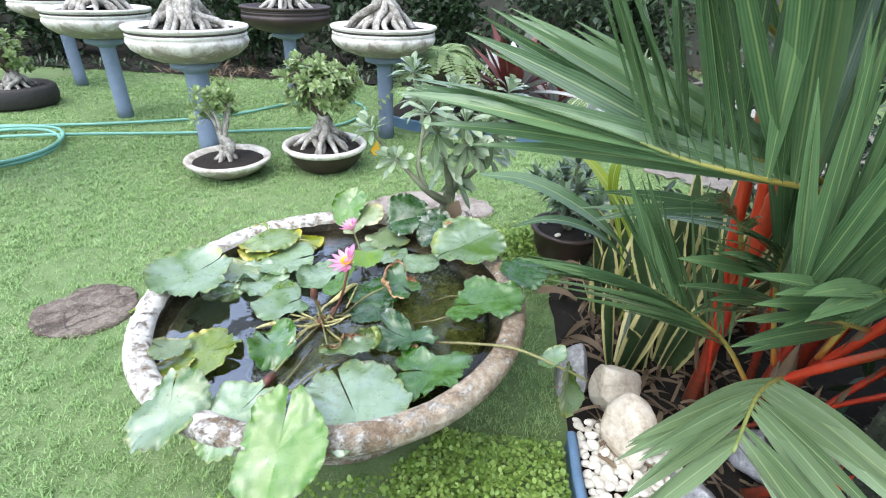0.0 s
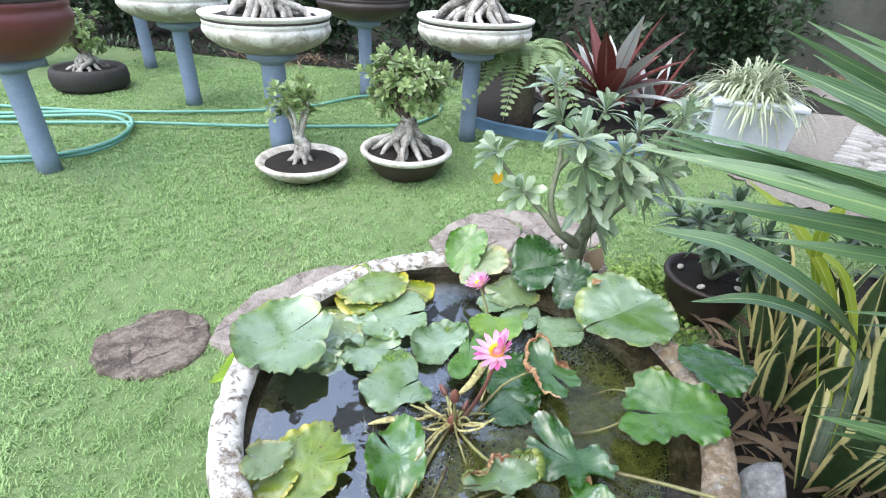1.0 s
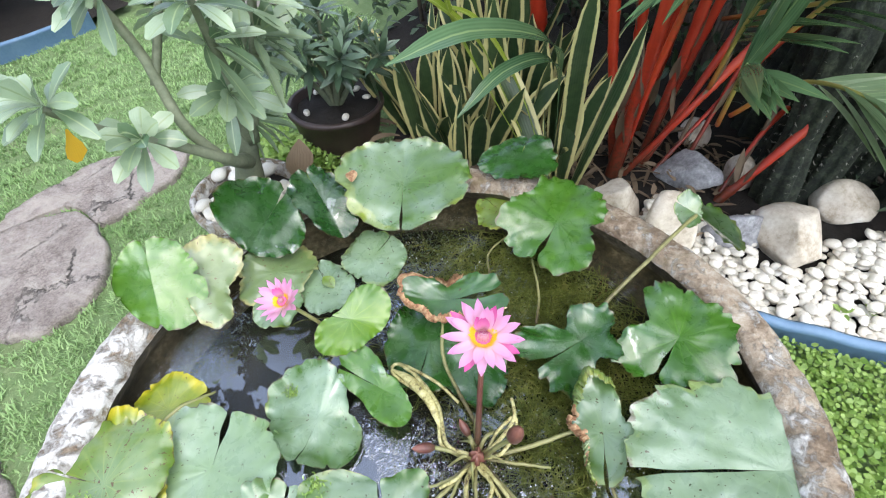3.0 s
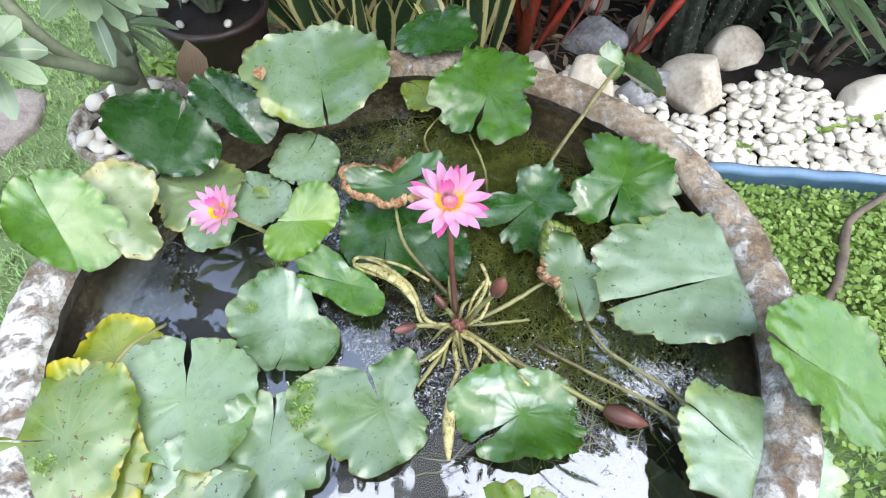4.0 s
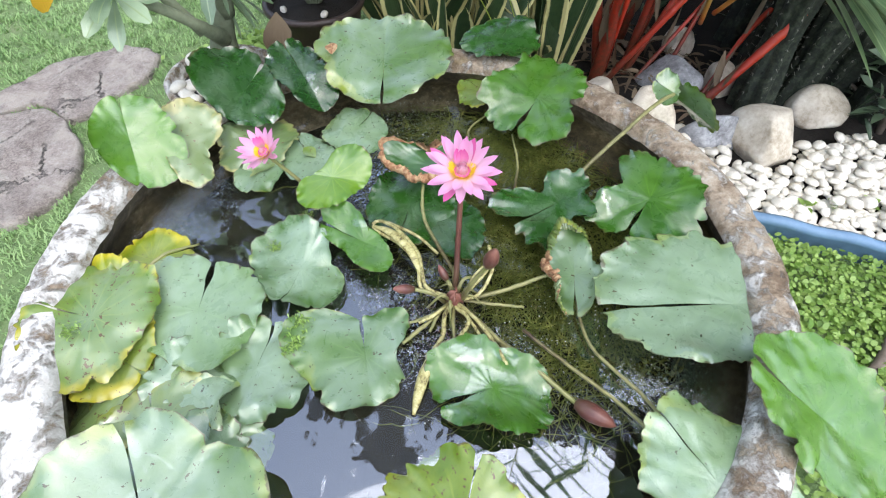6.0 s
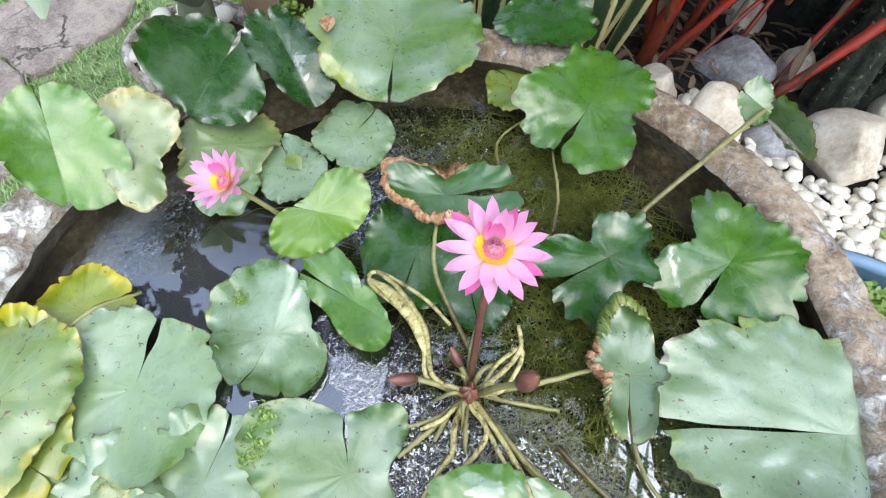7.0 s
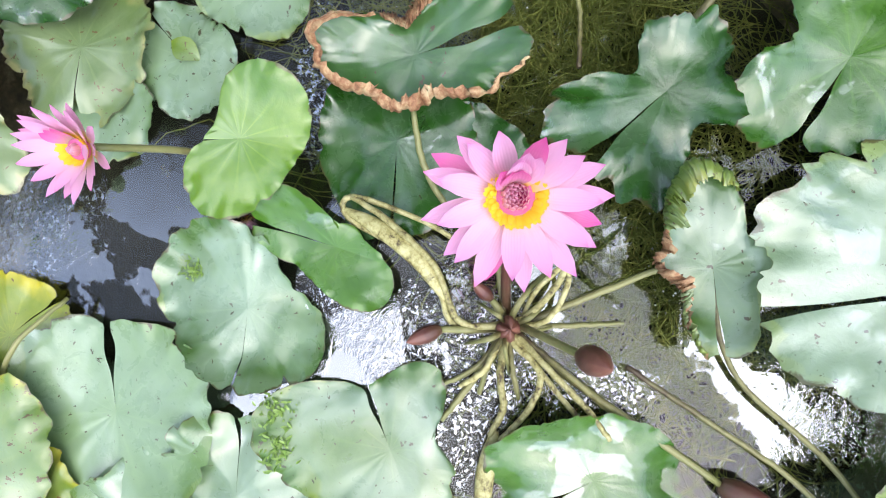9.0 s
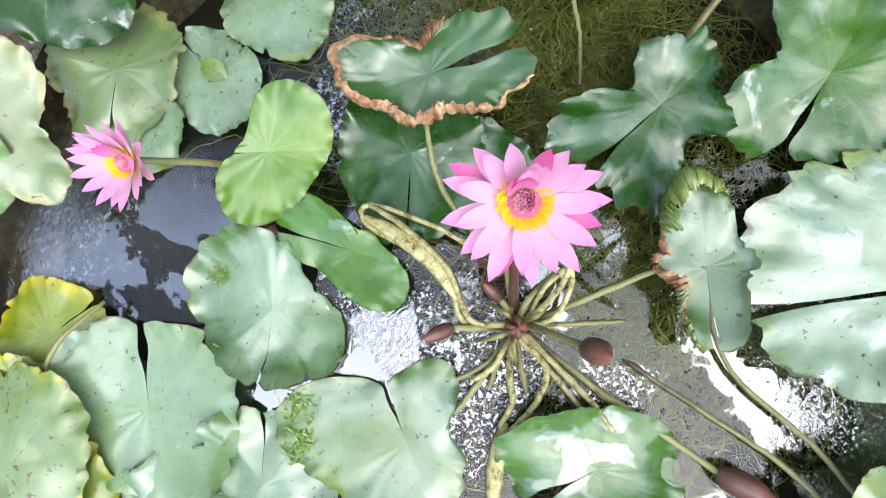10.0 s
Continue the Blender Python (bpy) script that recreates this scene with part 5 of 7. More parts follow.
def flower(pos, foot, radius, tdir, tilt, cup=0.0, raised=0.33):
    """raised: the side (radians from east) on which the petals stand up."""
    pos, foot = np.array(pos) - CROWN, np.array(foot) - CROWN
    m = Matrix.Translation(pos) @ Matrix.Rotation(radians(tilt), 4, Vector((-math.sin(radians(tdir)), math.cos(radians(tdir)), 0)))
    axis = np.array(m.to_3x3() @ Vector((0, 0, 1)))
    k0 = radius / 0.046
    core = Builder().add(*revolve([(0.001, -0.012 * k0), (0.009 * k0, -0.010 * k0), (0.012 * k0, -0.003), (0.011 * k0, 0.003), (0.006 * k0, 0.004), (0.0005, 0.003)], 20))
    head = part("flower", core.mesh("flower_core", M["petal_out"]), lily, "open pink flower with a yellow centre", m=m)
    part("flower_stalk", Builder().add(*tube(spline([foot, foot * 0.5 + (pos - axis * 0.03) * 0.5 + (0.006, 0.004, 0), pos - axis * 0.012], 14), [0.0050 * k0 ** 0.7, 0.0042 * k0 ** 0.7, 0.0038 * k0 ** 0.7], 8)).mesh("flower_stalk", M["bud" if radius > 0.04 else "stalk_green"]), lily)
    for whorl, (cnt, o, q, mat_name) in enumerate(((4, 1.52, 1.0, "petal_out" if radius > 0.04 else "petal"), (13, 1.38, 1.04, "petal"), (11, 1.18, 0.95, "petal"), (3, 0.9, 0.6, "petal_out"))):
        for i in range(cnt):
            a = 2 * math.pi * (i + whorl * 0.5) / cnt + rng.uniform(-0.1, 0.1)
            if whorl == 3:
                a = 0.4 + 0.35 * i
            o2 = max(0.25, o - cup + rng.uniform(-0.09, 0.09) - (0.0 if raised is None else max(0.0, math.cos(a - raised)) ** 2))
            way = np.array((math.sin(o2) * math.cos(a), math.sin(o2) * math.sin(a), math.cos(o2)))
            l = radius * q * rng.uniform(0.94, 1.05)
            base = np.array((math.cos(a), math.sin(a), 0)) * 0.007 + (0, 0, -0.004 + 0.002 * whorl)
            line = arc(base, way, l, -0.10, 8)
            part("petal", Builder().add(*blade(line, radius * 0.148, [0.45, 0.62, 0.85, 1.0, 0.97, 0.72, 0.03], (0, 0, 1), 0.22, 5)).mesh("petal", M[mat_name]), head)
    for name, cnt, lo, hi, mat_name, lean, label in (("stamen_ring", 70, 0.0092, 0.0135, "stamen", 0.55, "yellow stamens"), ("stamen_cone", 44, 0.001, 0.0092, "stamen_pink", -0.2, "pink inner stamens")):
        st = Builder()
        for i in range(cnt if radius > 0.04 else cnt // 2):
            a = i * 2.4
            q = lo + (hi - lo) * (i / cnt) ** 0.5
            base = np.array((math.cos(a), math.sin(a), 0)) * q * radius / 0.046 + (0, 0, 0.002)
            way = np.array((math.cos(a) * lean, math.sin(a) * lean, 1))
            st.add(*blade(arc(base, way, radius * rng.uniform(0.20, 0.28), 0.0, 4), 0.0016, [0.8, 1, 1, 0.4], (math.cos(a), math.sin(a), 0.2), 0.1))
        part(name, st.mesh(name, M[mat_name]), head, label)


flower((-0.121, 1.351, 0.520), (-0.192, 1.312, 0.31), 0.046, -152, 13)
flower((-0.200, 1.660, 0.462), (-0.155, 1.60, 0.325), 0.033, 190, 24, 0.42, None)


def bud(pos, foot, way, size):
    pos, foot = np.array(pos) - CROWN, np.array(foot) - CROWN
    q = Vector(way).to_track_quat("Z", "Y").to_matrix().to_4x4()
    body = Builder().add(*revolve([(0.0005, -1.0), (0.25, -0.92), (0.42, -0.5), (0.46, -0.1), (0.38, 0.4), (0.2, 0.82), (0.01, 1.05)], 14, 0.05, 3))
    body.v = [tuple(size * c for c in v) for v in body.v]
    head = part("bud", body.mesh("bud", M["bud"]), lily, "closed reddish-brown bud", m=Matrix.Translation(pos) @ q)
    tip = pos - np.array(unit(way)) * size * 0.9
    part("bud_stalk", Builder().add(*tube(spline([foot, (foot + tip) / 2 + (0.0, 0.0, 0.012), tip], 12), [0.004, 0.0032], 7)).mesh("bud_stalk", M["stalk_green"]), lily)
    return head


bud((-0.190, 1.262, 0.470), (-0.190, 1.305, 0.32), (0.0, -0.12, 0.6), 0.022)
bud((-0.232, 1.377, 0.356), (-0.200, 1.315, 0.32), (-0.5, 0.5, 0.25), 0.017)
bud((-0.247, 1.066, 0.345), (-0.205, 1.295, 0.32), (-0.05, -0.8, 0.1), 0.028)
bud((-0.175, 1.345, 0.355), (-0.190, 1.315, 0.32), (0.2, 0.6, 0.5), 0.014)
# a torn leaf that hangs over the edge on its long stalk
lily_pad(0.475, 1.150, 0.290, 0.060, 1.5, 80, 95, "green", -20, 62, 0.12, 0.15)
lily_pad(0.440, 1.205, 0.385, 0.032, 1.6, 20, 95, "green", -150, 30, 0.12, 0.25)

stalk([(-0.53, 1.66, 0.326), (-0.46, 1.715, 0.345), (-0.425, 1.72, 0.362), (-0.385, 1.715, 0.368), (-0.34, 1.705, 0.350)], 0.0028)
# small torn pieces and moss tufts on the leaves
piece = Builder().add(*blade(arc((0, 0, 0), (1, 0.4, 0.1), 0.05, 0.15, 7), 0.018, OVATE, (0, 0, 1), 0.3, 5, 0.4))
for x, y, z, mat_name, turn, label in ((-0.075, 1.70, 0.338, "pad_yellow", 1.0, "yellow scrap of lily leaf on the water"), (0.095, 1.222, 0.345, "crisp", 2.2, "curled brown scrap of leaf on the water"), (0.10, 1.79, 0.435, "crisp", 0.3, "curled brown scrap of leaf on a lily leaf")):
    ob = solo("leaf_scrap", piece.mesh("leaf_scrap", M[mat_name]), (x, y, z), label, "leaf scrap", "leaf scraps in the bowl")
    ob.rotation_euler = (0.2, -0.1, turn)
    ob.scale = (0.7, 0.7, 0.7)
for x, y, z, s in ((-0.420, 1.620, 0.337, 0.010), (-0.385, 1.462, 0.345, 0.016), (-0.352, 1.478, 0.345, 0.012), (-0.345, 1.56, 0.335, 0.010), (-0.27, 1.61, 0.336, 0.010), (-0.545, 1.70, 0.385, 0.012), (-0.185, 1.62, 0.335, 0.009)):
    tb = Builder()
    for i in range(70):
        p0 = np.array((rng.normal(0, s * 0.6), rng.normal(0, s * 0.6), -0.004))
        tb.add(*blade(arc(p0, (rng.normal(0, 0.8), rng.normal(0, 0.8), 1), rng.uniform(0.3, 0.8) * s, 0.4, 4), 0.0011, SWORD, (0.2, 0.3, 1), 0.2))
    solo("moss_tuft", tb.mesh("moss_tuft", M["clover"]), (x, y, z), "small dark green tuft of pond moss on a lily leaf", "moss", "moss tufts in the bowl")

# ---- desert rose in its pot behind the bowl ----


def pot_on(parent, profile, material, soil_r, soil_z, soil="soil", name="pot", seed=1, n=56):
    part(name, Builder().add(*revolve(profile, n, 0.008, seed)).mesh(name, M[material]), parent)
    part("soil", Builder().add(*revolve([(soil_r, soil_z - 0.004), (soil_r * 0.6, soil_z + 0.006), (0.0, soil_z + 0.012)], 28, 0.03, seed)).mesh("pot_soil", M[soil]), parent)


pebble_mesh = []
for i in range(7):
    pebble_mesh.append(boulder((1.0, 0.72 + 0.04 * i, 0.5 + 0.03 * (i % 3)), 40 + i, 1, 2).mesh("pebble", M["pebble"]))


def pebble_at(parent, x, y, z, size, name="pebble"):
    ob = part(name, pebble_mesh[int(rng.integers(0, 7))], parent)
    ob.location = (x, y, z)
    ob.scale = (size, size, size)
    ob.rotation_euler = (rng.uniform(-0.35, 0.35), rng.uniform(-0.35, 0.35), rng.uniform(0, 6.28))
    return ob


rose = thing("desert_rose", (0.06, 2.13, 0), "desert rose shrub with glossy rosettes in a round pot", "potted plant")
pot_on(rose, [(0.0, 0.0), (0.08, 0.0), (0.09, 0.02), (0.11, 0.12), (0.125, 0.24), (0.135, 0.27), (0.135, 0.29), (0.122, 0.292), (0.116, 0.26), (0.0, 0.25)], "cement", 0.118, 0.262)
for i in range(24):
    a = rng.uniform(0, 6.28)
    q = 0.11 * math.sqrt(rng.uniform(0.1, 1))
    pebble_at(rose, q * math.cos(a), q * math.sin(a), 0.283 + rng.uniform(0, 0.016), rng.uniform(0.016, 0.026))
for pts, rad in (
    ([(0.0, 0.0, 0.25), (0.01, -0.02, 0.33), (0.02, -0.03, 0.40), (0.03, -0.05, 0.46)], [0.055, 0.045, 0.034, 0.028]),
    ([(0.02, -0.03, 0.38), (-0.06, -0.10, 0.46), (-0.13, -0.10, 0.53), (-0.22, -0.06, 0.60), (-0.29, -0.06, 0.68)], [0.026, 0.014, 0.011, 0.008]),
    ([(-0.06, -0.09, 0.45), (-0.10, -0.06, 0.55), (-0.09, 0.0, 0.68), (-0.12, 0.03, 0.80), (-0.14, 0.05, 0.88)], [0.015, 0.013, 0.011, 0.008]),
    ([(0.03, -0.05, 0.44), (0.01, -0.09, 0.58), (-0.02, -0.12, 0.70), (-0.05, -0.16, 0.78)], [0.026, 0.014, 0.010, 0.008]),
    ([(0.03, -0.05, 0.45), (0.10, -0.05, 0.60), (0.17, -0.03, 0.74), (0.23, -0.04, 0.84)], [0.026, 0.014, 0.011, 0.008]),
    ([(0.03, -0.05, 0.44), (0.12, 0.0, 0.52), (0.18, 0.02, 0.58)], [0.022, 0.012, 0.008]),
    ([(-0.10, -0.02, 0.62), (-0.02, 0.0, 0.74), (0.02, 0.03, 0.82)], [0.011, 0.009, 0.007]),
    ([(0.06, -0.05, 0.52), (0.08, -0.09, 0.64), (0.08, -0.10, 0.74)], [0.013, 0.010, 0.007]),
    ([(0.10, -0.05, 0.60), (0.16, -0.06, 0.65), (0.20, -0.06, 0.68)], [0.011, 0.009, 0.007]),
    ([(0.10, -0.05, 0.60), (0.12, 0.0, 0.70), (0.13, 0.03, 0.78)], [0.011, 0.009, 0.007]),
    ([(0.17, -0.03, 0.74), (0.22, -0.01, 0.76), (0.26, 0.0, 0.77)], [0.010, 0.008, 0.007]),
):
    part("branch", Builder().add(*tube(spline(pts, 16), [0.78 * q for q in rad], 9)).mesh("branch", M["stem_soft"]), rose)
for pos, axis, cnt, ln in (
    ((-0.29, -0.06, 0.69), (-0.5, -0.1, 0.8), 13, 0.085), ((-0.19, -0.08, 0.575), (-0.3, -0.4, 0.5), 10, 0.085), ((-0.14, 0.05, 0.89), (-0.2, 0.0, 1), 16, 0.10),
    ((-0.11, 0.02, 0.79), (-0.6, -0.2, 0.5), 11, 0.10), ((-0.05, -0.16, 0.79), (-0.1, -0.2, 1), 16, 0.10), ((-0.02, -0.12, 0.70), (0.3, -0.4, 0.5), 12, 0.095),
    ((0.23, -0.04, 0.85), (0.3, 0.0, 0.9), 14, 0.095), ((0.16, -0.03, 0.73), (0.6, -0.2, 0.5), 11, 0.095), ((0.02, 0.03, 0.83), (0.1, 0.1, 1), 13, 0.095),
    ((0.18, 0.02, 0.58), (0.6, -0.2, 0.3), 11, 0.09), ((0.0, -0.09, 0.58), (-0.2, -0.6, 0.3), 11, 0.095),
    ((0.10, -0.10, 0.66), (0.5, -0.6, 0.5), 12, 0.095), ((0.20, -0.06, 0.68), (0.7, -0.5, 0.3), 12, 0.095), ((0.13, 0.03, 0.78), (0.2, 0.1, 1), 12, 0.095), ((0.08, -0.10, 0.74), (0.1, -0.3, 1), 12, 0.10), ((0.26, 0.0, 0.77), (0.7, 0.1, 0.6), 10, 0.09),
    ((0.09, -0.05, 0.62), (0.2, -0.6, 0.5), 10, 0.09), ((0.05, -0.05, 0.48), (0.7, -0.3, -0.2), 9, 0.085), ((0.0, -0.02, 0.72), (0.2, 0.5, 0.6), 10, 0.09),
):
    for v, f, uv in rosette_leaves(np.array(pos), axis, cnt + 3, ln * 1.05, 0.0165, OBOVATE, (0.25, 1.6), 0.35, 6, 5):
        part("leaf", Builder().add(v, f, uv).mesh("leaf", M["aden_leaf"]), rose)
part("yellow_leaf", Builder().add(*blade(arc((-0.27, -0.03, 0.625), (-0.2, 0.0, -1), 0.06, 0, 5), 0.02, OBOVATE, (0.3, -1, 0.2), 0.2, 3)).mesh("yellow_leaf", M["yellow_leaf"]), rose, "yellow withering leaf")
part("dry_leaf", Builder().add(*blade(arc((0.05, -0.15, 0.36), (0.2, -0.1, 0.9), 0.11, 0.1, 6), 0.034, OVATE, (-0.3, -1, 0.3), 0.35, 3)).mesh("dry_leaf", M["dry_leaf"]), rose, "dry tan leaf on the rim")

# ---- small dark shrub in a brown pot ----
shrub = thing("potted_shrub", (0.63, 2.39, 0), "small glossy dark green shrub in a round brown pot", "potted plant")
pot_on(shrub, [(0.0, 0.0), (0.11, 0.0), (0.125, 0.015), (0.145, 0.08), (0.158, 0.155), (0.170, 0.165), (0.167, 0.18), (0.152, 0.18), (0.147, 0.155), (0.0, 0.145)], "pot_brown", 0.150, 0.157)
for i in range(5):
    a = i * 1.4
    pebble_at(shrub, 0.11 * math.cos(a), 0.11 * math.sin(a), 0.174, 0.016)
for i in range(11):
    a, q = i * 2.4, 0.12 * math.sqrt(i / 11)
    end = np.array((q * 1.6 * math.cos(a), q * 1.6 * math.sin(a), 0.47 - 1.1 * q + rng.uniform(-0.04, 0.04)))
    part("stem", Builder().add(*tube(spline([(0, 0, 0.145), end * (0.4, 0.4, 0.7), end], 8), [0.012, 0.006], 6)).mesh("stem", M["stem_soft"]), shrub)
    b = Builder()
    rosette(b, end, (math.cos(a) * q * 5, math.sin(a) * q * 5, 1), 18, 0.10, 0.013, LANCE, (0.2, 1.6), 0.2, 4, 3)
    rosette(b, end * (0.8, 0.8, 0.85), (math.cos(a), math.sin(a), 0.5), 10, 0.09, 0.013, LANCE, (0.4, 1.6), 0.25, 4, 3)
    part("foliage", b.mesh("foliage", M["shrub_leaf"]), shrub)

# ---- snake plants ----


def snake_plant(x, y, count, height, spread, seed):
    r = np.random.default_rng(seed)
    t = thing("snake_plant", (x, y, 0.02), "clump of cream-edged snake plant leaves in the bed", "snake plant", "snake plants in the bed")
    for i in range(count):
        a, q = i * 2.4 + r.uniform(-0.4, 0.4), spread * math.sqrt((i + 0.5) / count)
        base = np.array((q * math.cos(a) * 0.6, q * math.sin(a) * 0.6, -0.02))
        h = height * r.uniform(0.55, 1.05)
        lean = np.array((math.cos(a), math.sin(a), 0)) * r.uniform(0.0, 0.55) * (0.25 + q / spread)
        way = unit(lean + (0, 0, 1))
        turn = -2.2 + r.normal(0, 0.8)
        face = np.array((math.cos(turn), math.sin(turn), 0.1))
        part("leaf", Builder().add(*blade(arc(base, way, h, r.uniform(0.0, 0.35), 10), r.uniform(0.028, 0.046), SWORD, face, 0.28, 5, r.uniform(-0.9, 0.9))).mesh("leaf", M["snake"]), t)
    for i in range(7):
        a = r.uniform(0, 6.28)
        base = np.array((math.cos(a), math.sin(a), 0)) * spread * 0.9
        part("dry_leaf", Builder().add(*blade(arc(base + (0, 0, 0.03), (math.cos(a), math.sin(a), 0.6), r.uniform(0.12, 0.25), 0.6, 7), 0.010, SWORD, (0, 0, 1), 0.3, 3, 1.2)).mesh("dry_leaf", M["dry_leaf"]), t)


snake_plant(0.86, 2.12, 15, 0.50, 0.17, 1)
snake_plant(0.78, 1.92, 16, 0.48, 0.16, 2)
snake_plant(0.97, 1.84, 15, 0.58, 0.16, 3)
snake_plant(1.12, 2.02, 17, 0.74, 0.17, 4)
snake_plant(0.88, 1.66, 7, 0.50, 0.10, 5)
snake_plant(0.74, 1.585, 4, 0.70, 0.05, 9)
tall = thing("snake_plant", (0.80, 1.60, 0.02), "single broad upright cream-edged snake plant leaf", "snake plant", "snake plants in the bed")
part("leaf", Builder().add(*blade(spline([(0.02, 0.0, -0.02), (0.0, 0.0, 0.25), (-0.10, -0.03, 0.50), (-0.13, -0.05, 0.68)], 14), 0.030, SWORD, (-0.8, -0.55, 0.2), 0.15, 5)).mesh("leaf", M["snake"]), tall)

# ---- red sealing-wax palm ----
palm = thing("sealing_wax_palm", (0.97, 1.30, 0), "sealing-wax palm clump with bright red stems", "palm")
PB = np.array((0.97, 1.30, 0))
stems = [
    ((0.95, 1.48), (0.97, 1.45, 1.02), 0.026), ((1.09, 1.43), (1.14, 1.38, 1.15), 0.019), ((1.313, 1.886), (1.17, 1.95, 0.88), 0.031), ((0.974, 1.477), (0.944, 1.634, 0.92), 0.020), ((1.22, 1.50), (1.32, 1.40, 1.2), 0.024), ((0.96, 1.46), (1.20, 1.20, 0.52), 0.014),
    ((0.985, 1.165), (1.18, 0.98, 0.40), 0.018), ((0.99, 1.165), (1.30, 1.02, 0.36), 0.010), ((1.04, 1.42), (1.28, 1.22, 0.75), 0.015), ((1.00, 1.47), (0.90, 1.40, 0.62), 0.010), ((1.14, 1.52), (1.10, 1.60, 0.95), 0.018), ((1.02, 1.38), (1.36, 1.08, 0.58), 0.009), ((1.06, 1.30), (1.42, 1.16, 0.80), 0.010), ((1.18, 1.44), (1.22, 1.30, 1.05), 0.015),
]
for (x, y), top, r in stems:
    p0, p1 = np.array((x, y, -0.0)) - PB, np.array(top) - PB
    mid_p = (p0 + p1) / 2 + (rng.uniform(-0.03, 0.03), rng.uniform(-0.03, 0.03), 0.03)
    line = spline([p0, mid_p, p1], 60)
    ring = [r * (0.80 + 0.12 * math.sin(7 * s + x * 9) - 0.35 * max(0, s - 0.7)) * (1.14 if (s * 7 + x) % 1 > 0.9 else 1.0) for s in np.linspace(0, 1, 60)]
    stem = part("stem", Builder().add(*tube(line, ring, 12)).mesh("stem", M["palm_stem"]), palm)
    for k in range(2):
        q = line[int(rng.integers(4, 30))]
        a0 = rng.uniform(0, 6.28)
        part("dry_sheath", Builder().add(*blade(arc(q, (0.25 * math.cos(a0), 0.25 * math.sin(a0), 1), rng.uniform(0.10, 0.22), 0.1, 7), r * 0.8, LANCE, (math.cos(a0), math.sin(a0), 0.2), 0.5, 5, 0.6)).mesh("dry_sheath", M["dry_leaf"]), stem, "brown papery dry sheath")


def frond(pts, way_a, way_b, length, width, pairs=9, mat_name="palm", sweep=0.4, sag=0.12, start=0.3, fan=0.5, every=1):
    """A feather leaf: a bent midrib and long leaflets along it, one row towards way_a and one towards way_b."""
    line = spline([np.array(q) - PB for q in pts], 24)
    rib = part("frond", Builder().add(*tube(line, [0.007, 0.005, 0.003], 7)).mesh("frond_rib", M["rachis"]), palm)
    for i in range(pairs):
        s = start + (1 - start) * (i + 0.5) / pairs
        k = min(22, int(s * 23))
        tan = unit(line[k + 1] - line[k])
        for w in ((way_a, way_b) if i % every == 0 else (way_a,)):
            way = unit(w) + tan * (sweep + fan * (s - 0.6)) + rng.normal(0, 0.07, 3)
            l = length * (1 - 0.4 * abs(s - 0.6)) * rng.uniform(0.88, 1.1)
            nor = unit(np.cross(np.cross(unit(w), tan), unit(w)) + rng.normal(0, 0.25, 3) + (0, 0, 0.3))
            part("leaflet", Builder().add(*blade(arc(line[k], way, l, sag * rng.uniform(0.5, 1.5), 9), width * rng.uniform(0.85, 1.15), LANCE, nor, 0.22, 5)).mesh("leaflet", M[mat_name]), rib)


# reaching towards the bowl, with leaflets that stand up and others that sweep over the lawn side
frond([(1.12, 1.38, 0.75), (0.88, 1.16, 0.88), (0.70, 1.08, 0.93), (0.58, 1.09, 0.95), (0.50, 1.11, 0.97)], (-0.12, 0.05, 1), (-1, 0.45, 0.16), 0.60, 0.020, 17, sweep=0.25, sag=0.08, start=0.34)
frond([(1.14, 1.40, 0.72), (0.90, 1.24, 0.88), (0.72, 1.19, 0.93), (0.58, 1.18, 0.95)], (0.05, 0.05, 1), (-0.9, 0.45, 0.55), 0.56, 0.019, 15, sweep=0.15, sag=0.06, start=0.30)
frond([(1.30, 1.25, 0.95), (1.08, 1.02, 1.02), (0.92, 0.93, 1.08), (0.80, 0.90, 1.14)], (0.0, 0.0, 1), (0.3, -0.5, 0.55), 0.55, 0.024, 14, sweep=0.4, sag=0.06, start=0.3)
frond([(0.97, 1.45, 0.95), (0.82, 1.36, 1.10), (0.66, 1.32, 1.20), (0.52, 1.32, 1.26)], (-0.5, 0.1, 0.9), (-0.9, 0.3, 0.25), 0.50, 0.018, 7, sweep=0.4, sag=0.10, start=0.3)
frond([(0.97, 1.24, 0.28), (0.84, 1.23, 0.46), (0.72, 1.225, 0.55), (0.64, 1.22, 0.60)], (-0.25, -0.15, 1), (-1, -0.28, 0.35), 0.40, 0.015, 17, sweep=0.3, sag=0.08, start=0.3)
frond([(1.02, 1.30, 0.35), (0.92, 1.26, 0.60), (0.86, 1.20, 0.74)], (-0.2, -0.1, 1), (-0.7, -0.5, 0.3), 0.40, 0.018, 14, sweep=0.3, sag=0.1)
frond([(1.05, 1.22, 0.45), (0.98, 1.10, 0.66), (0.92, 1.0, 0.78)], (0.2, -0.2, 1), (-0.7, -0.4, 0.2), 0.42, 0.018, 13, sweep=0.3, sag=0.1)
frond([(1.0, 1.22, 0.30), (0.92, 1.12, 0.46), (0.80, 1.0, 0.52), (0.71, 0.87, 0.50)], (-0.9, -0.35, -0.05), (0.65, -0.6, 0.1), 0.34, 0.017, 11, "palm_lit", sweep=0.5, sag=0.12, start=0.45)
frond([(1.20, 1.02, 0.55), (1.12, 0.82, 0.66), (1.06, 0.66, 0.64), (1.02, 0.52, 0.56)], (-0.6, -0.1, -0.45), (0.7, -0.2, -0.3), 0.34, 0.014, 10, sweep=0.5, sag=0.35, start=0.3)
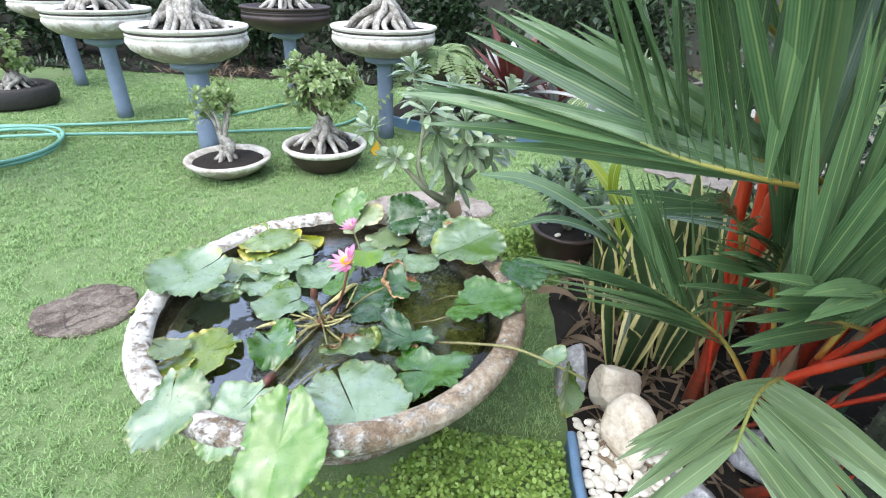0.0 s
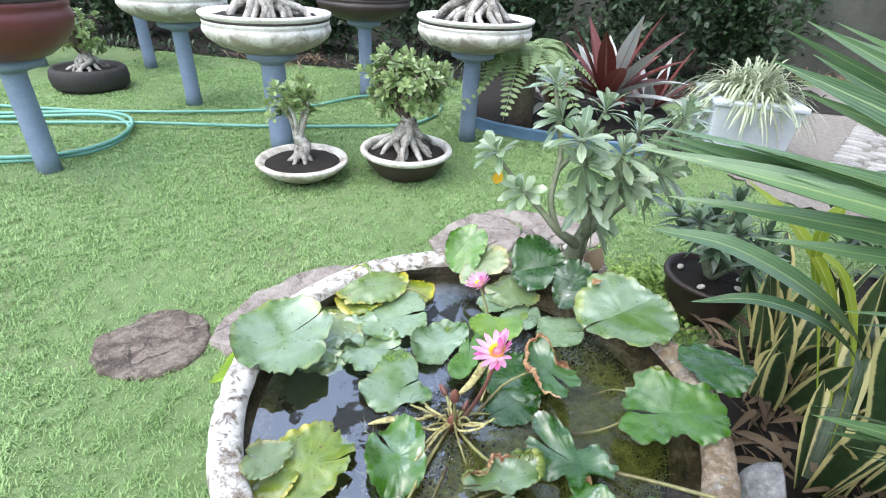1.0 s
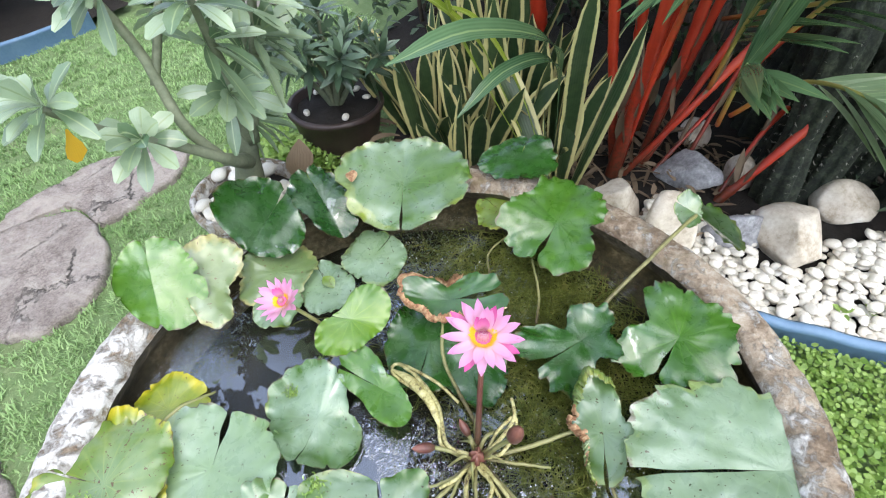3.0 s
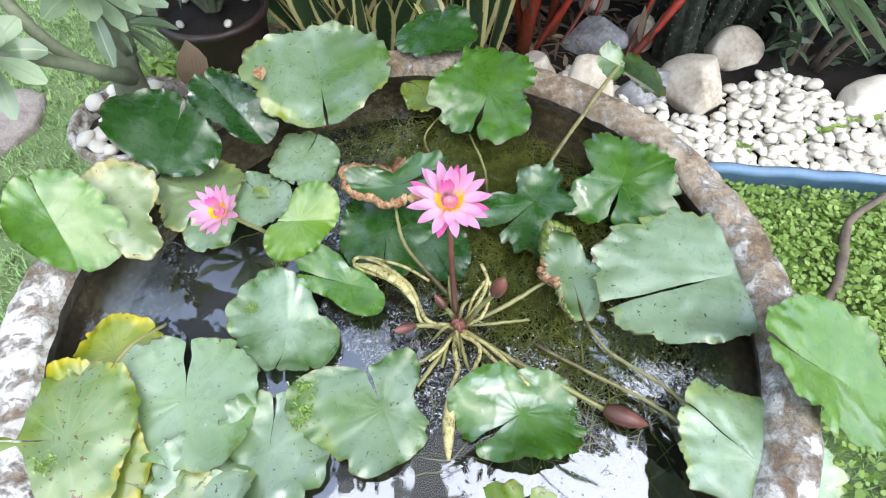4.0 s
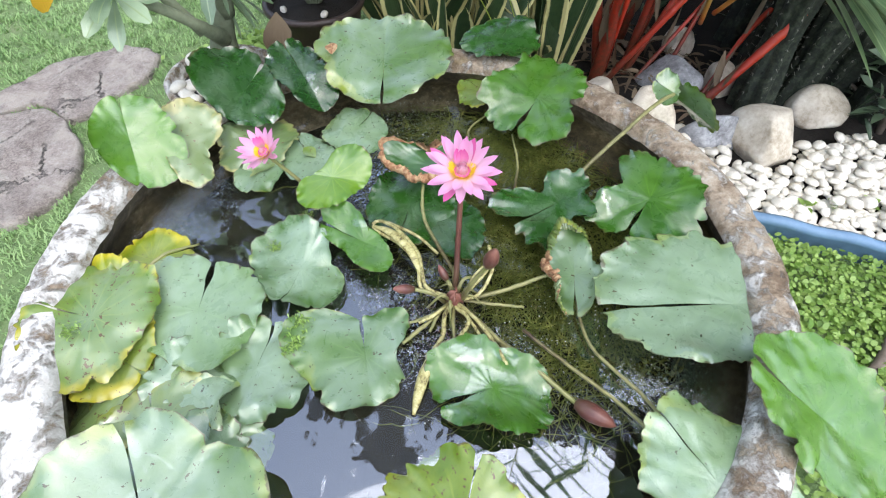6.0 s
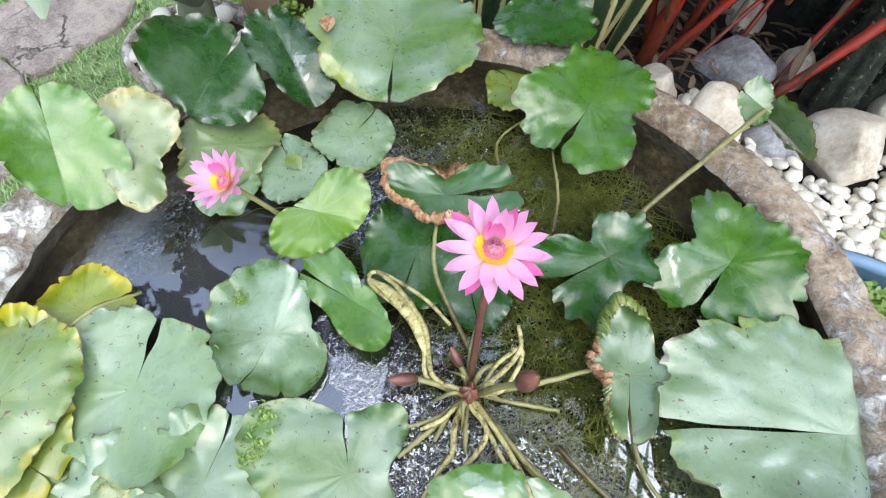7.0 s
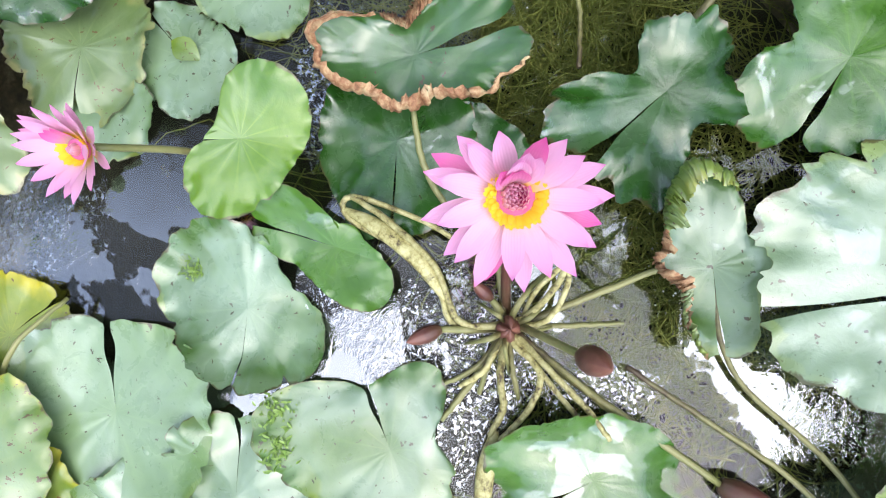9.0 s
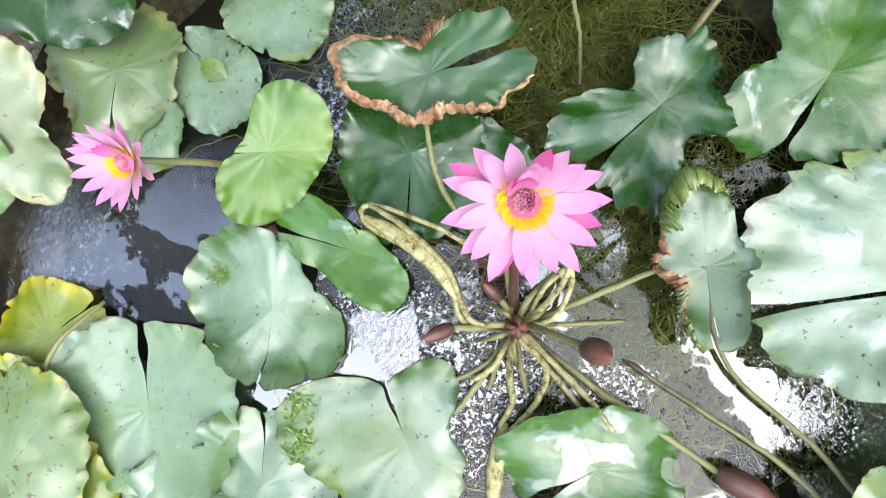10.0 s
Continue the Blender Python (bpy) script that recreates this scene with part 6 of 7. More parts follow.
frond([(1.25, 1.35, 0.45), (1.0, 1.12, 0.62), (0.86, 1.02, 0.70), (0.76, 0.98, 0.74)], (0.0, 0.05, 1), (0.3, -0.1, 1), 0.52, 0.013, 24, sweep=0.1, sag=0.05, start=0.25)
frond([(1.32, 1.40, 1.15), (1.40, 1.20, 1.36), (1.42, 1.0, 1.42)], (-0.6, -0.2, 0.3), (0.8, 0, 0.2), 0.5, 0.02, 10, sag=0.3)
frond([(1.10, 1.60, 0.95), (1.02, 1.78, 1.10), (0.90, 1.95, 1.16)], (-0.7, -0.2, 0.4), (0.6, 0.6, 0.3), 0.46, 0.018, 9, "palm_fresh", sag=0.15)
frond([(1.14, 1.38, 1.1), (1.38, 1.55, 1.35), (1.58, 1.75, 1.4)], (-0.4, 0.6, 0.4), (0.6, -0.5, 0.3), 0.5, 0.02, 9, sag=0.25)
frond([(1.22, 1.22, 0.72), (1.22, 1.0, 0.86), (1.18, 0.82, 0.88)], (-0.8, -0.2, 0.1), (0.6, -0.3, 0.3), 0.40, 0.016, 9, sag=0.25)
frond([(0.90, 1.40, 0.60), (0.84, 1.36, 0.72), (0.76, 1.32, 0.78)], (-0.7, 0.3, -0.1), (-0.2, -0.6, 0.4), 0.34, 0.013, 6, sag=0.2)

for k in range(7):
    a0 = 0.9 * k
    tip = np.array((1.12 + 0.42 * math.cos(a0), 1.22 + 0.42 * math.sin(a0), 1.42 + 0.12 * math.sin(3 * k)))
    frond([(1.13, 1.36, 1.05), (1.12 + 0.2 * math.cos(a0), 1.26 + 0.2 * math.sin(a0), 1.36), tuple(tip)], (math.cos(a0 + 1.4), math.sin(a0 + 1.4), 0.1), (math.cos(a0 - 1.4), math.sin(a0 - 1.4), 0.1), 0.42, 0.02, 9, sweep=0.6, sag=0.35)

# the tall stems and the high crown, which the water mirrors
for x, y, top, r in ((1.02, 1.42, (0.98, 1.36, 1.75), 0.024), (1.16, 1.34, (1.22, 1.20, 1.90), 0.022)):
    line = spline([np.array((x, y, 1.0)) - PB, np.array(((x + top[0]) / 2, (y + top[1]) / 2, 1.4)) - PB, np.array(top) - PB], 30)
    part("stem", Builder().add(*tube(line, [r, r * 0.9, r * 0.7], 10)).mesh("stem", M["palm_stem"]), palm)
    for k in range(8):
        a0 = 0.785 * k + x
        c0, s0 = math.cos(a0), math.sin(a0)
        reach = 0.85 + 0.15 * math.sin(5 * k)
        frond([top, (top[0] + 0.35 * c0, top[1] + 0.35 * s0, top[2] + 0.38), (top[0] + reach * c0, top[1] + reach * s0, top[2] + 0.22)], (-s0, c0, 0.05), (s0, -c0, 0.05), 0.46, 0.022, 14, sweep=0.7, sag=0.35, start=0.2)

# broad young palm leaves reaching over the bowl
sprout = thing("palm_seedling", (0.78, 1.62, 0.0), "young palm with broad ribbed green leaves", "palm")
for pts, w, mat_name in (
    ([(0, 0, 0), (-0.06, 0.0, 0.40), (-0.20, -0.02, 0.58), (-0.40, 0.06, 0.66), (-0.585, 0.13, 0.65)], 0.034, "palm"),
    ([(0, 0, 0), (-0.05, 0.0, 0.36), (-0.18, -0.02, 0.53), (-0.33, 0.02, 0.56), (-0.46, 0.06, 0.50)], 0.020, "palm"),
    ([(0, 0, 0), (0.01, 0.20, 0.30), (-0.05, 0.27, 0.475), (-0.154, 0.382, 0.607), (-0.274, 0.469, 0.683)], 0.024, "palm_fresh"),
    ([(0, 0, 0), (-0.04, 0.24, 0.35), (-0.10, 0.33, 0.60), (-0.05, 0.28, 0.82)], 0.020, "palm_fresh"),
    ([(0, 0, 0), (0.02, 0.14, 0.30), (-0.02, 0.27, 0.50), (-0.10, 0.36, 0.56)], 0.016, "palm_fresh"),
):
    line = spline([np.array(q) for q in pts], 22)
    part("leaf", Builder().add(*blade(line, w, [0.12, 0.12, 0.14, 0.3, 0.75, 1.0, 0.95, 0.7, 0.03], (0, -0.3, 1), 0.16, 7)).mesh("leaf", M[mat_name]), sprout)

# ---- ridged cacti and grey-green growth at the back of the bed ----


def cactus(x, y, h, r, ribs, lean, seed):
    t = thing("cactus", (x, y, 0.0), "dark grey-green ribbed cactus column with pale spine tufts", "cactus", "cacti at the back of the bed")
    n, m = ribs * 6, 22
    v, uv = [], []
    for j in range(m + 1):
        s = j / m
        taper = math.sqrt(max(0.0, 1 - max(0, (s - 0.82) / 0.18) ** 2)) * (0.9 + 0.12 * math.sin(s * 9 + seed))
        for i in range(n):
            a = 2 * math.pi * i / n
            q = r * taper * (0.80 + 0.26 * abs(math.cos(a * ribs / 2)) + 0.08 * noise.noise((a, s * 7, seed)))
            v.append((q * math.cos(a) + lean[0] * s * h, q * math.sin(a) + lean[1] * s * h, s * h))
            uv.append((i / n, s))
    part("column", Builder().add(v, grid_faces(m + 1, n, True), uv).mesh("column", M["cactus"]), t)
    b = Builder()
    for j in range(2, 20):
        for i in range(ribs):
            a = 2 * math.pi * i / ribs
            s = j / m
            c = np.array((r * 1.05 * math.cos(a) * (0.95 if s < 0.85 else 0.6) + lean[0] * s * h, r * 1.05 * math.sin(a) * (0.95 if s < 0.85 else 0.6) + lean[1] * s * h, s * h))
            for k in range(5):
                d = unit((math.cos(a) + rng.normal(0, 0.7), math.sin(a) + rng.normal(0, 0.7), rng.normal(0, 0.6)))
                b.add(*blade([c, c + d * 0.005, c + d * 0.010], 0.0009, [1, 0.8, 0.1], (0.3, 0.2, 1), 0.1))
    tagged(part("spine_cover", b.mesh("spine_cover", M["spine"]), t), "pale spine tufts", kind="stuff")


for q in ((1.10, 1.02, 0.62, 0.060, 7, (0.12, 0.05), 1), (1.17, 0.93, 0.50, 0.058, 7, (0.10, -0.05), 2), (1.24, 1.05, 0.85, 0.075, 8, (0.05, 0.0), 3), (1.30, 0.84, 0.62, 0.075, 8, (0.1, -0.1), 4), (1.38, 0.98, 1.05, 0.09, 9, (0.0, -0.04), 5), (1.26, 0.70, 0.42, 0.065, 8, (0.2, -0.12), 6), (1.46, 0.78, 1.15, 0.11, 9, (0.0, 0.0), 7), (1.50, 1.1, 1.35, 0.12, 10, (-0.05, -0.05), 8), (1.55, 0.45, 1.1, 0.12, 10, (-0.08, 0.0), 9)):
    cactus(*q)


def leaf_mass(name, loc, size, count, leaf, width, material, label, category, shape=OVATE, seed=1, trunk=True, group=""):
    """A shrub: short stems and many leaves set in uneven clumps."""
    r = np.random.default_rng(seed)
    t = thing(name, loc, label, category, group)
    b = Builder()
    clumps = [np.array((r.normal(0, 0.42) * size[0], r.normal(0, 0.42) * size[1], size[2] * r.uniform(0.15, 1.0))) for _ in range(max(6, count // 24))]
    for i in range(count):
        c = clumps[i % len(clumps)] + r.normal(0, 0.13, 3) * np.array(size)
        c[2] = max(0.02, c[2])
        way = unit(r.normal(0, 1, 3) + (0, -0.3, 0.5) + unit(c * (1, 1, 0.3)) * 0.8)
        b.add(*blade(arc(c, way, leaf * r.uniform(0.6, 1.2), 0.25, 4), width * r.uniform(0.7, 1.2), shape, unit(r.normal(0, 0.5, 3) + (0, 0, 1)), 0.2, 3))
    part("foliage", b.mesh("foliage", M[material]), t)
    if trunk:
        for c in clumps[:8]:
            part("stem", Builder().add(*tube(spline([(c[0] * 0.3, c[1] * 0.3, 0), c * (0.5, 0.5, 0.6), c], 8), [0.012, 0.005], 6)).mesh("stem", M["twig"]), t)
    return t


leaf_mass("succulent_clump", (1.22, 0.62, 0.0), (0.20, 0.20, 0.28), 260, 0.07, 0.012, "grey_leaf", "grey-green succulent clump with pointed leaves", "succulent", LANCE, 21)
leaf_mass("succulent_clump", (1.35, 0.30, 0.0), (0.28, 0.25, 0.40), 320, 0.08, 0.014, "grey_leaf", "grey-green succulent clump with pointed leaves", "succulent", LANCE, 22)
leaf_mass("bushy_shrub", (1.80, 2.75, 0.0), (0.45, 0.45, 1.0), 1500, 0.07, 0.014, "grey_leaf", "dense dark grey-green shrub at the back of the bed", "shrub", OVATE, 23)
leaf_mass("bushy_shrub", (2.15, 2.1, 0.0), (0.5, 0.5, 1.5), 1800, 0.08, 0.016, "dark_leaf", "dense dark green shrub at the back of the bed", "shrub", OVATE, 24)
leaf_mass("bushy_shrub", (1.85, 1.45, 0.0), (0.4, 0.5, 1.7), 2000, 0.08, 0.016, "dark_leaf", "dense dark green shrub behind the palm", "shrub", OVATE, 25)
leaf_mass("bushy_shrub", (1.95, 0.5, 0.0), (0.4, 0.7, 1.8), 2200, 0.08, 0.016, "dark_leaf", "dense dark green shrub behind the cacti", "shrub", OVATE, 26)

# litter and small weeds on the bed
lb = Builder()
for i in range(420):
    x, y = rng.uniform(0.6, 1.35), rng.uniform(1.15, 2.35)
    a = rng.uniform(0, 6.28)
    lb.add(*blade(arc((x, y, 0.028 + rng.uniform(0, 0.03)), (math.cos(a), math.sin(a), rng.uniform(-0.1, 0.5)), rng.uniform(0.04, 0.14), 0.3, 5), rng.uniform(0.003, 0.010), SWORD, (0, 0, 1), 0.4, 3, rng.uniform(-1.5, 1.5)))
solo("leaf_litter", lb.mesh("leaf_litter", M["dry_leaf"]), (0, 0, 0), "dry brown fallen leaves on the bed's soil", "leaf litter", kind="stuff")
for x, y in ((0.80, 0.66), (0.86, 0.56), (0.74, 0.74), (0.93, 0.47), (0.70, 0.80), (0.83, 0.60), (0.90, 0.52)):
    w = thing("weed", (x, y, 0.035), "small green weed growing between white pebbles", "weed", "weeds in the pebbles")
    b = Builder()
    rosette(b, np.array((0, 0, 0.01)), (0, 0, 1), 8, 0.035, 0.010, OVATE, (0.6, 1.4), 0.2, 4, 3)
    part("leaves", b.mesh("leaves", M["clover"]), w)
vine = spline([(0.26, 0.66, 0.01), (0.30, 0.60, 0.02), (0.40, 0.575, 0.03), (0.53, 0.55, 0.03), (0.62, 0.48, 0.05), (0.70, 0.42, 0.07)], 30)
solo("dry_stick", Builder().add(*tube(vine, [0.006, 0.011, 0.012, 0.008, 0.005], 8)).mesh("dry_stick", M["twig"]), (0, 0, 0), "bent brown dry stick lying on the groundcover", "stick")

# ---- hose on the lawn ----
hose_line = spline([(-5.2, 3.5, 0.012), (-4.3, 3.66, 0.012), (-3.41, 3.84, 0.012), (-2.44, 4.26, 0.012), (-2.05, 4.61, 0.012), (-1.8, 5.02, 0.012), (-1.42, 5.26, 0.012), (-1.15, 5.2, 0.012), (-1.0, 4.9, 0.012), (-1.05, 4.5, 0.012), (-1.23, 4.29, 0.012), (-1.5, 4.17, 0.012), (-2.15, 3.92, 0.012), (-3.0, 3.62, 0.03), (-3.7, 3.42, 0.012), (-4.6, 3.05, 0.012), (-4.9, 2.8, 0.012), (-4.6, 2.75, 0.03), (-4.2, 3.2, 0.035), (-3.75, 3.56, 0.015), (-3.3, 3.66, 0.04), (-3.04, 3.58, 0.02), (-2.88, 3.32, 0.012), (-2.90, 3.03, 0.012), (-3.2, 2.78, 0.012), (-3.7, 2.62, 0.012), (-4.3, 2.7, 0.012), (-4.5, 3.1, 0.03), (-4.1, 3.42, 0.03), (-3.6, 3.66, 0.035), (-3.2, 3.70, 0.05), (-2.98, 3.55, 0.035), (-2.86, 3.2, 0.035), (-3.0, 2.9, 0.035), (-3.5, 2.66, 0.035), (-4.4, 2.4, 0.012)], 330)
solo("garden_hose", Builder().add(*tube(hose_line, [0.0125], 8)).mesh("garden_hose", M["hose"]), (0, 0, 0), "pale aqua garden hose looped and coiled on the lawn", "hose")

# ---- bonsai ----


def bonsai_roots(parent, z, spread, height, count, seed, trunk_r=0.05, top=None):
    r = np.random.default_rng(seed)
    for i in range(count):
        a = 2 * math.pi * i / count + r.uniform(-0.25, 0.25)
        q = spread * r.uniform(0.6, 1.05)
        d = np.array((math.cos(a), math.sin(a), 0))
        s = np.array((-d[1], d[0], 0)) * r.uniform(-0.45, 0.45)
        height_i = height * r.uniform(0.5, 1.1)
        line = spline([d * 0.02 + (0, 0, z + height), d * q * 0.35 - s * q * 0.5 + (0, 0, z + height_i * 0.72), d * q * 0.75 + s * q + (0, 0, z + height_i * 0.30), d * q * 1.05 + s * q + (0, 0, z - 0.01)], 12)
        part("root", Builder().add(*tube(line, [trunk_r * 0.55, trunk_r * 0.45, trunk_r * 0.35, trunk_r * 0.25], 7)).mesh("root", M["bark"]), parent)
    top = top or height * 1.8
    part("trunk", Builder().add(*tube(spline([(0, 0, z + height * 0.55), (0.02, 0.01, z + height), (-0.02, 0.0, z + top)], 12), [trunk_r, trunk_r * 0.9, trunk_r * 0.6], 10)).mesh("trunk", M["bark"]), parent)
    return np.array((-0.02, 0.0, z + top))


def crown(parent, c, size, clusters, leaf, width, seed, material="bonsai_leaf", per=12):
    r = np.random.default_rng(seed)
    b = Builder()
    for i in range(clusters):
        d = unit(r.normal(0, 1, 3) + (0, 0, 0.25))
        p = c + d * np.array(size) * r.uniform(0.35, 1.0)
        rosette(b, p, d + (0, 0, 0.5), per, leaf, width, OBOVATE, (0.3, 1.5), 0.15, 4, 3)
        part("branch", Builder().add(*tube(spline([c - (0, 0, size[2] * 1.1), (c + p) / 2 + r.normal(0, 0.02, 3), p], 7), [0.010, 0.004], 5)).mesh("branch", M["twig"]), parent)
    part("foliage", b.mesh("foliage", M[material]), parent)


small = thing("bonsai", (-1.47, 3.17, 0.0), "small bonsai in a shallow cream bowl on the lawn", "bonsai", "bonsai standing on the lawn")
pot_on(small, [(0.0, 0.0), (0.13, 0.0), (0.15, 0.01), (0.22, 0.05), (0.262, 0.09), (0.27, 0.105), (0.262, 0.115), (0.235, 0.112), (0.215, 0.085), (0.0, 0.075)], "pot_white", 0.222, 0.092)
top_c = bonsai_roots(small, 0.09, 0.085, 0.10, 11, 31, 0.04, 0.16)
for e, rad in (((-0.13, 0.02, 0.42), 0.012), ((0.07, 0.0, 0.46), 0.013), ((0.02, 0.05, 0.50), 0.012), ((-0.04, -0.05, 0.45), 0.010)):
    part("branch", Builder().add(*tube(spline([top_c - (0, 0, 0.06), (top_c + e) / 2 + (0.02, 0, 0.01), e], 8), [rad * 1.5, rad * 0.7], 7)).mesh("branch", M["bark"]), small)
b = Builder()
r9 = np.random.default_rng(77)
for c, k in (((-0.13, 0.02, 0.43), 8), ((0.07, 0.0, 0.47), 11), ((0.02, 0.05, 0.51), 9), ((-0.04, -0.05, 0.46), 9)):
    for _ in range(k):
        rosette(b, np.array(c) + r9.normal(0, 0.036, 3), r9.normal(0, 0.4, 3) + (0, 0, 1), 11, 0.056, 0.014, OBOVATE, (0.3, 1.5), 0.15, 4, 3)
part("foliage", b.mesh("foliage", M["bonsai_leaf"]), small)

bushy = thing("bonsai", (-0.90, 3.43, 0.0), "bushy bonsai with spreading roots in a brown cream-rimmed pot", "bonsai", "bonsai standing on the lawn")
pot_on(bushy, [(0.0, 0.0), (0.17, 0.0), (0.185, 0.01), (0.235, 0.07), (0.262, 0.125)], "pot_brown", 0.235, 0.135)
part("rim", Builder().add(*revolve([(0.262, 0.125), (0.278, 0.135), (0.285, 0.15), (0.278, 0.165), (0.255, 0.165), (0.243, 0.15), (0.24, 0.125)], 56)).mesh("rim", M["pot_white"]), bushy, "cream glazed rim")
top_c = bonsai_roots(bushy, 0.135, 0.20, 0.17, 15, 32, 0.05, 0.24)
crown(bushy, np.array((0.0, 0.0, 0.55)), (0.27, 0.25, 0.21), 150, 0.058, 0.0145, 33)


def bonsai_stand(x, y, base_z, pot_r, pot_h, pot_mat, label, seed, roots=16, pr=0.06):
    """A bonsai pot on a post: the post with its capital is one thing, the pot with its tree another."""
    st = thing("plant_stand", (x, y, 0), "blue-grey painted round post with a flared cap", "plant stand", "posts that carry bonsai pots")
    part("post", Builder().add(*revolve([(0.0, -0.02), (pr * 1.06, -0.02), (pr, 0.1), (pr, base_z - 0.05)], 28, 0.01, seed)).mesh("post", M["post"]), st)
    part("cap", Builder().add(*revolve([(pr, base_z - 0.085), (pr * 1.2, base_z - 0.07), (0.125, base_z - 0.055), (0.15, base_z - 0.045), (0.155, base_z - 0.004), (0.0, base_z - 0.002)], 28, 0.01, seed)).mesh("cap", M["post"]), st)
    t = thing("bonsai", (x, y, base_z), label, "bonsai", "bonsai on posts")
    R, h = pot_r, pot_h
    pot_on(t, [(0.0, 0.0), (R * 0.5, 0.0), (R * 0.56, 0.006), (R * 0.78, h * 0.18), (R * 0.93, h * 0.38), (R * 0.98, h * 0.55), (R * 0.97, h * 0.66), (R * 0.94, h * 0.70), (R * 0.965, h * 0.74), (R * 0.96, h * 0.80), (R * 0.93, h * 0.84), (R * 0.98, h * 0.90), (R * 1.0, h * 0.95), (R * 0.99, h), (R * 0.90, h), (R * 0.87, h * 0.9), (0.0, h * 0.85)], pot_mat, R * 0.88, h * 0.9, seed=seed)
    part("groove", Builder().add(*revolve([(R * 0.955, h * 0.815), (R * 0.962, h * 0.835), (R * 0.962, h * 0.855), (R * 0.955, h * 0.875)], 56)).mesh("groove", M["pot_brown"]), t, "dark groove under the rim")
    c = bonsai_roots(t, h * 0.9, R * 0.62, 0.22, roots, seed, 0.065, 0.5)
    crown(t, c + (0, 0, 0.12), (0.30, 0.28, 0.16), 26, 0.055, 0.016, seed + 5)


bonsai_stand(-2.90, 2.79, 0.63, 0.36, 0.34, "pot_maroon", "bonsai in a deep maroon pot on a post", 41)
bonsai_stand(-3.03, 4.32, 0.65, 0.40, 0.22, "pot_white", "root-over bonsai in a wide cream pot on a post", 42, 22)
bonsai_stand(-1.82, 3.57, 0.635, 0.385, 0.22, "pot_white", "thick-rooted bonsai in a banded cream pot on a post", 43, 26, 0.074)
bonsai_stand(-1.80, 5.20, 0.66, 0.42, 0.22, "pot_brown", "bonsai in a wide dark brown pot on a post", 44)
bonsai_stand(-0.645, 4.22, 0.635, 0.40, 0.21, "pot_white", "root-over bonsai in a cream pot on a post", 45, 24)
bonsai_stand(-4.30, 5.38, 0.66, 0.42, 0.22, "pot_white", "bonsai in a wide cream pot on a far post", 46)
bonsai_stand(-5.30, 5.0, 0.66, 0.40, 0.22, "pot_brown", "bonsai in a brown pot on a far post", 47)

tyre = thing("potted_bush", (-4.15, 4.45, 0.0), "bush with pale roots in a black rubber tub", "potted plant")
pot_on(tyre, [(0.0, 0.0), (0.27, 0.0), (0.30, 0.03), (0.31, 0.10), (0.30, 0.16), (0.275, 0.185), (0.25, 0.175), (0.24, 0.15), (0.0, 0.14)], "rubber", 0.245, 0.155)
bonsai_roots(tyre, 0.155, 0.18, 0.12, 14, 51, 0.045, 0.22)
crown(tyre, np.array((0.0, 0.0, 0.44)), (0.26, 0.26, 0.20), 44, 0.06, 0.018, 52, "bonsai_leaf")

# ---- far bed: bromeliad, fern, white-striped grass in a box ----
far_edge = spline([(-0.75, 4.62, 0), (-0.45, 4.46, 0), (-0.1, 4.38, 0), (0.4, 4.30, 0), (0.75, 4.33, 0)], 30)
fb = Builder()
fv = []
for i, q in enumerate(far_edge):
    for off, z in ((-0.006, -0.02), (-0.008, 0.06), (-0.012, 0.07), (0.0, 0.078), (0.01, 0.07), (0.006, 0.06), (0.006, -0.02)):
        fv.append(q + (0.0, off * 1.4, z))
fb.add(fv, grid_faces(30, 7))
solo("bed_edging", fb.mesh("bed_edging", M["edging"]), (0, 0, 0), "blue edging strip round the far bed", "edging", kind="structure")
fs = Builder()
fsv = [(x, np.interp(x, far_edge[:, 0], far_edge[:, 1]) + 0.02 + s * (7.4 - np.interp(x, far_edge[:, 0], far_edge[:, 1])), 0.03 + 0.03 * noise.noise((x * 3, s * 9, 0)) - 0.045 * (s > 0.98)) for s in np.linspace(0, 1, 14) for x in np.linspace(-0.75, 1.0, 14)]
fs.add(fsv, grid_faces(14, 14))
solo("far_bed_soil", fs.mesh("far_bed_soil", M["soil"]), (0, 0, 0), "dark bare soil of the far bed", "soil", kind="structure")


def bromeliad(x, y, z, count, length, width, seed, mats):
    r = np.random.default_rng(seed)
    t = thing("bromeliad", (x, y, z), "large bromeliad with red-brown and silvery strap leaves", "bromeliad", "bromeliads in the far bed")
    for i in range(count):
        a = i * 2.4 + r.uniform(-0.2, 0.2)
        o = 0.35 + 0.95 * (i / count)
        way = (math.sin(o) * math.cos(a), math.sin(o) * math.sin(a), math.cos(o))
        part("leaf", Builder().add(*blade(arc((0.03 * math.cos(a), 0.03 * math.sin(a), 0), way, length * r.uniform(0.8, 1.1), 0.25 * o, 9), width * r.uniform(0.85, 1.15), [0.8, 0.85, 0.95, 1.0, 0.95, 0.75, 0.35, 0.03], (0, 0, 1), 0.3, 5)).mesh("leaf", M[mats[i % len(mats)]]), t)


bromeliad(0.38, 4.95, 0.22, 28, 0.78, 0.070, 61, ("bromeliad", "bromeliad", "bromeliad_pale", "bromeliad"))
bromeliad(-0.05, 5.30, 0.05, 16, 0.55, 0.045, 62, ("bromeliad_pale", "dry_leaf", "bromeliad"))
bromeliad(0.85, 5.5, 0.05, 18, 0.6, 0.05, 63, ("bromeliad", "bromeliad_pale"))

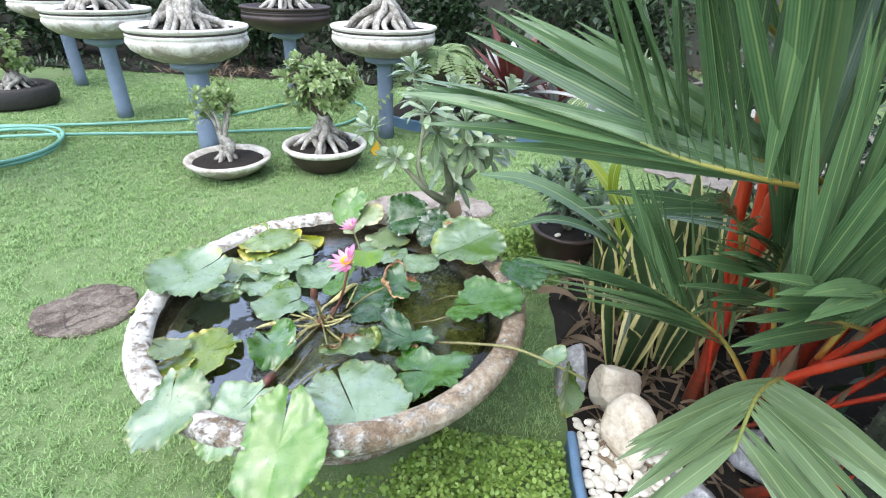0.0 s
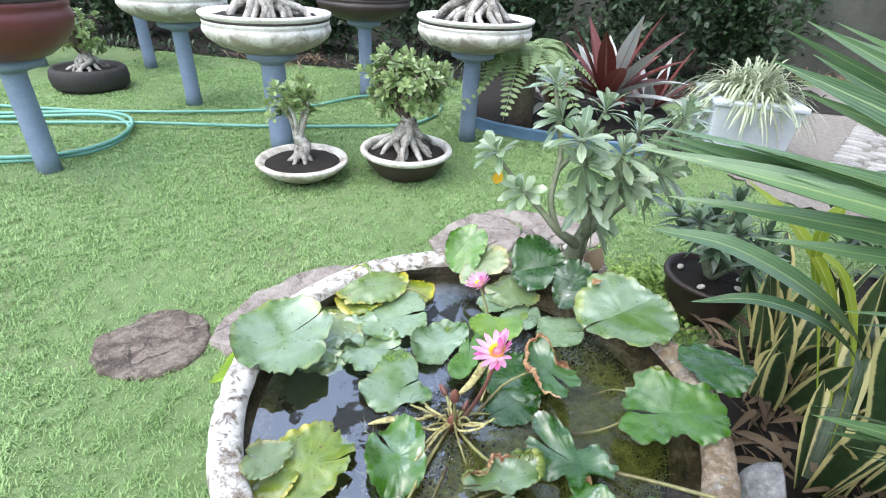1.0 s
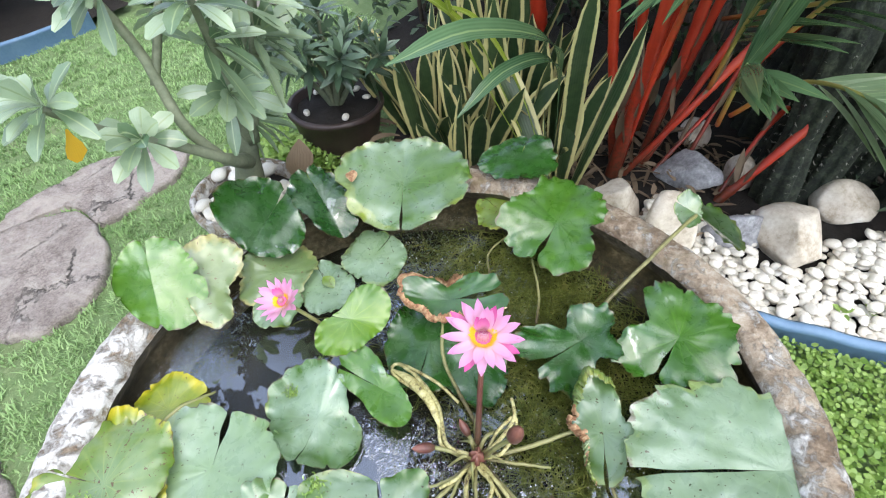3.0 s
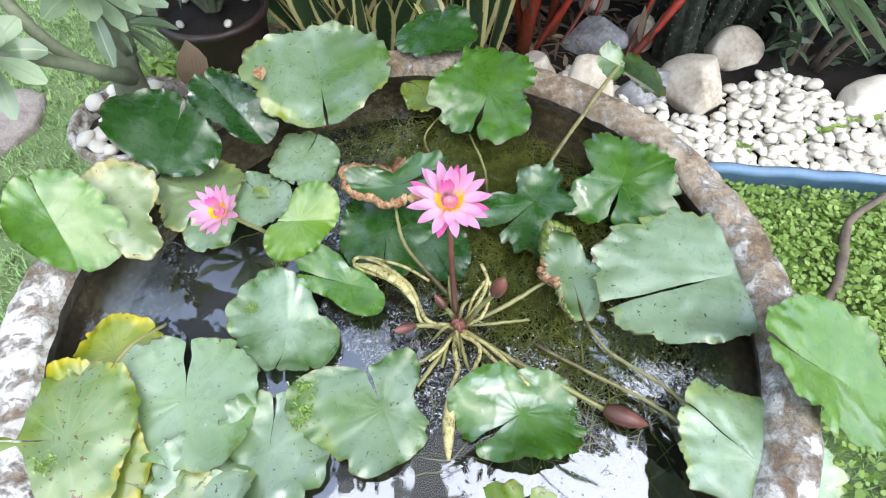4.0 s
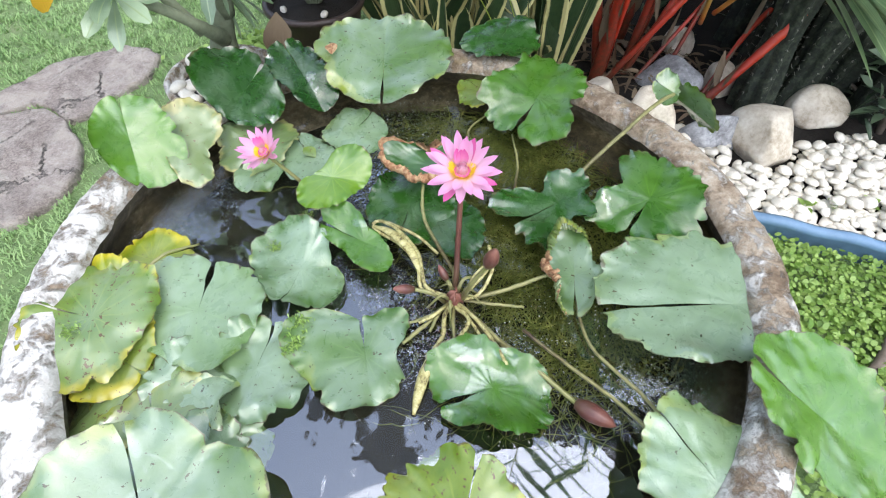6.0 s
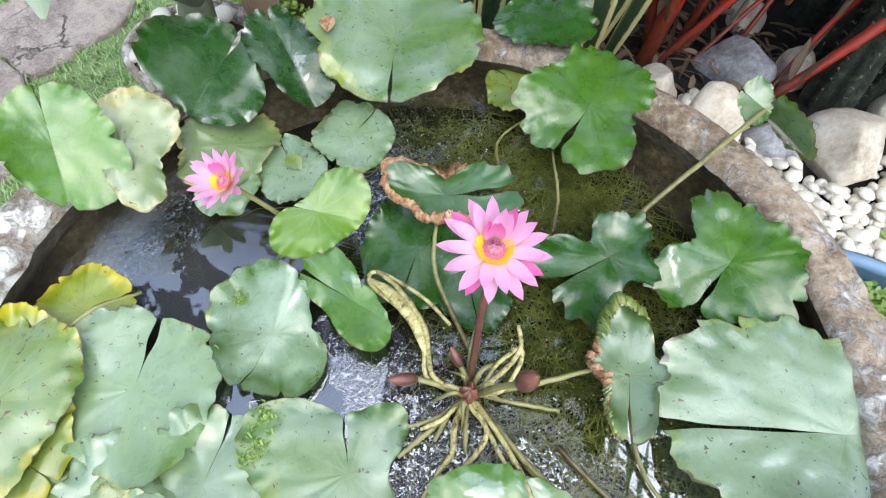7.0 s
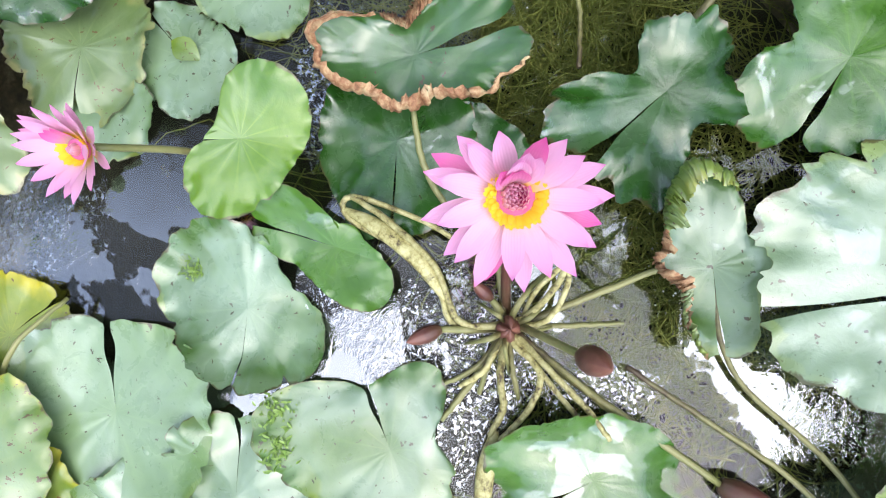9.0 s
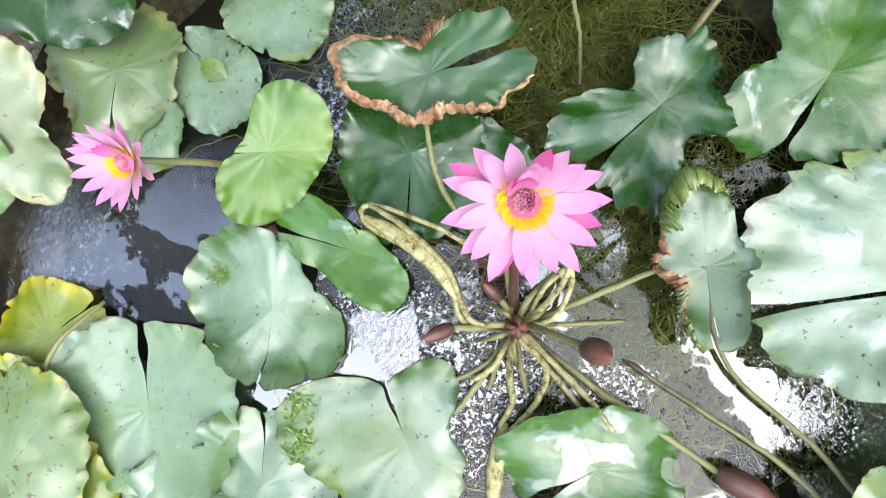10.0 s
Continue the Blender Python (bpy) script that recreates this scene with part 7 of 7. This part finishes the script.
fern = thing("fern", (-0.28, 4.62, 0.0), "sword fern with arching drooping fronds", "fern")
part("crown_base", Builder().add(*revolve([(0.0, 0.0), (0.10, 0.0), (0.09, 0.3), (0.07, 0.55), (0.0, 0.58)], 20, 0.15, 8)).mesh("crown_base", M["twig"]), fern)
for i in range(22):
    a = i * 2.4
    o = 0.7 + 0.7 * (i / 22)
    way = (math.sin(o) * math.cos(a), math.sin(o) * math.sin(a), math.cos(o))
    line = arc((0, 0, 0.56), way, rng.uniform(0.58, 0.85), rng.uniform(0.7, 1.1), 22)
    b = Builder().add(*tube(line, [0.004, 0.002], 5))
    for k in range(1, 21):
        tan = unit(line[min(k + 1, 21)] - line[k - 1])
        out = unit(np.cross(tan, (0, 0, 1)))
        l = 0.10 * math.sin(math.pi * (0.12 + 0.85 * k / 21)) + 0.008
        for sgn in (-1, 1):
            b.add(*blade(arc(line[k], sgn * out + tan * 0.25, l, 0.1, 4), 0.015, OVATE, np.cross(out, tan), 0.1, 3))
    part("frond", b.mesh("frond", M["fern"]), fern)

box = thing("planter_box", (1.32, 4.58, 0.0), "square white planter box with pale striped grass", "planter")
bx = Builder()
for lo, hi, z0, z1 in ((0.25, 0.285, 0.0, 0.40), (0.30, 0.30, 0.40, 0.44)):
    ring = [(sx * (lo if z == z0 else hi), sy * (lo if z == z0 else hi), z) for z in (z0, z1) for sx, sy in ((-1, -1), (1, -1), (1, 1), (-1, 1))]
    bx.add(ring, [(0, 1, 5, 4), (1, 2, 6, 5), (2, 3, 7, 6), (3, 0, 4, 7), (3, 2, 1, 0), (4, 5, 6, 7)])
bo = part("body", bx.mesh("body", M["box"], False), box)
bev = bo.modifiers.new("bevel", "BEVEL")
bev.width, bev.segments = 0.012, 2
b = Builder()
for i in range(700):
    a, o = rng.uniform(0, 6.28), rng.uniform(0.1, 1.25)
    way = (math.sin(o) * math.cos(a), math.sin(o) * math.sin(a), math.cos(o))
    b.add(*blade(arc((rng.normal(0, 0.07), rng.normal(0, 0.07), 0.42), way, rng.uniform(0.32, 0.60), rng.uniform(0.45, 1.0), 7), 0.0085, SWORD, (0.1, 0.1, 1), 0.2, 3))
part("striped_grass", b.mesh("striped_grass", M["white_grass"]), box, "white-striped arching grass")

# ---- pale flagstone path ----
path = thing("stone_path", (2.2, 4.6, 0), "path of pale irregular flagstones with dark joints", "path", kind="structure")
pv = [(1.32, 3.85), (1.30, 4.4), (1.7, 5.6), (3.0, 7.6), (4.6, 7.2), (3.6, 4.9), (2.7, 3.8), (2.2, 3.5), (1.65, 3.55)]
part("bedding", slab([(x - 2.2, y - 4.6) for x, y in pv], 0.005, 3, 0.005).mesh("bedding", M["litter"]), path)
d_path, s_path = unit((1.95, 2.97)), unit((2.97, -1.95))
step = 0.0
while step < 3.6:
    deep = rng.uniform(0.08, 0.13)
    wide = 1 + 0.25 * step
    cut = [wide * q for q in sorted([-0.20, 0.21] + list(rng.uniform(-0.08, 0.09, int(rng.integers(1, 3)))))]
    for lo, hi in zip(cut[:-1], cut[1:]):
        if hi - lo < 0.05:
            continue
        c = np.array((1.93, 4.08)) + d_path * (step + deep / 2) + s_path * (lo + hi) / 2
        k = 8
        poly = []
        for q in range(k):
            t = 6.283 * (q + 0.5) / k
            sq = 1 / max(abs(math.cos(t)), abs(math.sin(t)))
            poly.append(c + d_path * (deep / 2 - 0.008) * math.sin(t) * sq * rng.uniform(0.86, 1.0) + s_path * ((hi - lo) / 2 - 0.008) * math.cos(t) * sq * rng.uniform(0.86, 1.0))
        v = [(q[0] - 2.2, q[1] - 4.6, 0.0) for q in poly] + [(q[0] - 2.2, q[1] - 4.6, 0.026) for q in poly] + [(*(c + (q - c) * 0.9 - (2.2, 4.6)), 0.034 + rng.uniform(0, 0.004)) for q in poly]
        f = grid_faces(3, k, True) + [tuple(range(2 * k, 3 * k))]
        part("flagstone", Builder().add(v, f).mesh("flagstone", M["path_stone"], False), path)
    step += deep

# ---- hedge and growth behind the stands ----
for i, (x, y, s) in enumerate(((-7.2, 6.3, 1.3), (-5.9, 7.0, 1.3), (-4.5, 7.2, 1.2), (-3.1, 7.0, 1.2), (-1.8, 7.3, 1.3), (-0.5, 7.2, 1.2), (0.9, 7.4, 1.3), (2.0, 7.6, 1.2), (5.4, 6.4, 1.4), (4.2, 4.6, 1.3), (3.4, 3.2, 1.2), (-7.0, 4.8, 1.2), (3.2, 8.9, 1.3))):
    leaf_mass("hedge_shrub", (x, y, 0.0), (0.75, 0.5, s), 2400, 0.12, 0.030, "dark_leaf" if i % 2 else "grey_leaf", "dense dark green hedge shrub behind the stands", "shrub", OVATE, 80 + i, group="hedge at the back of the garden")
    b = Builder()
    for k in range(160):
        a = rng.uniform(0, 6.28)
        b.add(*blade(arc((rng.normal(0, 0.5), rng.normal(-0.35, 0.2), 0.0), (math.cos(a), math.sin(a) - 0.3, 1.2), rng.uniform(0.1, 0.3), 0.5, 5), 0.012, LANCE, (0, 0, 1), 0.2, 3))
    wd = thing("border_weeds", (x, y - 0.35, 0.0), "tufts of green weeds and dry leaves under the hedge", "weeds", "weeds under the hedge")
    part("leaves", b.mesh("leaves", M["dark_leaf" if i % 3 else "dry_leaf"]), wd)

# Added walls close the place; the east one blocks sky light over the bed.
for wall_name, x, y, lx, ly in (("wall_east", 2.75, 0.2, 0.16, 6.0), ("wall_north", -1.2, 8.6, 17.0, 0.16), ("wall_west", -8.6, 3.0, 0.16, 11.0)):
    wv = [(sx * lx / 2, sy * ly / 2, z) for z in (-0.05, 2.3) for sx, sy in ((-1, -1), (1, -1), (1, 1), (-1, 1))]
    wm = Builder().add(wv, [(0, 1, 5, 4), (1, 2, 6, 5), (2, 3, 7, 6), (3, 0, 4, 7), (3, 2, 1, 0), (4, 5, 6, 7)]).mesh(wall_name, M["closing_wall"], False)
    solo(wall_name, wm, (x, y, 0), "added dark wall that closes the place and blocks sky light", "wall", kind="structure")

# soil strip under the hedge
hs = Builder().add([(x, y, 0.004 + 0.012 * noise.noise((x, y, 2))) for y in np.linspace(6.2, 12, 8) for x in np.linspace(-9, 3.0, 30)], grid_faces(8, 30))
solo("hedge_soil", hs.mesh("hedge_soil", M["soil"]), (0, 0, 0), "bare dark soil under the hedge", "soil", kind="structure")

# ---- white pebbles, last ----
cells = [(x, y) for y in np.arange(0.30, 1.32, 0.036) for x in np.arange(0.60, 1.24, 0.036)]
rng.shuffle(cells)


def off_pebbles(x, y, near):
    """Outside the pebble cover, or under a rock."""
    if x < edge_x(y) + 0.022 or x > 0.96 + 0.30 * (0.95 - y) + 0.05 * math.sin(y * 20):
        return True
    return any(math.hypot(x - q[0], y - q[1]) < max(q[3][:2]) * near for q in rocks)


for x, y in cells:
    x, y = x + rng.uniform(-0.012, 0.012), y + rng.uniform(-0.012, 0.012)
    if not off_pebbles(x, y, 0.72):
        pebble_at(bed, x - 0.9, y - 1.0, 0.040 + rng.uniform(0, 0.022), rng.uniform(0.014, 0.023))

# the lower layer of pebbles, seen in the gaps
ball = bmesh.new()
bmesh.ops.create_icosphere(ball, subdivisions=2, radius=1.0)
bv = np.array([tuple(v.co) for v in ball.verts])
bf = [tuple(v.index for v in f.verts) for f in ball.faces]
ball.free()
low_layer = Builder()
for x in np.arange(0.56, 1.26, 0.021):
    for y in np.arange(0.25, 1.34, 0.021):
        px, py = x + rng.uniform(-0.010, 0.010), y + rng.uniform(-0.010, 0.010)
        if off_pebbles(px, py, 0.6):
            continue
        size = rng.uniform(0.010, 0.016) * np.array((1.25, 0.9, 0.65))
        turn = rng.uniform(0, 6.28)
        q = bv * size * (1 + 0.10 * rng.normal(0, 1, (1, 3)))
        q = np.stack([q[:, 0] * math.cos(turn) - q[:, 1] * math.sin(turn) + px, q[:, 0] * math.sin(turn) + q[:, 1] * math.cos(turn) + py, q[:, 2] + 0.034 + rng.uniform(0, 0.006)], 1)
        low_layer.add(q, bf)
solo("pebble_layer", low_layer.mesh("pebble_layer", M["pebble"]), (0, 0, 0), "lower layer of small white pebbles", "pebbles", kind="stuff")
